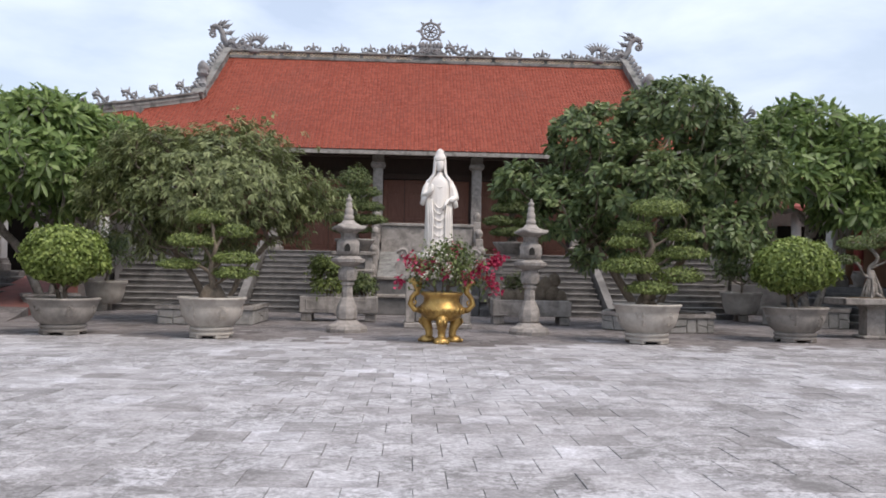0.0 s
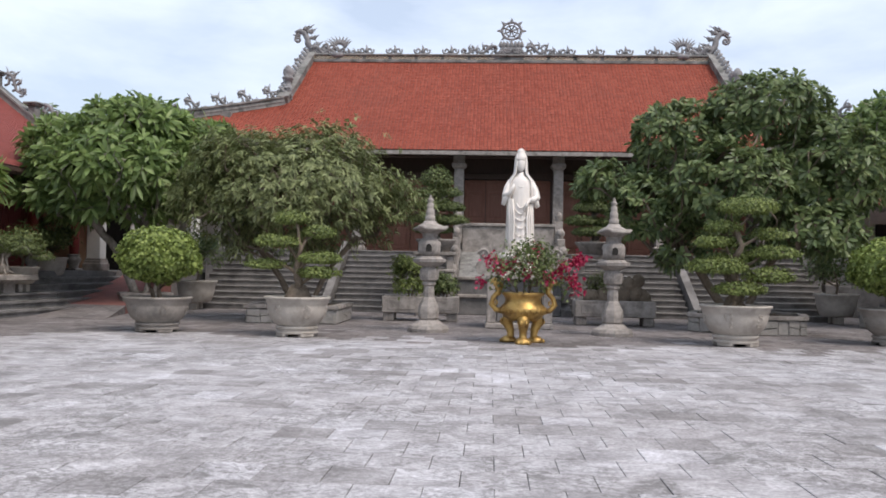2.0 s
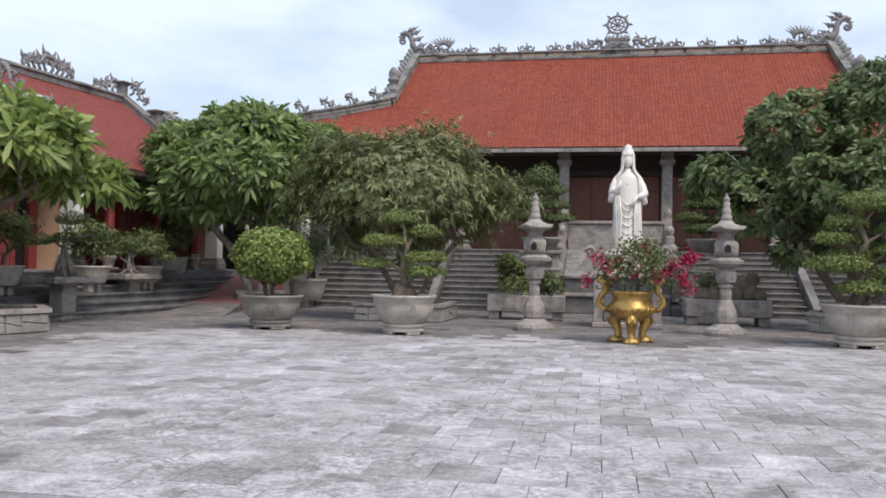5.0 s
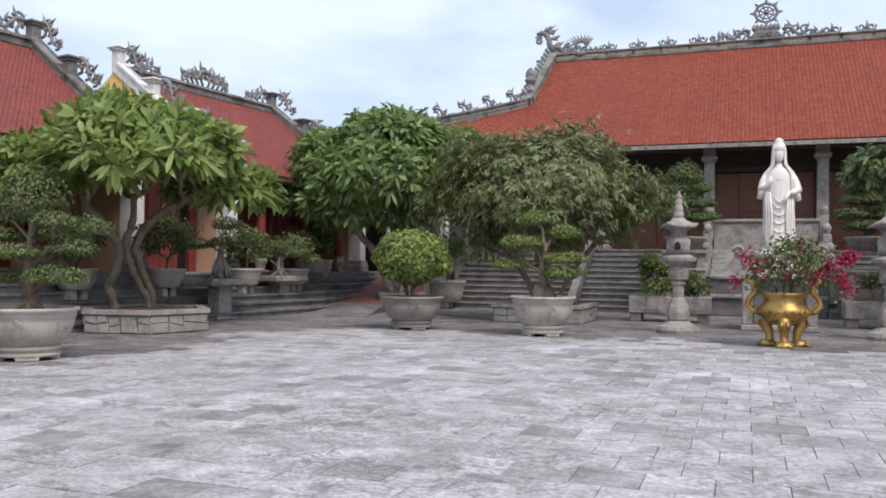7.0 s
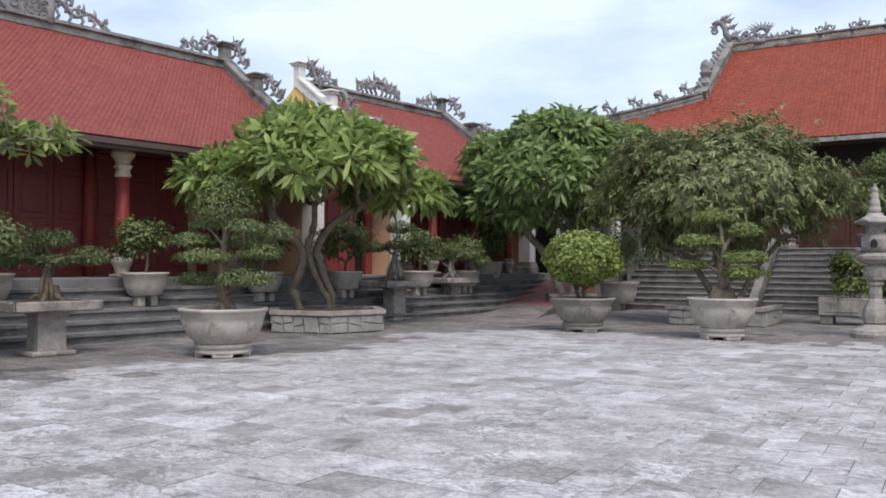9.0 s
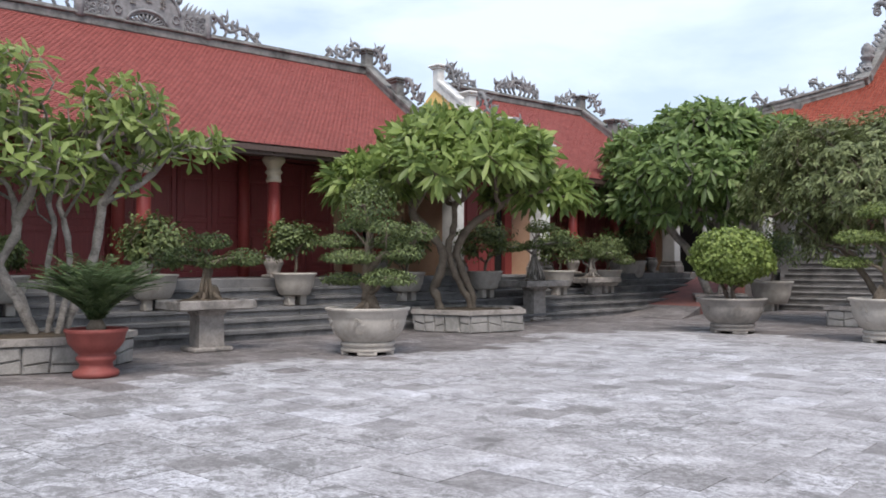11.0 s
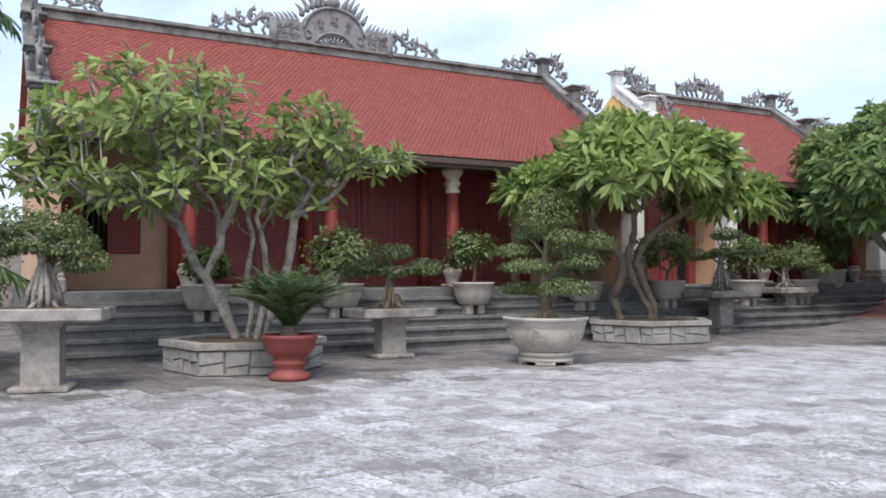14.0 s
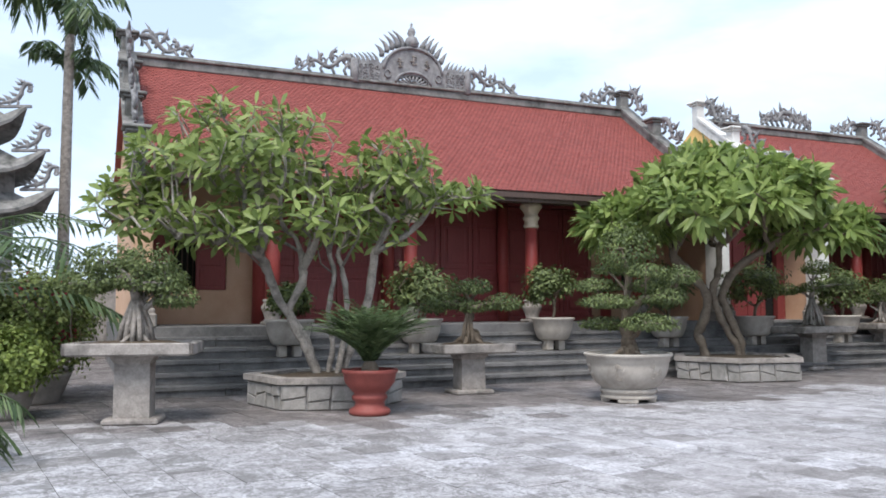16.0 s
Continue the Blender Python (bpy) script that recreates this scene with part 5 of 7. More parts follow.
stone_table(-11.4, 18.95, 1.4, 0.85, 0.95, SKEW + 90, "grey stone tray table with a bushy bonsai")
table_bonsai(pose(-11.4, 18.95, 0.95), [(-0.35, 0, 0.55, 0.45, 0.2), (0.35, 0.1, 0.6, 0.5, 0.24), (0.0, 0.1, 0.75, 0.4, 0.2), (0.75, 0.3, 0.42, 0.3, 0.16)], 54, LEAF_BONSAI, "bushy dark green bonsai", 4, 0.08)
stone_table(10.0, 17.6, 1.7, 0.9, 0.87, 0, "grey stone tray table with a twisted-root bonsai")
table_bonsai(pose(10.0, 17.6, 0.87), [(-0.3, 0, 1.15, 0.5, 0.2), (0.3, 0.1, 1.35, 0.45, 0.2), (-0.62, 0.0, 0.8, 0.36, 0.14), (0.62, 0, 0.9, 0.4, 0.18)], 55, LEAF_BONSAI, "bonsai with pale twisted roots", 14, 0.1)


def rubble_planter(x, y, sides, r, h, spin, label, squash=(1, 1), rot=0.0):
    """A low planter of rubble facing stones under a flat coping, filled with soil."""
    t = thing("planter", pose(x, y, 0, 0, 0, rot), label, "planter", "stone tree planters")
    part("body", Geo().lathe([(r - 0.02, 0), (r - 0.02, h - 0.08)], sides=sides, spin=spin, squash=squash), MORTAR, t)
    k = 1 / math.cos(math.pi / sides)
    g = Geo()
    rings = []
    for rr, zz in ((r + 0.06, h - 0.08), (r + 0.06, h), (r - 0.13, h), (r - 0.13, h - 0.08)):
        rings += [(rr * k * math.cos(spin + i / sides * 2 * math.pi) * squash[0], rr * k * math.sin(spin + i / sides * 2 * math.pi) * squash[1], zz) for i in range(sides)]
    g.add(rings, [(q * sides + i, q * sides + (i + 1) % sides, (q + 1) % 4 * sides + (i + 1) % sides, (q + 1) % 4 * sides + i) for q in range(4) for i in range(sides)])
    part("coping", g, STONE, t)
    rng = np.random.default_rng(int(abs(x * 7 + y)))
    for i in range(sides):
        a0, a1 = spin + i / sides * 2 * math.pi, spin + (i + 1) / sides * 2 * math.pi
        p0 = np.array([r * k * math.cos(a0) * squash[0], r * k * math.sin(a0) * squash[1]])
        p1 = np.array([r * k * math.cos(a1) * squash[0], r * k * math.sin(a1) * squash[1]])
        ln = np.linalg.norm(p1 - p0)
        d = (p1 - p0) / ln
        out = np.array([d[1], -d[0]])
        top = h - 0.09
        s, lean0 = 0.0, 0.0
        while s < ln - 0.04:
            w = min(rng.uniform(0.2, 0.42), ln - s)
            if ln - s - w < 0.14:
                w = ln - s
            lean1 = rng.uniform(-0.06, 0.06) if s + w < ln - 0.01 else 0.0
            cut0, cut1 = top * rng.uniform(0.3, 0.7), top * rng.uniform(0.3, 0.7)
            whole = rng.random() < 0.3

            def edge(q, z):
                return (s + lean0 * (z / top - 0.5) + 0.007, z) if q == 0 else (s + w + lean1 * (z / top - 0.5) - 0.007, z)

            cells = [(0.012, 0.012, top - 0.006, top - 0.006)] if whole else [(0.012, 0.012, cut0 - 0.006, cut1 - 0.006), (cut0 + 0.006, cut1 + 0.006, top - 0.006, top - 0.006)]
            for za, zb, zc, zd in cells:
                pts = [edge(0, za), edge(1, zb), edge(1, zd), edge(0, zc)]
                mid = [((pts[e][0] + pts[(e + 1) % 4][0]) / 2 + rng.uniform(-0.012, 0.012), (pts[e][1] + pts[(e + 1) % 4][1]) / 2) for e in range(4)]
                pts = [q for pair in zip(pts, mid) for q in pair]
                pr = rng.uniform(0.012, 0.04)
                m = len(pts)
                ctr = np.mean(np.array(pts), 0)
                inner = [tuple(ctr + (np.array(q) - ctr) * 0.86) for q in pts]
                v = [(*(p0 + d * a + out * pr), c2) for a, c2 in inner] + [(*(p0 + d * a + out * pr * 0.4), c2) for a, c2 in pts] + [(*(p0 + d * a - out * 0.02), c2) for a, c2 in pts]
                fs = [tuple(range(m))] + [(e + k2 * m, e + (k2 + 1) * m, (e + 1) % m + (k2 + 1) * m, (e + 1) % m + k2 * m) for k2 in (0, 1) for e in range(m)] + [tuple(range(2 * m, 3 * m))[::-1]]
                part("stone", Geo().add(v, fs), RUBBLE, t)
            s += w
            lean0 = lean1
    part("soil", Geo().lathe([(0.02, h - 0.0), (r * 0.6, h - 0.02), (r - 0.14, h - 0.05), (r - 0.14, h - 0.1)], sides=sides, spin=spin, squash=squash), SOIL, t)
    return t


def loc(w, u):
    p = MW @ Vector((w, u, 0))
    return p.x, p.y


P1, PC = loc(-11.45, 3.2), loc(-12.3, 11.4)
rubble_planter(*P1, 6, 0.92, 0.42, 0.0, "six-sided rubble stone planter with soil round a tree", rot=SKEW + 12)
rubble_planter(*PC, 6, 1.05, 0.42, 0.0, "six-sided rubble stone planter round a frangipani", rot=SKEW + 20)
rubble_planter(-4.4, 19.3, 4, 1.0, 0.42, math.pi / 4, "square rubble stone planter behind a bonsai bowl")
rubble_planter(5.85, 19.3, 6, 1.2, 0.42, 0.2, "rubble stone planter round a spreading tree")
rubble_planter(-9.1, 21.6, 6, 0.6, 0.5, 0.0, "stone planter round a large frangipani")
rubble_planter(10.5, 21.6, 6, 1.0, 0.5, 0.0, "stone planter round a flowering frangipani")


# ---- trees ----
def dome_tips(rng, n, c, r, low=-0.2, spread=0.45):
    out = []
    while len(out) < n:
        d = rng.normal(size=3)
        d /= np.linalg.norm(d)
        if d[2] < low:
            continue
        k = spread + (1 - spread) * rng.random() ** 0.5
        out.append(np.array(c) + d * np.array(r) * k)
    return out


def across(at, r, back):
    """A step sideways and back from a plant, as seen from the camera at the origin."""
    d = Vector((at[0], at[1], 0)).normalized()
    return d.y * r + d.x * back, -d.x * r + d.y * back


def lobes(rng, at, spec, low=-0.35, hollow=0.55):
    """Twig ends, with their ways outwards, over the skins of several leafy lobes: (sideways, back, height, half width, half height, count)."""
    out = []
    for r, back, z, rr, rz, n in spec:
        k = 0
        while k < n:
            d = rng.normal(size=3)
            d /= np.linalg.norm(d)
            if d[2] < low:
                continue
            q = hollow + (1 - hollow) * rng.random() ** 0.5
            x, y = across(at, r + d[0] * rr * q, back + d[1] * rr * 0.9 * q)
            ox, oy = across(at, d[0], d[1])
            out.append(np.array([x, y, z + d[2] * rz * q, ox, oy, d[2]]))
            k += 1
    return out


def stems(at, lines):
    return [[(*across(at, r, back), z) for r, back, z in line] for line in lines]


def frangipani(x, y, trunks, tips, seed, mat, label, leaf=0.3, per=13, tip_r=0.013, trunk_r=0.13, flowers=0, wiggle=0.07, upright=0.35, width=0.32, droop=0.5, bark=None, uneven=0.6):
    """Forked limbs that end in whorls of long blunt leaves."""
    t = thing("tree", pose(x, y, 0), label, "tree")
    rng = np.random.default_rng(seed)
    g = Geo()
    grow(g, trunks, tips, rng, tip_r, 0.42, wiggle, 8, 0.3, trunk_r)
    part("trunk", g, bark or BARK, t)
    c, d, u = [], [], []
    for tip in tips:
        p = tip[:3]
        ax = tip[3:] + np.array([0, 0, upright]) + rng.normal(0, 0.25, 3)
        ax /= np.linalg.norm(ax)
        e1 = np.cross(ax, (0.3, 0.9, 0.2))
        e1 /= np.linalg.norm(e1)
        e2 = np.cross(ax, e1)
        for q in range(max(3, int(per * rng.uniform(uneven, 1.25)))):
            a = q * 2.4 + rng.uniform(-0.3, 0.3)
            e = rng.uniform(-0.15, 0.85)
            w = (e1 * math.cos(a) + e2 * math.sin(a)) * math.cos(e) + ax * math.sin(e)
            c.append(p + w * 0.03 + ax * rng.uniform(-0.1, 0.04))
            d.append(w)
            u.append(ax)
    g = Geo()
    leaves(g, c, d, leaf, leaf * width, rng, 0.1, droop, u)
    part("crown", g, mat, t, fix=False)
    if flowers:
        g = Geo()
        for k in rng.choice(len(tips), flowers, replace=False):
            p = tips[k][:3] + tips[k][3:] * 0.12
            for b in range(3):
                o = p + rng.normal(0, 0.05, 3)
                w = [np.array([math.cos(a), math.sin(a), 0.5]) for a in np.arange(5) * 1.257]
                leaves(g, [o] * 5, w, 0.06, 0.04, rng, 0.1, 0.1)
        part("blossom", g, PETAL_WHITE, t, fix=False)
    return t


rng = np.random.default_rng(61)
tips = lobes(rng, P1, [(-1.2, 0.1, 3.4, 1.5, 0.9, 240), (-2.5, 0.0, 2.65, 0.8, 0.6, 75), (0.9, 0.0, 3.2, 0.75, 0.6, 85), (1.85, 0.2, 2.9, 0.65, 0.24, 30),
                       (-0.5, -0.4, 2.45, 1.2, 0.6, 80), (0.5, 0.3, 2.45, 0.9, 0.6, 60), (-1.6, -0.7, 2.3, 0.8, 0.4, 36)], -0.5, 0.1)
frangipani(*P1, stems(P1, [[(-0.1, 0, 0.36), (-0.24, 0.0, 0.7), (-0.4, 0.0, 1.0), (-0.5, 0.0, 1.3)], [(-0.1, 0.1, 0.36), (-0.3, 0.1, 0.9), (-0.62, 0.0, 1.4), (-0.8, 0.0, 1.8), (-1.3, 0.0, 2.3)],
                           [(0.02, 0.1, 0.36), (0.1, 0.1, 0.8), (0.04, 0.1, 1.3), (0.12, 0.15, 1.8)], [(0.14, -0.1, 0.36), (0.26, 0.05, 0.9), (0.3, 0.15, 1.4), (0.22, 0.15, 1.9)],
                           [(0.22, 0.1, 0.36), (0.42, 0.15, 0.9), (0.62, 0.2, 1.5), (0.7, 0.2, 2.1), (0.9, 0.2, 2.6)]]),
           tips, 62, LEAF_SPARSE, "sparse frangipani with pale bare limbs in a stone planter", 0.26, 9, 0.0085, 0.062, wiggle=0.09, upright=0.9, width=0.28, droop=0.2, uneven=0.25)
rng = np.random.default_rng(63)
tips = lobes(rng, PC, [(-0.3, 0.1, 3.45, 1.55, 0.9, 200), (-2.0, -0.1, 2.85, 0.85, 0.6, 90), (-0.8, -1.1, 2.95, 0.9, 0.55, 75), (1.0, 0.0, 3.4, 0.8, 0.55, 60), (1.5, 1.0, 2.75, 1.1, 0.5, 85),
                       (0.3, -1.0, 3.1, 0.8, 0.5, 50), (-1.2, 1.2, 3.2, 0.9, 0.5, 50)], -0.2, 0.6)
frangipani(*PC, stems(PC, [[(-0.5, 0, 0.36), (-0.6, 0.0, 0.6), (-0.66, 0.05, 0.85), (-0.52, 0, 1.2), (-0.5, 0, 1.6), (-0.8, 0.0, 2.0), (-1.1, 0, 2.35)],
                           [(0.05, 0.1, 0.36), (0.02, 0.1, 0.6), (-0.15, 0.1, 0.9), (-0.3, 0.05, 1.25), (-0.38, 0.05, 1.65), (-0.25, 0.1, 2.1), (-0.25, 0.1, 2.5)],
                           [(0.12, 0.2, 0.36), (0.1, 0.2, 0.7), (-0.02, 0.2, 0.95), (-0.12, 0.2, 1.25), (-0.2, 0.25, 1.6), (0.1, 0.3, 2.1), (0.7, 0.5, 2.5)]]),
           tips, 64, LEAF_FRANGI, "dense umbrella-shaped frangipani with twisted grey trunks", 0.41, 12, 0.008, 0.135, wiggle=0.08, droop=0.3, width=0.25, bark=BARK_BROWN)
FAR = (-9.1, 21.6)
rng = np.random.default_rng(65)
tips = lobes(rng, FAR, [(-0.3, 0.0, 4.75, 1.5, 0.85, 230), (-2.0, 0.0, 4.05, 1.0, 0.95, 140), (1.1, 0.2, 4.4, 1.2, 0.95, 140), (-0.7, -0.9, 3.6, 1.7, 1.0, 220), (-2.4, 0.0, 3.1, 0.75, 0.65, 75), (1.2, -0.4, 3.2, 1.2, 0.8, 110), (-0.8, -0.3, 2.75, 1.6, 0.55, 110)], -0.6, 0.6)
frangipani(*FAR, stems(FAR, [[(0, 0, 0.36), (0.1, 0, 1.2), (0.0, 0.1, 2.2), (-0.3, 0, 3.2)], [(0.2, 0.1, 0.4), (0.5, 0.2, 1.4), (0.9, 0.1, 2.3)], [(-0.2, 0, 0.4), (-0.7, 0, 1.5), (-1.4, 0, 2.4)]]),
           tips, 66, LEAF_FRANGI_DEEP, "large dense frangipani with a few white flowers", 0.39, 12, 0.008, 0.13, 12, droop=0.35, width=0.26)
FLOWERY = (10.5, 21.6)
rng = np.random.default_rng(67)
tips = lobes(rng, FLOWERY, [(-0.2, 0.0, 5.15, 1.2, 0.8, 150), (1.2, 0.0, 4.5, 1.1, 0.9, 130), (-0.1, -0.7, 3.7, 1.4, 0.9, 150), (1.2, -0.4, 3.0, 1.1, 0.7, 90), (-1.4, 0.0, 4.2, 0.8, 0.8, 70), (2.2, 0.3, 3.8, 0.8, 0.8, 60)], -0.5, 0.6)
frangipani(*FLOWERY, [[(0, 0, 0.36), (-0.1, 0, 1.2), (0.0, 0.1, 2.2), (0.1, 0, 3.2)], [(0.2, 0, 0.36), (0.6, 0, 1.3), (1.0, 0, 2.2)]],
           tips, 68, LEAF_FRANGI_DEEP, "large frangipani dotted with white flowers", 0.38, 12, 0.008, 0.13, 26, droop=0.35, width=0.26)


def leafy_tree(x, y, trunks, tips, seed, mat, label, leaf, per, spread, width=0.35, tip_r=0.006, trunk_r=0.12, droop=0.5, bark=None):
    t = thing("tree", pose(x, y, 0), label, "tree")
    rng = np.random.default_rng(seed)
    g = Geo()
    grow(g, trunks, tips, rng, tip_r, 0.42, 0.09, 7, 0.35, trunk_r)
    part("trunk", g, bark or BARK_BROWN, t)
    c, d, u = [], [], []
    heart = np.mean(np.array([p[:3] for p in tips]), 0) - np.array([0, 0, 0.8])
    for p in tips:
        for q in range(max(2, per // 9)):
            o = np.array(p[:3]) + rng.normal(0, spread, 3) * np.array([1, 1, 0.75])
            ax = o - heart
            ax = ax / np.linalg.norm(ax) + np.array([0, 0, 0.3]) + rng.normal(0, 0.35, 3)
            ax /= np.linalg.norm(ax)
            w = rng.normal(0, 1, (9, 3))
            w = w - (w @ ax)[:, None] * ax
            w /= np.linalg.norm(w, axis=1, keepdims=True)
            c += list(o + ax * rng.uniform(-0.06, 0.06, (9, 1)))
            d += list(w + ax * rng.uniform(0.0, 0.7, (9, 1)))
            u += [ax] * 9
    g = Geo()
    leaves(g, c, d, leaf, leaf * width, rng, 0.12, droop, u)
    part("crown", g, mat, t, fix=False)
    return t


FINE = (-4.4, 19.4)
rng = np.random.default_rng(71)
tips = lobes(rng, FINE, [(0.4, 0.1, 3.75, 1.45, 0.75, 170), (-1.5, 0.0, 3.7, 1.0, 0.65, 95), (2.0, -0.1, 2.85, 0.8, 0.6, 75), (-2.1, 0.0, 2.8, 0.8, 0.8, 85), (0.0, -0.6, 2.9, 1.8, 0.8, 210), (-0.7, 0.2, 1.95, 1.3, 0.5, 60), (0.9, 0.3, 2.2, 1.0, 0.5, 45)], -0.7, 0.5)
leafy_tree(*FINE, [[(0, 0, 0.36), (-0.1, 0, 1.0), (0.15, 0.1, 1.8)], [(-0.2, 0, 0.4), (-0.7, 0.1, 1.2), (-1.3, 0, 2.0)], [(0.2, 0, 0.4), (0.6, 0.1, 1.2), (1.2, 0, 1.9)]], tips, 72, LEAF_FINE, "wide tree with fine grey-green leaves", 0.17, 45, 0.2, 0.24, droop=0.8)
BROAD = (5.65, 19.5)
rng = np.random.default_rng(73)
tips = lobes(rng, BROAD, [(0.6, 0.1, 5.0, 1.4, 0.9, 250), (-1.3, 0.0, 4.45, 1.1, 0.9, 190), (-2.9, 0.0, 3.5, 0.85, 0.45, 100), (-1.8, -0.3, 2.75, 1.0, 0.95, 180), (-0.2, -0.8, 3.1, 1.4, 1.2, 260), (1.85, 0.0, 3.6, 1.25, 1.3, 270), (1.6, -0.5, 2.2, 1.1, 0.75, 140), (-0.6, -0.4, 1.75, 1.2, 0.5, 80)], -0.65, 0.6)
frangipani(*BROAD, [[(0, 0, 0.36), (-0.1, 0, 1.0), (-0.2, 0.1, 2.2), (0.2, 0, 3.4)], [(0.2, 0, 0.4), (0.7, 0.1, 1.4), (1.3, 0, 2.4)], [(-0.2, 0, 0.4), (-0.8, 0, 1.3), (-1.5, 0, 2.3)]],
           tips, 74, LEAF_DARK, "broad dark green spreading tree", 0.22, 17, 0.006, 0.12, width=0.34, droop=0.4, bark=BARK_BROWN)
rng = np.random.default_rng(75)
tips = dome_tips(rng, 90, (0, 0, 5.95), (1.3, 1.2, 1.0), -0.9, 0.4)
leafy_tree(-16.6, 29.3, [[(0, 0, 0), (0.1, 0, 2.5), (0, 0, 4.2)]], tips, 76, LEAF_DARK, "small dark tree behind the side hall", 0.22, 36, 0.2)


# ---- the court's centre ----
def lantern(x, y):
    t = thing("stone_lantern", pose(x, y, 0), "tall carved grey stone lantern with a tiered spire", "lantern", "pair of stone lanterns")
    part("base", Geo().lathe([(0.38, 0), (0.39, 0.07), (0.36, 0.13), (0.27, 0.17), (0.2, 0.24)], sides=8), STONE, t)
    part("shaft", Geo().lathe([(0.15, 0.23), (0.19, 0.28), (0.2, 0.4), (0.185, 0.52), (0.14, 0.62), (0.12, 0.68), (0.1, 0.7), (0.105, 0.8), (0.095, 0.93), (0.13, 0.96), (0.13, 1.0), (0.11, 1.02), (0.17, 1.06), (0.185, 1.16), (0.175, 1.26), (0.13, 1.32)], sides=8), STONE, t)
    g = Geo()
    for k in range(8):
        a = k * math.pi / 4
        g.tube([(0.196 * math.cos(a) + 0.03 * math.cos(b) * -math.sin(a), 0.196 * math.sin(a) + 0.03 * math.cos(b) * math.cos(a), 0.4 + 0.07 * math.sin(b)) for b in np.linspace(0, 2 * math.pi, 11)], 0.012, 4)
        g.tube([(0.18 * math.cos(a) + 0.045 * math.cos(b) * -math.sin(a), 0.18 * math.sin(a) + 0.045 * math.cos(b) * math.cos(a), 1.16 + 0.06 * math.sin(b)) for b in np.linspace(0, 2 * math.pi, 11)], 0.012, 4)
    part("relief", g, STONE, t)
    part("platform", Geo().lathe([(0.13, 1.32), (0.2, 1.36), (0.29, 1.42), (0.3, 1.48), (0.24, 1.5), (0.2, 1.54)], sides=6), STONE, t)
    ch = part("fire_box", Geo().lathe([(0.17, 1.54), (0.22, 1.57), (0.235, 1.66), (0.235, 1.78), (0.21, 1.85), (0.13, 1.88)], 24), STONE, t)
    arch = [(-0.055, 0), (0.055, 0), (0.06, 0.08), (0.045, 0.13), (0.0, 0.165), (-0.045, 0.13), (-0.06, 0.08)]
    for k in range(4):
        a = k * 90
        # no hole in the box: black plates paint the shade of its arches
        part("opening", Geo().slab(arch, 0.05, pose(0, 0, 1.63, 0, 0, a) @ pose(0, -0.216, 0)), DARK, ch, "black arched plate that stands for the shaded opening")
    part("neck", Geo().lathe([(0.15, 1.87), (0.13, 1.92), (0.14, 2.0), (0.2, 2.04)], sides=6), STONE, t)
    g = Geo()
    n = 36
    vs = []
    for r, h, up in ((0.18, 2.03, 0), (0.33, 2.07, 0.05), (0.345, 2.1, 0.06), (0.25, 2.16, 0.01), (0.15, 2.21, 0), (0.12, 2.26, 0)):
        for j in range(n):
            a = j / n * 2 * math.pi
            c = max(0, math.cos(3 * a)) ** 3
            vs.append((r * (1 + 0.1 * c * (r > 0.3)) * math.cos(a), r * (1 + 0.1 * c * (r > 0.3)) * math.sin(a), h + up * c))
    fs = [(i * n + j, i * n + (j + 1) % n, (i + 1) * n + (j + 1) % n, (i + 1) * n + j) for i in range(5) for j in range(n)]
    g.add(vs, fs + [tuple(range(n))[::-1], tuple(5 * n + j for j in range(n))], True)
    part("roof", g, STONE, t, "flared roof with upturned corners")
    part("spire", Geo().lathe([(0.105, 2.25), (0.1, 2.36), (0.08, 2.37), (0.09, 2.4), (0.08, 2.5), (0.062, 2.51), (0.07, 2.54), (0.062, 2.62), (0.035, 2.64), (0.07, 2.68), (0.055, 2.71), (0.025, 2.74), (0.03, 2.77), (0.0, 2.81)], 14), STONE, t)


lantern(-1.24, 17.0)
lantern(2.5, 17.1)

# gilded three-legged urn with a flowering bougainvillea
UX, UY = 0.6, 14.95
urn = thing("urn", pose(UX, UY, 0), "gilded bronze three-legged urn with curled handles", "urn")
part("bowl", Geo().lathe([(0.08, 0.38), (0.22, 0.39), (0.33, 0.45), (0.4, 0.54), (0.41, 0.6), (0.38, 0.66), (0.33, 0.7), (0.315, 0.76), (0.33, 0.82), (0.38, 0.86), (0.385, 0.89), (0.34, 0.9), (0.31, 0.86), (0.2, 0.82)], 36), GOLD, urn)
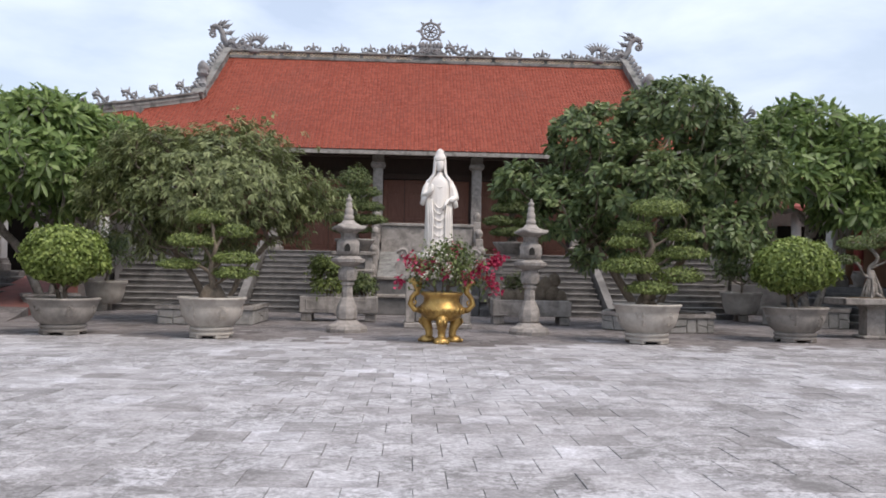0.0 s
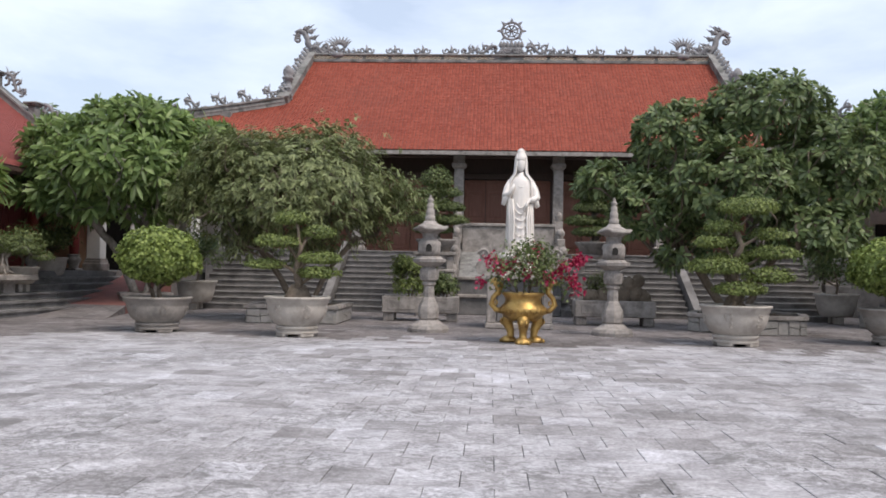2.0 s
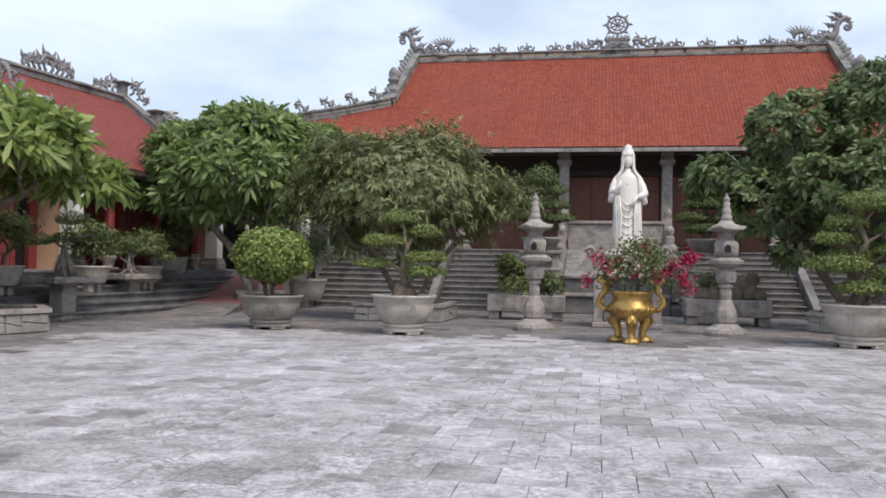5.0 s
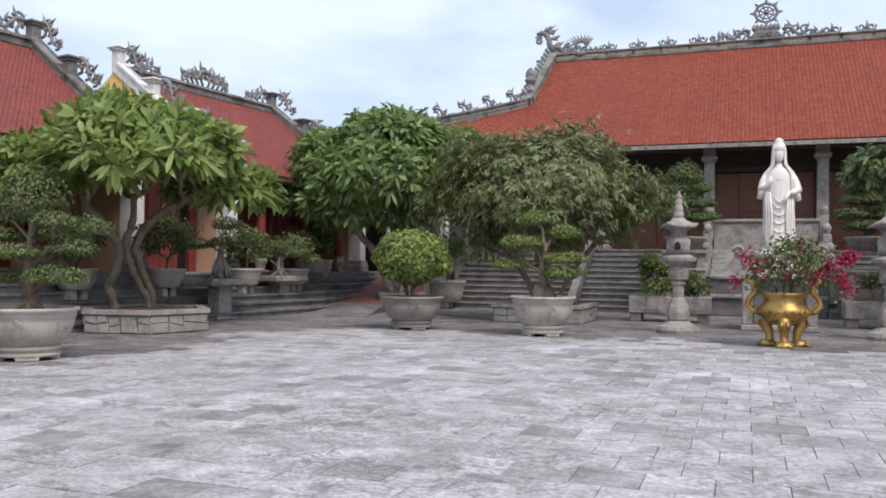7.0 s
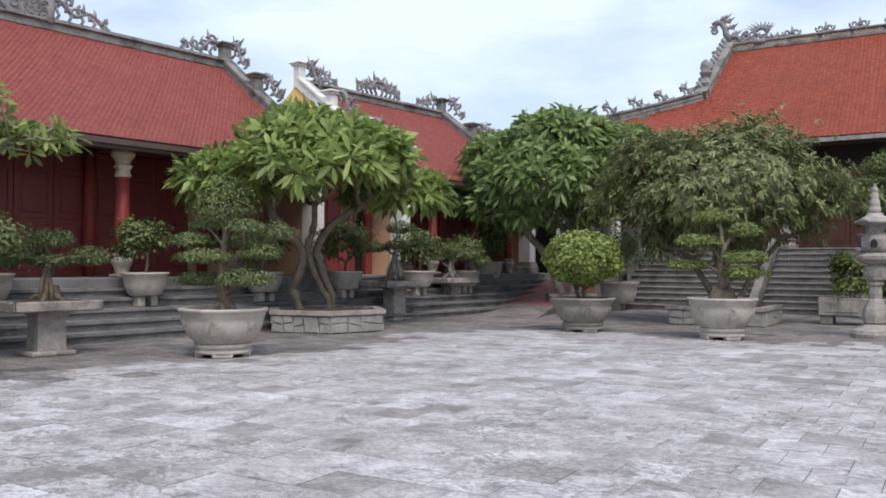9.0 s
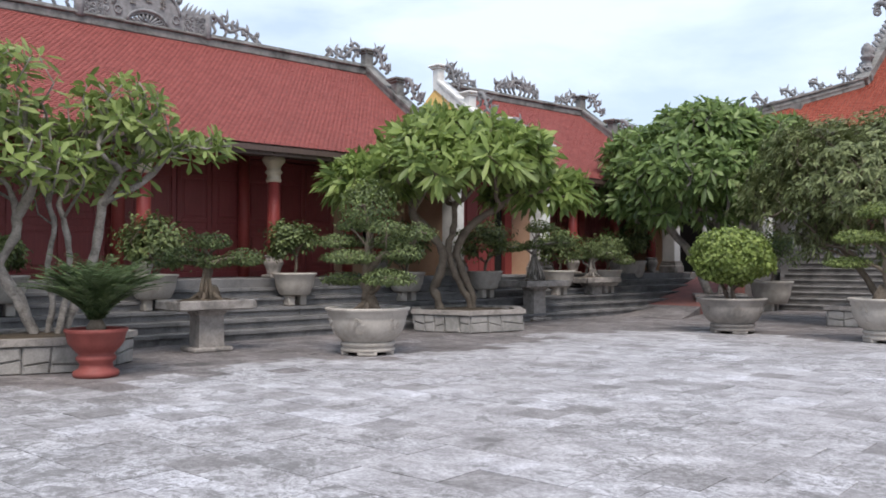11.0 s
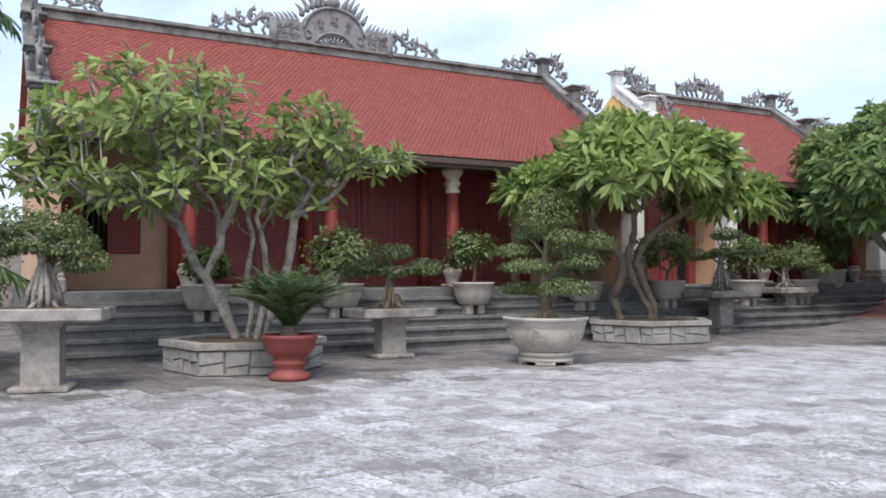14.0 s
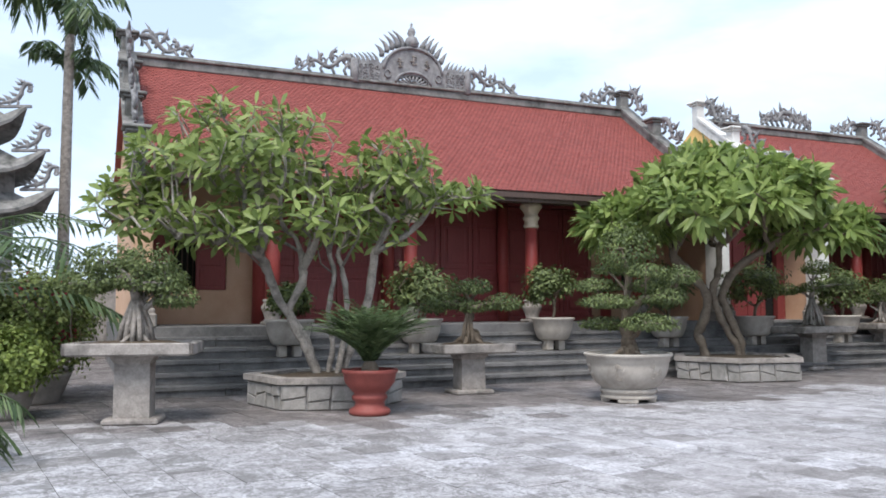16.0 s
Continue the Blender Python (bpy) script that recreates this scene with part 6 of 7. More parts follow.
for k in range(3):
    a = -math.pi / 2 + k * 2 * math.pi / 3
    c, s = math.cos(a), math.sin(a)
    g = Geo().tube([(0.2 * c, 0.2 * s, 0.5), (0.3 * c, 0.3 * s, 0.42), (0.31 * c, 0.31 * s, 0.34), (0.25 * c, 0.25 * s, 0.22), (0.24 * c, 0.24 * s, 0.12), (0.27 * c, 0.27 * s, 0.05)], [0.08, 0.11, 0.1, 0.07, 0.065, 0.085], 12)
    for q in (-1, 1):
        g.tube([(p[0] * c - p[1] * s, p[0] * s + p[1] * c, p[2]) for p in ((0.4, q * 0.045, 0.42), (0.42, q * 0.05, 0.36), (0.38, q * 0.04, 0.31))], [0.025, 0.03, 0.02], 6)
    leg = part("leg", g, GOLD, urn, "cabriole leg with a masked knee")
    g = Geo().lathe([(0.14, 0), (0.15, 0.03), (0.12, 0.08), (0.07, 0.11)], 14, (0.28 * c, 0.28 * s, 0))
    for q in (-0.35, 0, 0.35):
        g.lathe([(0.03, 0), (0.04, 0.03), (0.02, 0.06)], 8, (0.28 * c + 0.13 * math.cos(a + q * 2), 0.28 * s + 0.13 * math.sin(a + q * 2), 0))
    part("paw", g, GOLD, leg)
for s in (-1, 1):
    g = Geo().tube([(s * 0.36, 0, 0.56), (s * 0.48, 0, 0.58), (s * 0.57, 0, 0.68), (s * 0.53, 0, 0.8), (s * 0.44, 0, 0.9), (s * 0.46, 0, 1.02), (s * 0.53, 0, 1.1), (s * 0.6, 0, 1.07)], [0.05, 0.05, 0.045, 0.045, 0.05, 0.06, 0.07, 0.035], 10)
    for q in range(5):
        flame(g, s * (0.44 - 0.01 * q), 0.84 + 0.06 * q, 0.13, -s * 0.6, 0.024)
    g.tube([(s * q[0] + s * 0.5, 0, q[2] + 0.7) for q in spiral(0, 0, 0.06, 1.2, 0, 1)], [0.018] * 15, 5)
    part("handle", g, GOLD, urn, "dragon-headed handle")
g = Geo()
for k in range(24):
    a = k / 24 * 2 * math.pi
    g.tube([(0.405 * math.cos(a + q), 0.405 * math.sin(a + q), 0.58 + z) for q, z in ((-0.1, -0.06), (0.0, 0.04), (0.09, -0.03))], 0.018, 5)
part("relief_band", g, GOLD, urn)
part("soil", Geo().lathe([(0.02, 0.87), (0.3, 0.86), (0.31, 0.82)], 20), SOIL, urn)

fl = thing("flowering_shrub", pose(UX, UY, 0.86), "bougainvillea with magenta and white flowers in the urn", "shrub")
rng = np.random.default_rng(81)
tips = dome_tips(rng, 75, (0.12, 0, 0.38), (0.72, 0.6, 0.56), -0.4, 0.3)
g = Geo()
grow(g, [[(0, 0, 0), (0.02, 0, 0.2)], [(0.1, 0, 0), (0.16, 0.02, 0.22)], [(-0.1, 0, 0), (-0.13, 0.02, 0.2)]], tips, rng, 0.006, 0.42, 0.03, 6, 0.15, 0.03)
part("stem", g, BARK_BROWN, fl)
c = np.repeat(np.array(tips), 24, 0) + rng.normal(0, 0.1, (75 * 24, 3))
g = Geo()
leaves(g, c, rng.normal(0, 1, c.shape), 0.075, 0.045, rng)
part("foliage", g, LEAF_BONSAI, fl, fix=False)
g, gw = Geo(), Geo()
for k, p in enumerate([(-0.62, 0, 0.62), (-0.5, -0.1, 0.5), (-0.35, -0.2, 0.42), (0.72, -0.1, 0.5), (0.6, -0.15, 0.38), (0.85, -0.1, 0.28), (0.92, 0, 0.6), (1.02, 0.0, 0.64), (0.95, 0, 0.12), (0.05, -0.3, 0.4), (-0.15, -0.2, 0.55), (0.4, -0.3, 0.3), (-0.75, 0, 0.2), (0.2, 0, 0.8)]):
    n = 50 if k in (3, 4, 5, 6, 7) else 34
    q = np.array(p) + rng.normal(0, 0.06, (n, 3))
    leaves(g, q, rng.normal(0, 1, q.shape), 0.075, 0.06, rng)
for p in [(-0.1, -0.3, 0.5), (0.1, -0.35, 0.42), (-0.3, -0.3, 0.34), (0.0, -0.3, 0.62)]:
    q = np.array(p) + rng.normal(0, 0.05, (16, 3))
    leaves(gw, q, rng.normal(0, 1, q.shape), 0.06, 0.05, rng)
part("magenta_flowers", g, PETAL, fl, fix=False)
part("white_flowers", gw, PETAL_WHITE, fl, fix=False)

# altar stand with cloud-shaped arms, under the statue
ped = thing("pedestal", pose(0.66, 18.95, 0), "carved grey stone pedestal with a lotus top", "pedestal")
part("plinth", Geo().box(0, 0, 0, 1.5, 1.3, 0.12, 0.02), STONE, ped)
for sx in (-1, 1):
    for sy in (-1, 1):
        part("leg", Geo().box(sx * 0.62, sy * 0.5, 0.12, 0.2, 0.2, 0.95, 0.02), STONE, ped)
part("body", Geo().box(0, 0, 0.12, 1.0, 0.9, 0.95, 0.02), STEP, ped)
part("slab", Geo().box(0, 0, 1.07, 1.5, 1.25, 0.1, 0.02), STONE, ped)
part("lotus_base", Geo().lathe([(0.42, 1.17), (0.5, 1.24), (0.46, 1.34), (0.36, 1.4), (0.44, 1.46), (0.5, 1.58), (0.46, 1.66), (0.4, 1.68)], 28), MARBLE, ped, "pale lotus base")
for s in (-1, 1):
    g = Geo().slab([(0, 0), (0.3, 0), (0.36, 0.2), (0.26, 0.38), (0.3, 0.52), (0.2, 0.66), (0.04, 0.62), (-0.02, 0.4)], 0.12)
    g.tube(spiral(0.17, 0.46, 0.13, 1.2, 0, 1, -0.08), [0.03] * 15, 6)
    part("cloud_arm", g.moved(pose(s * 0.62, -0.45, 1.17) @ Matrix.Diagonal((s, 1, 1, 1))), STONE, ped)

# the statue: one plain robed shape under a long veil
def statue_shape():
    g = Geo()
    n = 64

    def fold(a, z):
        return 1 + (0.04 * math.sin(13 * a) + 0.025 * math.sin(21 * a + 1)) * max(0.0, min(1.0, (1.5 - z) * 1.2))

    prof = [(0.0, 0.36, 0.28), (0.05, 0.37, 0.29), (0.13, 0.33, 0.26), (0.4, 0.285, 0.23), (0.8, 0.265, 0.215), (1.2, 0.26, 0.2), (1.45, 0.265, 0.19), (1.6, 0.27, 0.18), (1.7, 0.25, 0.165), (1.78, 0.19, 0.14), (1.84, 0.1, 0.1), (1.92, 0.075, 0.08)]
    vs = [(rx * fold(j / n * 2 * math.pi, z) * math.cos(j / n * 2 * math.pi), ry * fold(j / n * 2 * math.pi, z) * math.sin(j / n * 2 * math.pi), z) for z, rx, ry in prof for j in range(n)]
    fs = [(i * n + j, i * n + (j + 1) % n, (i + 1) * n + (j + 1) % n, (i + 1) * n + j) for i in range(len(prof) - 1) for j in range(n)]
    g.add(vs, fs + [tuple(range(n))[::-1], tuple((len(prof) - 1) * n + j for j in range(n))], True)
    # veil, open at the front
    veil = [(2.36, 0.1, 0.1, 0.9), (2.28, 0.14, 0.13, 0.75), (2.15, 0.155, 0.15, 0.72), (2.0, 0.16, 0.15, 0.72), (1.88, 0.175, 0.16, 0.7), (1.8, 0.24, 0.18, 0.75), (1.7, 0.3, 0.2, 0.85), (1.4, 0.325, 0.22, 0.95), (0.9, 0.315, 0.24, 0.9), (0.4, 0.33, 0.26, 0.85), (0.1, 0.37, 0.29, 0.8)]
    m = 41
    vs = []
    for z, rx, ry, gap in veil:
        for thickness in (0.0, 0.03):
            for j in range(m):
                a = -math.pi / 2 + gap + (2 * math.pi - 2 * gap) * j / (m - 1)
                k = 1 + 0.03 * math.sin(15 * a) * (z < 1.75)
                vs.append(((rx - thickness) * k * math.cos(a), (ry - thickness) * k * math.sin(a), z))
    fs = []
    for i in range(len(veil) - 1):
        o = i * 2 * m
        for j in range(m - 1):
            fs += [(o + j, o + j + 1, o + 2 * m + j + 1, o + 2 * m + j), (o + m + j + 1, o + m + j, o + 3 * m + j, o + 3 * m + j + 1)]
        fs += [(o, o + 2 * m, o + 3 * m, o + m), (o + m - 1, o + 2 * m - 1, o + 4 * m - 1, o + 3 * m - 1)]
    fs += [(j, j + m, j + m + 1, j + 1) for j in range(m - 1)] + [((len(veil) - 1) * 2 * m + j, (len(veil) - 1) * 2 * m + j + 1, (len(veil) - 1) * 2 * m + j + m + 1, (len(veil) - 1) * 2 * m + j + m) for j in range(m - 1)]
    g.add(vs, fs, True)
    # head, hair and crown
    g.lathe([(0.02, -0.15), (0.06, -0.125), (0.09, -0.05), (0.1, 0.03), (0.095, 0.1), (0.06, 0.16), (0.02, 0.18)], 22, (0, -0.055, 2.07), squash=(1, 0.95))
    g.lathe([(0.125, 2.18), (0.14, 2.21), (0.125, 2.28), (0.11, 2.33), (0.085, 2.38), (0.09, 2.42), (0.05, 2.46), (0.02, 2.48)], 20, (0, -0.01, 0))
    for k in range(5):
        g.lathe([(0.01, 0), (0.03, 0.03), (0.02, 0.07), (0.004, 0.1)], 8, (0.045 * (k - 2), -0.115 + 0.012 * abs(k - 2), 2.22 - 0.01 * abs(k - 2)))
    # arms in wide sleeves
    g.tube([(-0.22, 0.0, 1.72), (-0.31, -0.03, 1.52), (-0.35, -0.08, 1.36), (-0.26, -0.18, 1.4), (-0.19, -0.23, 1.5), (-0.17, -0.24, 1.62)], [0.075, 0.09, 0.095, 0.07, 0.045, 0.02], 14)
    g.tube([(0.22, 0.0, 1.72), (0.32, -0.03, 1.5), (0.37, -0.07, 1.32), (0.28, -0.18, 1.26), (0.19, -0.24, 1.24)], [0.075, 0.09, 0.095, 0.07, 0.04], 14)
    g.tube([(0.2, -0.25, 1.27), (0.14, -0.27, 1.14), (0.07, -0.27, 1.0)], [0.035, 0.04, 0.025], 10)
    for s, z in ((-1, 1.38), (1, 1.33)):
        g.tube([(s * 0.3, -0.1, z), (s * 0.36, -0.07, z - 0.12), (s * 0.4, -0.04, z - 0.22), (s * 0.44, -0.02, z - 0.2)], [0.07, 0.075, 0.06, 0.02], 10)
        for k in range(3):
            g.tube([(s * (0.27 - 0.04 * k), -0.13 - 0.03 * k, z - 0.1), (s * (0.25 - 0.05 * k), -0.17 - 0.03 * k, 0.8), (s * (0.24 - 0.04 * k), -0.18 - 0.03 * k, 0.3), (s * (0.3 - 0.05 * k), -0.2 - 0.03 * k, 0.03)], [0.02, 0.026, 0.026, 0.02], 7)
    # looped folds and a necklace
    for z, w in ((1.22, 0.12), (1.08, 0.15), (0.92, 0.17), (0.74, 0.17), (0.55, 0.16), (0.36, 0.15)):
        g.tube([(w * q, -0.235 + 0.07 * q * q - 0.02 * (1 - z), z - 0.16 * (1 - q * q)) for q in (-1, -0.6, -0.25, 0, 0.25, 0.6, 1)], [0.006, 0.014, 0.017, 0.018, 0.017, 0.014, 0.006], 6)
    g.tube([(0.11 * q, -0.185 + 0.05 * q * q, 1.66 - 0.12 * (1 - q * q)) for q in (-1, -0.5, 0, 0.5, 1)], 0.014, 6)
    for s in (-1, 1):
        g.lathe([(0.03, 0), (0.06, 0.02), (0.05, 0.06), (0.02, 0.08)], 10, (s * 0.1, -0.27, 0.0), squash=(1, 1.6))
    return g


statue = tagged(part("statue", statue_shape(), MARBLE), "tall white marble robed statue standing on a pedestal", "statue")
statue.matrix_basis = pose(0.66, 18.95, 1.66) @ Matrix.Diagonal((0.97, 0.97, 0.965, 1))


# stone troughs with planting, flanking the pedestal
def trough(x0, x1, y, h, label):
    w = x1 - x0
    t = thing("stone_trough", pose((x0 + x1) / 2, y, 0), label, "planter", "stone troughs")
    for s in (-1, 1):
        part("foot", Geo().box(s * (w / 2 - 0.16), 0, 0, 0.26, 0.6, 0.2, 0.02), STONE, t)
    g = Geo()
    for s in (-1, 1):
        g.box(0, s * 0.33, 0.2, w, 0.07, h - 0.2, 0.02).box(s * (w / 2 - 0.035), 0, 0.2, 0.07, 0.6, h - 0.2, 0.02)
    g.box(0, 0, 0.2, w - 0.1, 0.6, 0.06, 0.01)
    part("tray", g, STONE, t)
    for q in (-0.3, 0.3):
        part("raised_panel", Geo().box(q * w * 0.8, -0.37, 0.28, w * 0.36, 0.02, h - 0.36, 0.008), STONE, t)
    part("soil", Geo().box(0, 0, 0.26, w - 0.16, 0.58, h - 0.32, 0.02), SOIL, t)
    return t


def shrub(x, y, z, rx, rz, seed, mat, label, leaf=0.08, n=2600, tips_n=26, cat="shrub", group=""):
    """A loose leafy bush on several stems."""
    t = thing("shrub", pose(x, y, z), label, cat, group)
    rng = np.random.default_rng(seed)
    tips = dome_tips(rng, tips_n, (0, 0, rz * 0.95), (rx, rx * 0.9, rz * 0.9), -0.6, 0.35)
    g = Geo()
    grow(g, [[(0, 0, -0.05), (0.02, 0, rz * 0.35)], [(0.06, 0.02, -0.05), (0.12, 0, rz * 0.4)]], tips, rng, 0.006, 0.5, 0.03, 6, 0.18, 0.05)
    part("stem", g, BARK_BROWN, t)
    per = n // tips_n
    c = np.repeat(np.array(tips), per, 0) + rng.normal(0, rx * 0.2, (tips_n * per, 3)) * np.array([1, 1, 0.8])
    c[:, 2] = np.maximum(c[:, 2], 0.03)
    g = Geo()
    o = c - np.array([0, 0, rz * 0.6])
    o /= np.linalg.norm(o, axis=1, keepdims=True)
    leaves(g, c, spread_leaves(rng, o), leaf, leaf * 0.5, rng, ups=o)
    part("foliage", g, mat, t, fix=False)
    return t


trough(-2.61, -0.75, 20.5, 0.6, "grey stone trough on feet with a green bush")
shrub(-2.0, 20.5, 0.55, 0.5, 0.55, 91, LEAF_BONSAI_LIGHT, "dense green bush in a stone trough", 0.09)
shrub(-1.15, 20.5, 0.55, 0.35, 0.3, 92, LEAF_BONSAI, "low dark bush in a stone trough", 0.08, 1500)
trough(2.05, 3.98, 20.5, 0.6, "grey stone trough on feet with a small rockery")
rng = np.random.default_rng(95)
rk = thing("rockery", pose(3.1, 20.5, 0.53), "small rockery of pitted brown stones", "rocks")
for k, (x, z, r) in enumerate([(-0.6, 0.1, 0.22), (-0.3, 0.12, 0.25), (0.1, 0.15, 0.26), (0.42, 0.2, 0.24), (0.3, 0.42, 0.2), (0.5, 0.55, 0.16), (0.62, 0.12, 0.2)]):
    d = np.array([(r * (1 + 0.35 * noise.noise(Vector((math.cos(a) * 2 + k * 5, math.sin(a) * 2, b * 2)))) * math.cos(a) * math.cos(b) + x, 0.8 * r * math.sin(a) * math.cos(b), r * (1 + 0.3 * noise.noise(Vector((k * 3.0, a, b)))) * math.sin(b) * 1.1 + z)
                  for b in np.linspace(-1.5, 1.5, 9) for a in np.linspace(0, 2 * math.pi, 14, endpoint=False)])
    fs = [(i * 14 + j, i * 14 + (j + 1) % 14, (i + 1) * 14 + (j + 1) % 14, (i + 1) * 14 + j) for i in range(8) for j in range(14)]
    part("rock", Geo().add(d, fs, True), BARK_BROWN, rk)
shrub(2.75, 20.55, 0.55, 0.35, 0.4, 93, LEAF_FINE, "grey-green bush in the rockery trough", 0.07, 1400)


def tall_stand(x, y, h, label):
    t = thing("plant_stand", pose(x, y, 0), label, "stand", "tall plant stands")
    for sx in (-1, 1):
        part("leg", Geo().box(sx * 0.4, 0, 0, 0.2, 0.5, h - 0.1, 0.02), STONE, t)
    part("shelf", Geo().box(0, 0, h * 0.68, 1.1, 0.56, 0.08, 0.015), STONE, t)
    part("top", Geo().box(0, 0, h - 0.1, 1.2, 0.66, 0.1, 0.015), STONE, t)
    return t


for x, sd, lean in ((-1.5, 96, 0.0), (2.85, 97, 0.1)):
    tall_stand(x, 22.9, 1.75, "tall grey stone stand under a tiered bonsai")
    t = thing("bonsai_tree", pose(x, 22.9, 1.75), "tall dark tiered bonsai in a shallow stone dish", "bonsai", "tiered bonsai pair")
    rng = np.random.default_rng(sd)
    part("dish", Geo().lathe([(0.3, 0), (0.38, 0.03), (0.48, 0.22), (0.55, 0.3), (0.55, 0.34), (0.5, 0.34), (0.46, 0.26), (0.2, 0.24)], 28), STONE, t)
    part("soil", Geo().lathe([(0.02, 0.31), (0.46, 0.28), (0.46, 0.24)], 20), SOIL, t)
    spec = [(lean, 0, 1.95, 0.5, 0.42), (-0.16, 0, 1.6, 0.46, 0.18), (0.28, 0.05, 1.62, 0.42, 0.18), (-0.28 + lean, 0, 1.26, 0.48, 0.18), (0.34, 0, 1.22, 0.46, 0.18), (-0.34, 0, 0.9, 0.52, 0.18), (0.4, 0, 0.86, 0.5, 0.18), (-0.1, -0.1, 0.6, 0.58, 0.16), (0.0, 0.1, 1.42, 0.42, 0.2)]
    bonsai_wood(t, 0.3, spec, rng, 0.09, 0.05)
    pads(t, spec, LEAF_BONSAI, rng, 0.06)


def step_pot(x, y, z, r, h, seed, label, br, bh, rot=0.0, mat=None):
    """A bowl on two stone blocks with a leafy shrub."""
    t = thing("potted_shrub", pose(x, y, z, 0, 0, rot), label, "potted plant", "pots on the steps")
    for s in (-1, 1):
        part("block", Geo().box(0, s * r * 0.3, 0, 0.24, 0.14, 0.2, 0.015), POT, t)
    part("bowl", Geo().lathe([(r * 0.62, 0.2), (r * 0.72, 0.24), (r * 0.86, 0.2 + h * 0.45), (r * 0.92, 0.2 + h * 0.85), (r, 0.2 + h * 0.92), (r, 0.2 + h), (r - 0.05, 0.2 + h), (r - 0.07, 0.14 + h), (r * 0.4, 0.12 + h)], 30), POT, t)
    part("soil", Geo().lathe([(0.02, 0.18 + h), (r - 0.06, 0.16 + h), (r - 0.06, 0.12 + h)], 20), SOIL, t)
    rng = np.random.default_rng(seed)
    tips = dome_tips(rng, 26, (0, 0, h + 0.2 + bh * 0.62), (br, br, bh * 0.45), -0.7, 0.35)
    g = Geo()
    grow(g, [[(0, 0, h + 0.12), (0.03, 0.02, h + 0.4)]], tips, rng, 0.007, 0.5, 0.03, 6, 0.18, 0.05)
    part("stem", g, BARK_BROWN, t)
    c = np.repeat(np.array(tips), 75, 0) + rng.normal(0, br * 0.2, (26 * 75, 3)) * np.array([1, 1, 0.8])
    g = Geo()
    o = c - np.array([0, 0, h + 0.2 + bh * 0.4])
    o /= np.linalg.norm(o, axis=1, keepdims=True)
    leaves(g, c, spread_leaves(rng, o), 0.09, 0.048, rng, ups=o)
    part("foliage", g, mat or LEAF_BONSAI, t, fix=False)
    return t


STEP3 = W_FLOOR * 3 / W_NST
for k, (u, br, bh) in enumerate([(3.24, 0.3, 0.5), (5.6, 0.55, 0.85), (8.35, 0.42, 0.95), (11.07, 0.5, 0.9), (13.4, 0.55, 1.0), (15.98, 0.5, 0.9), (17.9, 0.5, 0.9)]):
    step_pot(*loc(-13.85, u), STEP3, 0.42, 0.42, 100 + k, "grey stone bowl with a leafy shrub on the steps", br, bh, SKEW)
step_pot(*loc(-14.7, 20.2), W_FLOOR * 4 / W_NST, 0.42, 0.5, 110, "dark grey bowl with a dark shrub on the steps", 0.5, 1.0, SKEW)
for x, y, sd in ((-8.3, 23.2, 111), (9.4, 23.2, 112)):
    step_pot(x, y, 0.0, 0.58, 0.62, sd, "large brown stone bowl with a dark bush beside the stairs", 0.75, 1.3, 0.0, LEAF_DARK)

# red pot with a cycad
t = thing("potted_cycad", pose(*loc(-9.95, 3.35), 0), "red terracotta pedestal pot with a dark green cycad", "potted plant")
part("pot", Geo().lathe([(0.24, 0), (0.26, 0.03), (0.25, 0.07), (0.19, 0.1), (0.18, 0.16), (0.22, 0.2), (0.22, 0.23), (0.19, 0.26), (0.24, 0.31), (0.31, 0.4), (0.33, 0.5), (0.35, 0.52), (0.35, 0.56), (0.31, 0.56), (0.29, 0.5), (0.1, 0.48)], 32), RED_POT, t)
part("soil", Geo().lathe([(0.02, 0.53), (0.29, 0.52), (0.29, 0.48)], 20), SOIL, t)
rng = np.random.default_rng(120)


def frond(geo, base, az, el, length, leaf, rng, arch=0.9, pairs=26, rib=0.008):
    """An arching rib with paired narrow leaflets."""
    pts, c, d = [], [], []
    for i in range(pairs + 1):
        s = i / pairs
        e = el - arch * s
        p = pts[-1] + np.array([math.cos(az) * math.cos(e), math.sin(az) * math.cos(e), math.sin(e)]) * length / pairs if pts else np.array(base, float)
        pts.append(p)
        if i > 2:
            side = np.array([-math.sin(az), math.cos(az), 0.0])
            f = np.array([math.cos(az) * math.cos(e), math.sin(az) * math.cos(e), math.sin(e)])
            for sg in (-1, 1):
                c.append(p)
                d.append(side * sg + f * 0.8 + np.array([0, 0, 0.12]))
    geo.tube([tuple(p) for p in pts[::3]], [rib * (1.2 - 0.9 * k / len(pts[::3])) for k in range(len(pts[::3]))], 5)
    k = np.array([1 - abs(i / len(c) - 0.45) for i in range(len(c))])
    leaves(geo, c, d, leaf, leaf * 0.12, rng, 0.05, 0.35)


g = Geo()
for k in range(110):
    frond(g, (0, 0, 0.58), k * 2.4, rng.uniform(1.05, 1.57), rng.uniform(0.8, 1.0), 0.12, rng, 1.0, 44, 0.007)
part("crown", g, LEAF_CYCAD, t, fix=False)
part("stem", Geo().lathe([(0.1, 0.5), (0.11, 0.58), (0.06, 0.66)], 12), BARK_BROWN, t)


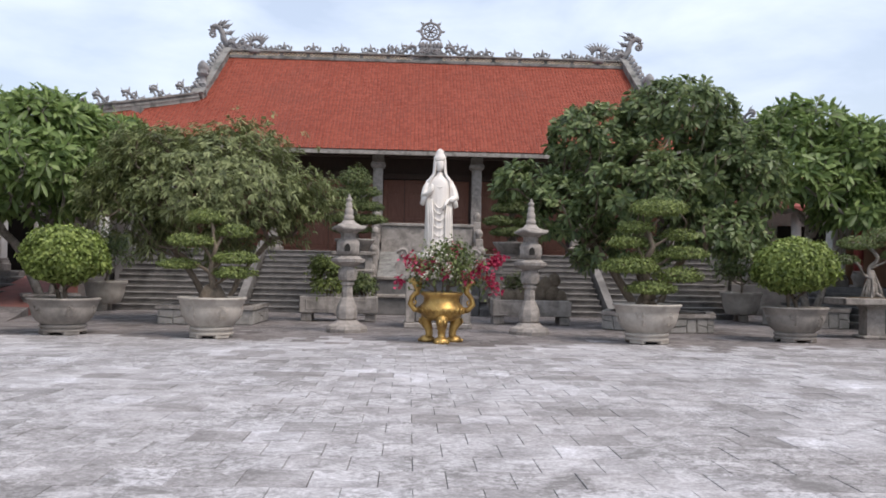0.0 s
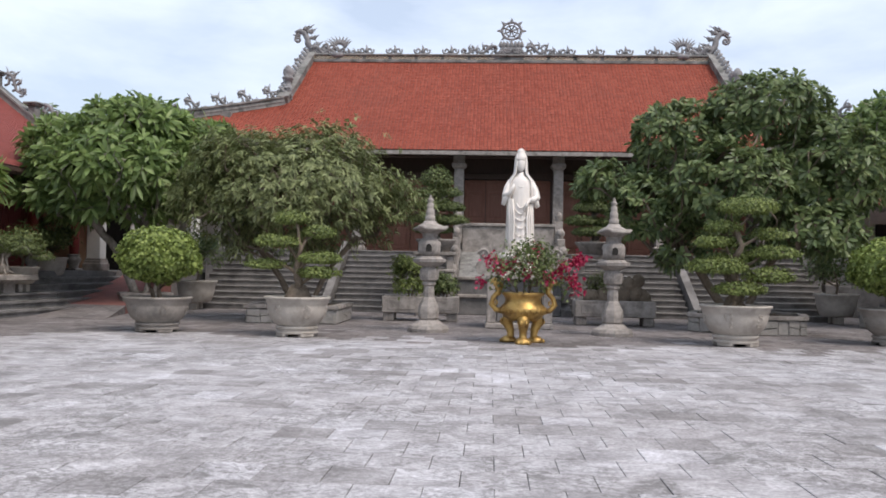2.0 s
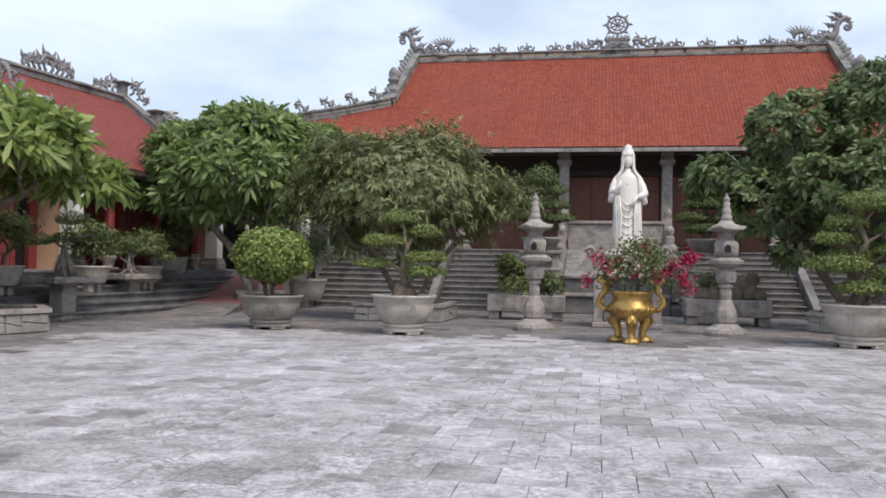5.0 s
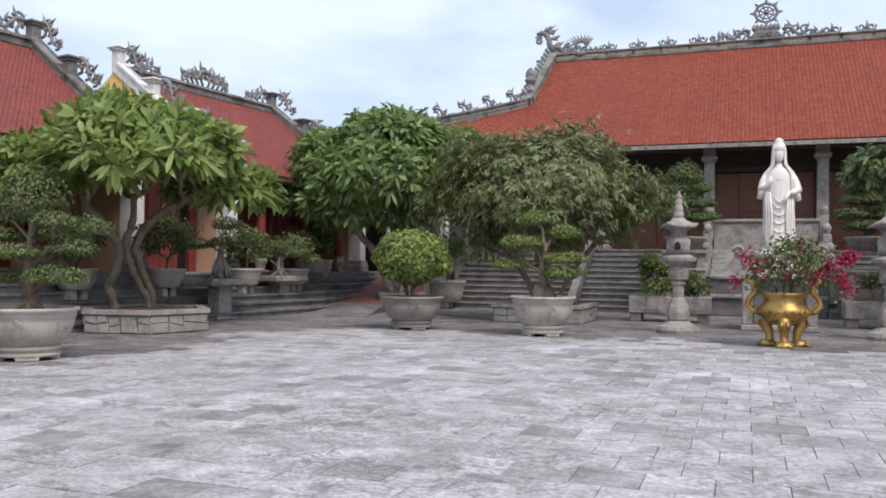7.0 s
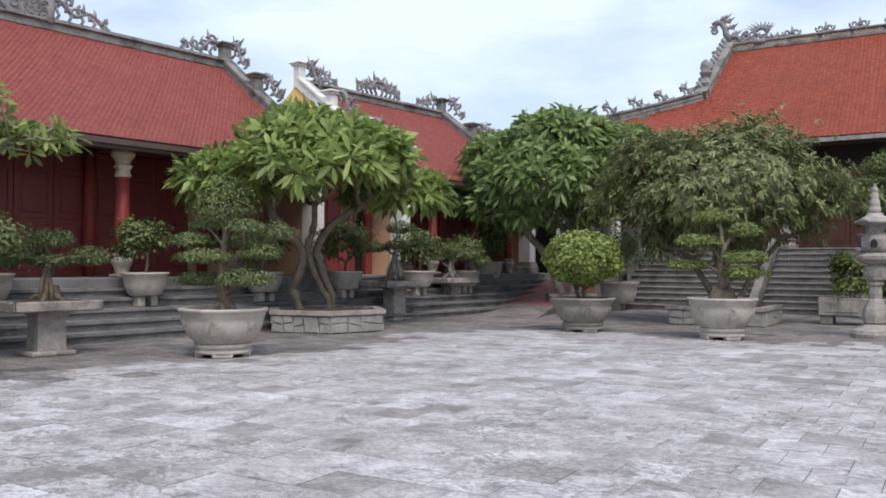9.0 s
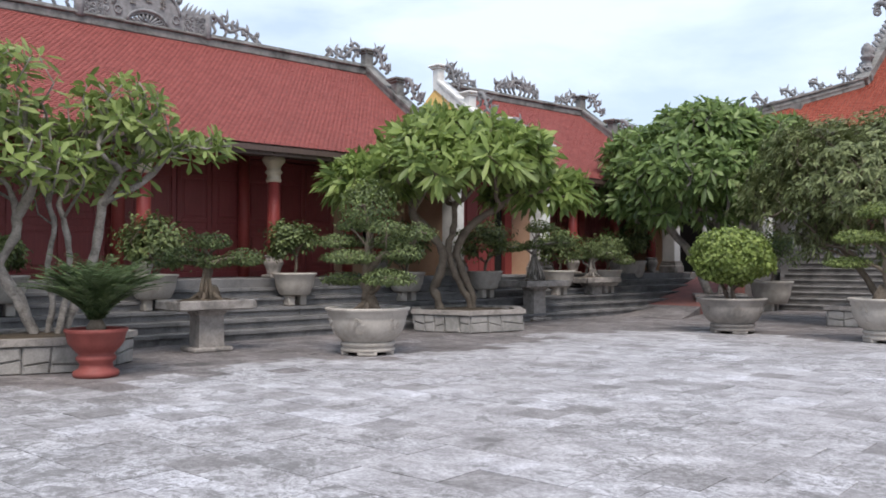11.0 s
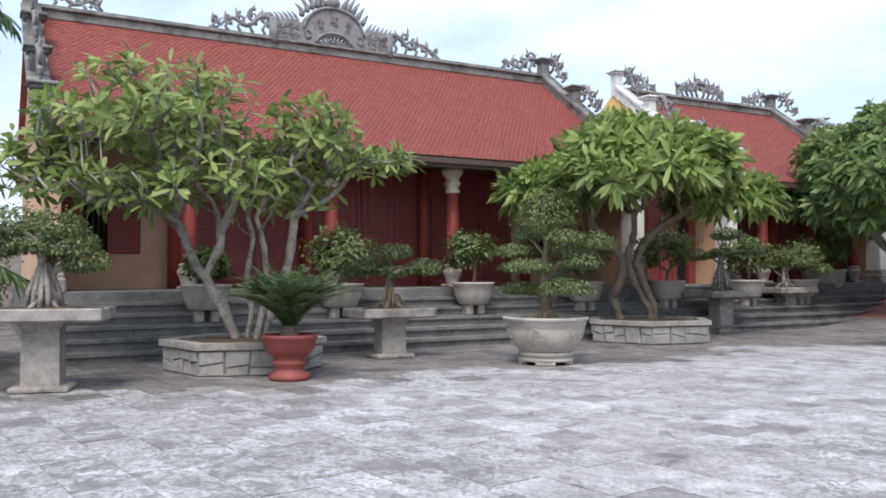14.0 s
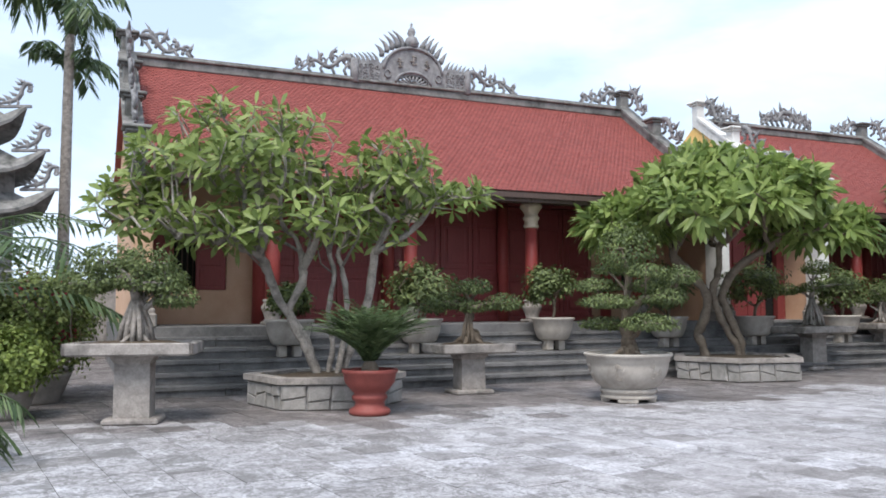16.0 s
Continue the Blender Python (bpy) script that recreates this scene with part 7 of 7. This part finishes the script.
# ---- the corner between the side hall and the great hall ----
def gallery(x0, x1, y, label):
    t = thing("gallery", pose(0, y, 0), label, "building")
    part("floor_slab", rect(x0, -0.6, x1, 2.0, 0, 1.0, 0.02), STEP, t)
    xm = (x0 + x1) / 2
    part("wall", rect(x0, 1.7, x1, 1.9, 1.0, 3.7), WHITE, t)
    # black board on the wall paints the doorway's inner shade
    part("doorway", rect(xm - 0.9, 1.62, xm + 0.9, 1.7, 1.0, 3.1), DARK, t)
    for x in (x0 + 0.3, xm - 1.1, xm + 1.1, x1 - 0.3):
        c = part("column", Geo().lathe([(0.17, 0.3), (0.15, 2.55)], 18).moved(pose(x, -0.2, 1.0)), WHITE, t, "round white column")
        part("column_base", Geo().box(x, -0.2, 1.0, 0.46, 0.46, 0.08, 0.02).lathe([(0.2, 0.08), (0.24, 0.18), (0.19, 0.28), (0.21, 0.32)], 18, (x, -0.2, 1.0)), STONE, c)
    part("beam", rect(x0, -0.35, x1, -0.05, 3.5, 3.75, 0.02), STONE, t)
    g = Geo().add([(x0, -0.9, 3.6), (x1, -0.9, 3.6), (x1, 1.8, 4.9), (x0, 1.8, 4.9)], [(0, 1, 2, 3)])
    thick(g, ROOF_SIDE, "roof", t, 0.14)


gallery(-16.5, -9.6, 27.6, "white colonnaded gallery with a dark doorway")
gallery(10.6, 17.5, 27.6, "white colonnaded gallery linking the halls")
# the court's floor climbs at its far corner, first grey, then in reddish paving, and drowns the lowest steps
def climbing(u0, u1, mat, label):
    na, nb = 8, 10
    vs = []
    for j in range(nb + 1):
        u = u0 + (u1 - u0) * j / nb
        z = 0.004 + 0.75 * min(1.25, max(0.0, (u - 17.0) / 5.3)) ** 1.35
        left = -13.1 - 0.2 * (u - 17.0)
        right = -11.0 - 0.36 * (u - 17.0)
        vs += [(*loc(left + (right - left) * i / na, u), z) for i in range(na + 1)]
    fs = [(j * (na + 1) + i, j * (na + 1) + i + 1, (j + 1) * (na + 1) + i + 1, (j + 1) * (na + 1) + i) for j in range(nb) for i in range(na)]
    tagged(thick(Geo().add(vs, fs, True), mat, "ramp", None, 0.8), label, "ramp", kind="structure")


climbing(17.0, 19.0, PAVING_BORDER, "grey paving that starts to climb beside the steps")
climbing(19.0, 25.5, RED_GROUND, "sloping reddish paved ramp between the stairs")

# ---- the corner beyond the side hall: flowers, palms, a tower and the boundary wall ----
wall_t = thing("boundary_wall", pose(-24.0, -12.0, 0), "low dark stained boundary wall with a thin rail", "wall", kind="structure")
part("wall_body", rect(-0.12, -18, 0.12, 18.0, 0, 1.95, 0.02), STONE, wall_t)
part("coping", rect(-0.2, -18, 0.2, 18.0, 1.95, 2.05, 0.02), STEP, wall_t)
for k in range(22):
    part("rail_post", Geo().lathe([(0.02, 2.05), (0.02, 2.75)], 8, (0, -17.5 + k * 1.5, 0)), WHITE, wall_t)
for z in (2.3, 2.65):
    part("rail_wire", Geo().tube([(0, -17.5, z), (0, 14, z)], 0.012, 6), WHITE, wall_t)


def palm(x, y, h, r, seed, label, fronds=11, length=1.9, leaf=0.55, arch=1.7, droop=0.9, lean=0.0, blade=0.075):
    t = thing("palm_tree", pose(x, y, 0), label, "palm tree")
    rng = np.random.default_rng(seed)
    pts = [(lean * s * s, 0, h * s) for s in np.linspace(0, 1, 13)]
    g = Geo().tube(pts, [r * (1.25 - 0.35 * s) for s in np.linspace(0, 1, 13)], 14)
    for k in range(int(h / 0.28)):
        z = 0.3 + k * 0.28
        if z < h - 0.3:
            s = z / h
            rr = r * (1.25 - 0.35 * s)
            g.lathe([(rr, -0.02), (rr * 1.05, 0), (rr, 0.02)], 12, (lean * s * s, 0, z))
    tr = part("trunk", g, BARK, t, "ringed grey palm trunk")
    if h > 4:
        part("crown_shaft", Geo().lathe([(r * 0.95, -0.7), (r * 1.35, -0.4), (r * 1.2, 0.1), (r * 0.6, 0.4)], 14, (lean, 0, h)), LEAF_PALM, t)
    for k in range(fronds):
        g = Geo()
        c, d, pp = [], [], []
        az, el = k * 2.4 + rng.uniform(-0.2, 0.2), rng.uniform(0.3, 1.25)
        p = np.array([lean, 0, h])
        n = 30
        for i in range(n + 1):
            s = i / n
            e = el - arch * s ** 1.3
            f = np.array([math.cos(az) * math.cos(e), math.sin(az) * math.cos(e), math.sin(e)])
            p = p + f * length / n
            pp.append(p)
            if i > 4:
                side = np.array([-math.sin(az), math.cos(az), 0.0])
                for sg in (-1, 1):
                    c.append(p)
                    d.append(side * sg * 0.8 + f * 0.5 + np.array([0, 0, -droop * rng.uniform(0.6, 1.1)]))
        g.tube([tuple(q) for q in pp[::5]], [0.03 - 0.022 * i / 6 for i in range(len(pp[::5]))], 6)
        leaves(g, c, d, leaf, leaf * blade, rng, 0.05, 0.5)
        part("frond", g, LEAF_PALM, t, fix=False)
    return t


palm(-27.4, 3.2, 10.4, 0.15, 130, "tall slender areca palm with a ringed trunk", 10, 2.0, 0.6, 2.0, 0.9, 0.2, 0.12)
palm(-28.2, 3.3, 8.9, 0.1, 134, "shorter areca palm with dark drooping fronds", 9, 1.5, 0.5, 1.5, 0.6, 0.1, 0.13)
palm(-27.6, 1.0, 11.3, 0.1, 131, "tall slender areca palm behind the wall", 9, 2.0, 0.7, 2.0, 1.0)
palm(-13.4, -0.6, 1.3, 0.16, 132, "young coconut palm with long grey-green fronds", 22, 3.1, 0.55, 1.0, 0.25)
palm(-8.25, -0.2, 0.35, 0.12, 133, "low palm with arching dark fronds", 18, 0.95, 0.3, 1.4, 0.4)

tower = thing("pagoda", pose(-27.0, -0.2, 0, 0, 0, 14), "grey three-tiered tower with upturned eaves", "pagoda")
# dark ridge plaster puts the tower's backlit dimness into its colour
part("body", Geo().lathe([(1.6, 0), (1.6, 5.2)], sides=4, spin=math.pi / 4), RIDGE, tower)
part("upper_body", Geo().lathe([(1.1, 5.2), (1.1, 8.0)], sides=4, spin=math.pi / 4), RIDGE, tower)
for z, r0 in ((3.85, 2.4), (4.95, 2.2), (6.2, 1.8)):
    n = 48
    vs = []
    for rr, zz, up in ((0.55, 0.9, 0.0), (0.8, 0.4, 0.1), (1.0, 0.1, 0.75), (1.0, 0.0, 0.75), (0.6, 0.0, 0.0)):
        for j in range(n):
            a = j / n * 2 * math.pi
            sq = 1 / max(abs(math.cos(a)), abs(math.sin(a)))
            c = max(0.0, (sq - 1) / 0.414) ** 2
            vs.append((r0 * rr * sq * math.cos(a), r0 * rr * sq * math.sin(a), z + zz + up * c))
    fs = [(i * n + j, i * n + (j + 1) % n, (i + 1) * n + (j + 1) % n, (i + 1) * n + j) for i in range(4) for j in range(n)]
    rf = part("roof", Geo().add(vs, fs + [tuple(range(n)), tuple(4 * n + j for j in range(n))]), RIDGE, tower)
    for q in range(4):
        a = math.pi / 4 + q * math.pi / 2
        g = dragon(0.7, 1, 0.07)
        part("corner_dragon", g.moved(pose(r0 * 1.36 * math.cos(a), r0 * 1.36 * math.sin(a), z + 0.8, 0, 0, math.degrees(a) + 180)), CARVING, rf)


def flower_pot(x, y, r, h, br, bh, seed, mat, label, flowers=0, leaf=0.075):
    t = thing("potted_shrub", pose(x, y, 0), label, "potted plant", "pots by the wall")
    part("pot", Geo().lathe([(r * 0.6, 0), (r * 0.66, 0.04), (r * 0.85, h * 0.6), (r * 0.95, h - 0.06), (r, h - 0.04), (r, h), (r - 0.05, h), (r - 0.07, h - 0.08), (r * 0.3, h - 0.1)], 28), POT_DARK, t)
    part("soil", Geo().lathe([(0.02, h - 0.03), (r - 0.06, h - 0.05), (r - 0.06, h - 0.1)], 18), SOIL, t)
    rng = np.random.default_rng(seed)
    tips = dome_tips(rng, 60, (0, 0, h + bh * 0.55), (br, br, bh * 0.55), -0.8, 0.35)
    g = Geo()
    grow(g, [[(0, 0, h - 0.06), (0.03, 0, h + bh * 0.25)], [(0.1, 0, h - 0.06), (0.14, 0.05, h + bh * 0.2)]], tips, rng, 0.006, 0.45, 0.03, 6, 0.2, 0.04)
    part("stem", g, BARK_BROWN, t)
    c = np.repeat(np.array(tips), 80, 0) + rng.normal(0, br * 0.17, (60 * 80, 3))
    c[:, 2] = np.maximum(c[:, 2], 0.25)
    g = Geo()
    o = c - np.array([0, 0, h + bh * 0.3])
    o /= np.linalg.norm(o, axis=1, keepdims=True)
    leaves(g, c, spread_leaves(rng, o), leaf, leaf * 0.55, rng, ups=o)
    part("foliage", g, mat, t, fix=False)
    if flowers:
        g = Geo()
        for k in range(flowers):
            q = np.array(tips[k * 3]) + np.array([0.1, -0.02, 0]) + rng.normal(0, 0.07, (40, 3))
            leaves(g, q, rng.normal(0, 1, q.shape), 0.075, 0.06, rng)
        part("blossom", g, PETAL, t, fix=False)
    return t


flower_pot(-13.0, 1.25, 0.42, 0.42, 0.75, 1.35, 140, LEAF_BONSAI_LIGHT, "dark bowl with a magenta-flowered bougainvillea", 5)
flower_pot(-13.6, 0.35, 0.42, 0.45, 0.85, 1.6, 141, LEAF_BONSAI, "dark bowl with a loose green bougainvillea", 3)
flower_pot(-11.35, 0.75, 0.34, 0.35, 0.48, 0.6, 142, LEAF_BALL, "small bowl with a bright green rounded shrub")
flower_pot(-14.4, 1.5, 0.4, 0.4, 0.7, 1.5, 143, LEAF_BONSAI, "dark bowl with a leafy bush beside the steps")


# ---- paving of the court: square slabs in running bond ----
pave = thing("pavement", pose(0, 0, 0), "worn pale granite slabs with dark stains and thin joints", "pavement", kind="structure")
SL = 0.42
slab_mesh = Geo().box(0, 0, -0.04, SL - 0.005, SL - 0.005, 0.04, 0.003).mesh("slab", PAVING_PIECE)
rng = np.random.default_rng(7)
rest, border = Geo(), Geo()
for j in range(-8, 78):
    y = j * SL + 0.15
    for i in range(-60, 60):
        x = (i + 0.5 * (j % 2)) * SL + 0.05
        z = float(rng.uniform(-0.004, 0.002))
        tilt = rng.uniform(-0.2, 0.2, 2)
        if -4.6 < x < 3.8 and 4.9 < y < 10.9:
            piece("slab", slab_mesh, pave, pose(x, y, z, tilt[0], tilt[1], 0))
        else:
            a = (SL - 0.005) / 2
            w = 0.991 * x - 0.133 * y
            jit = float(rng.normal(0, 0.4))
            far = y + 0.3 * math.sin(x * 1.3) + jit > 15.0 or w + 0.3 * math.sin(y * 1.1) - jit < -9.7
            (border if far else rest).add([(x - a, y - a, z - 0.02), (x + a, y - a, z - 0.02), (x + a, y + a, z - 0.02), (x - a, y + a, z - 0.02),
                      (x - a, y - a, z), (x + a, y - a, z), (x + a, y + a, z), (x - a, y + a, z)],
                     [(4, 5, 6, 7), (0, 1, 5, 4), (1, 2, 6, 5), (2, 3, 7, 6), (3, 0, 4, 7)])
tagged(part("slabs", rest, PAVING, pave, fix=False), kind="stuff")
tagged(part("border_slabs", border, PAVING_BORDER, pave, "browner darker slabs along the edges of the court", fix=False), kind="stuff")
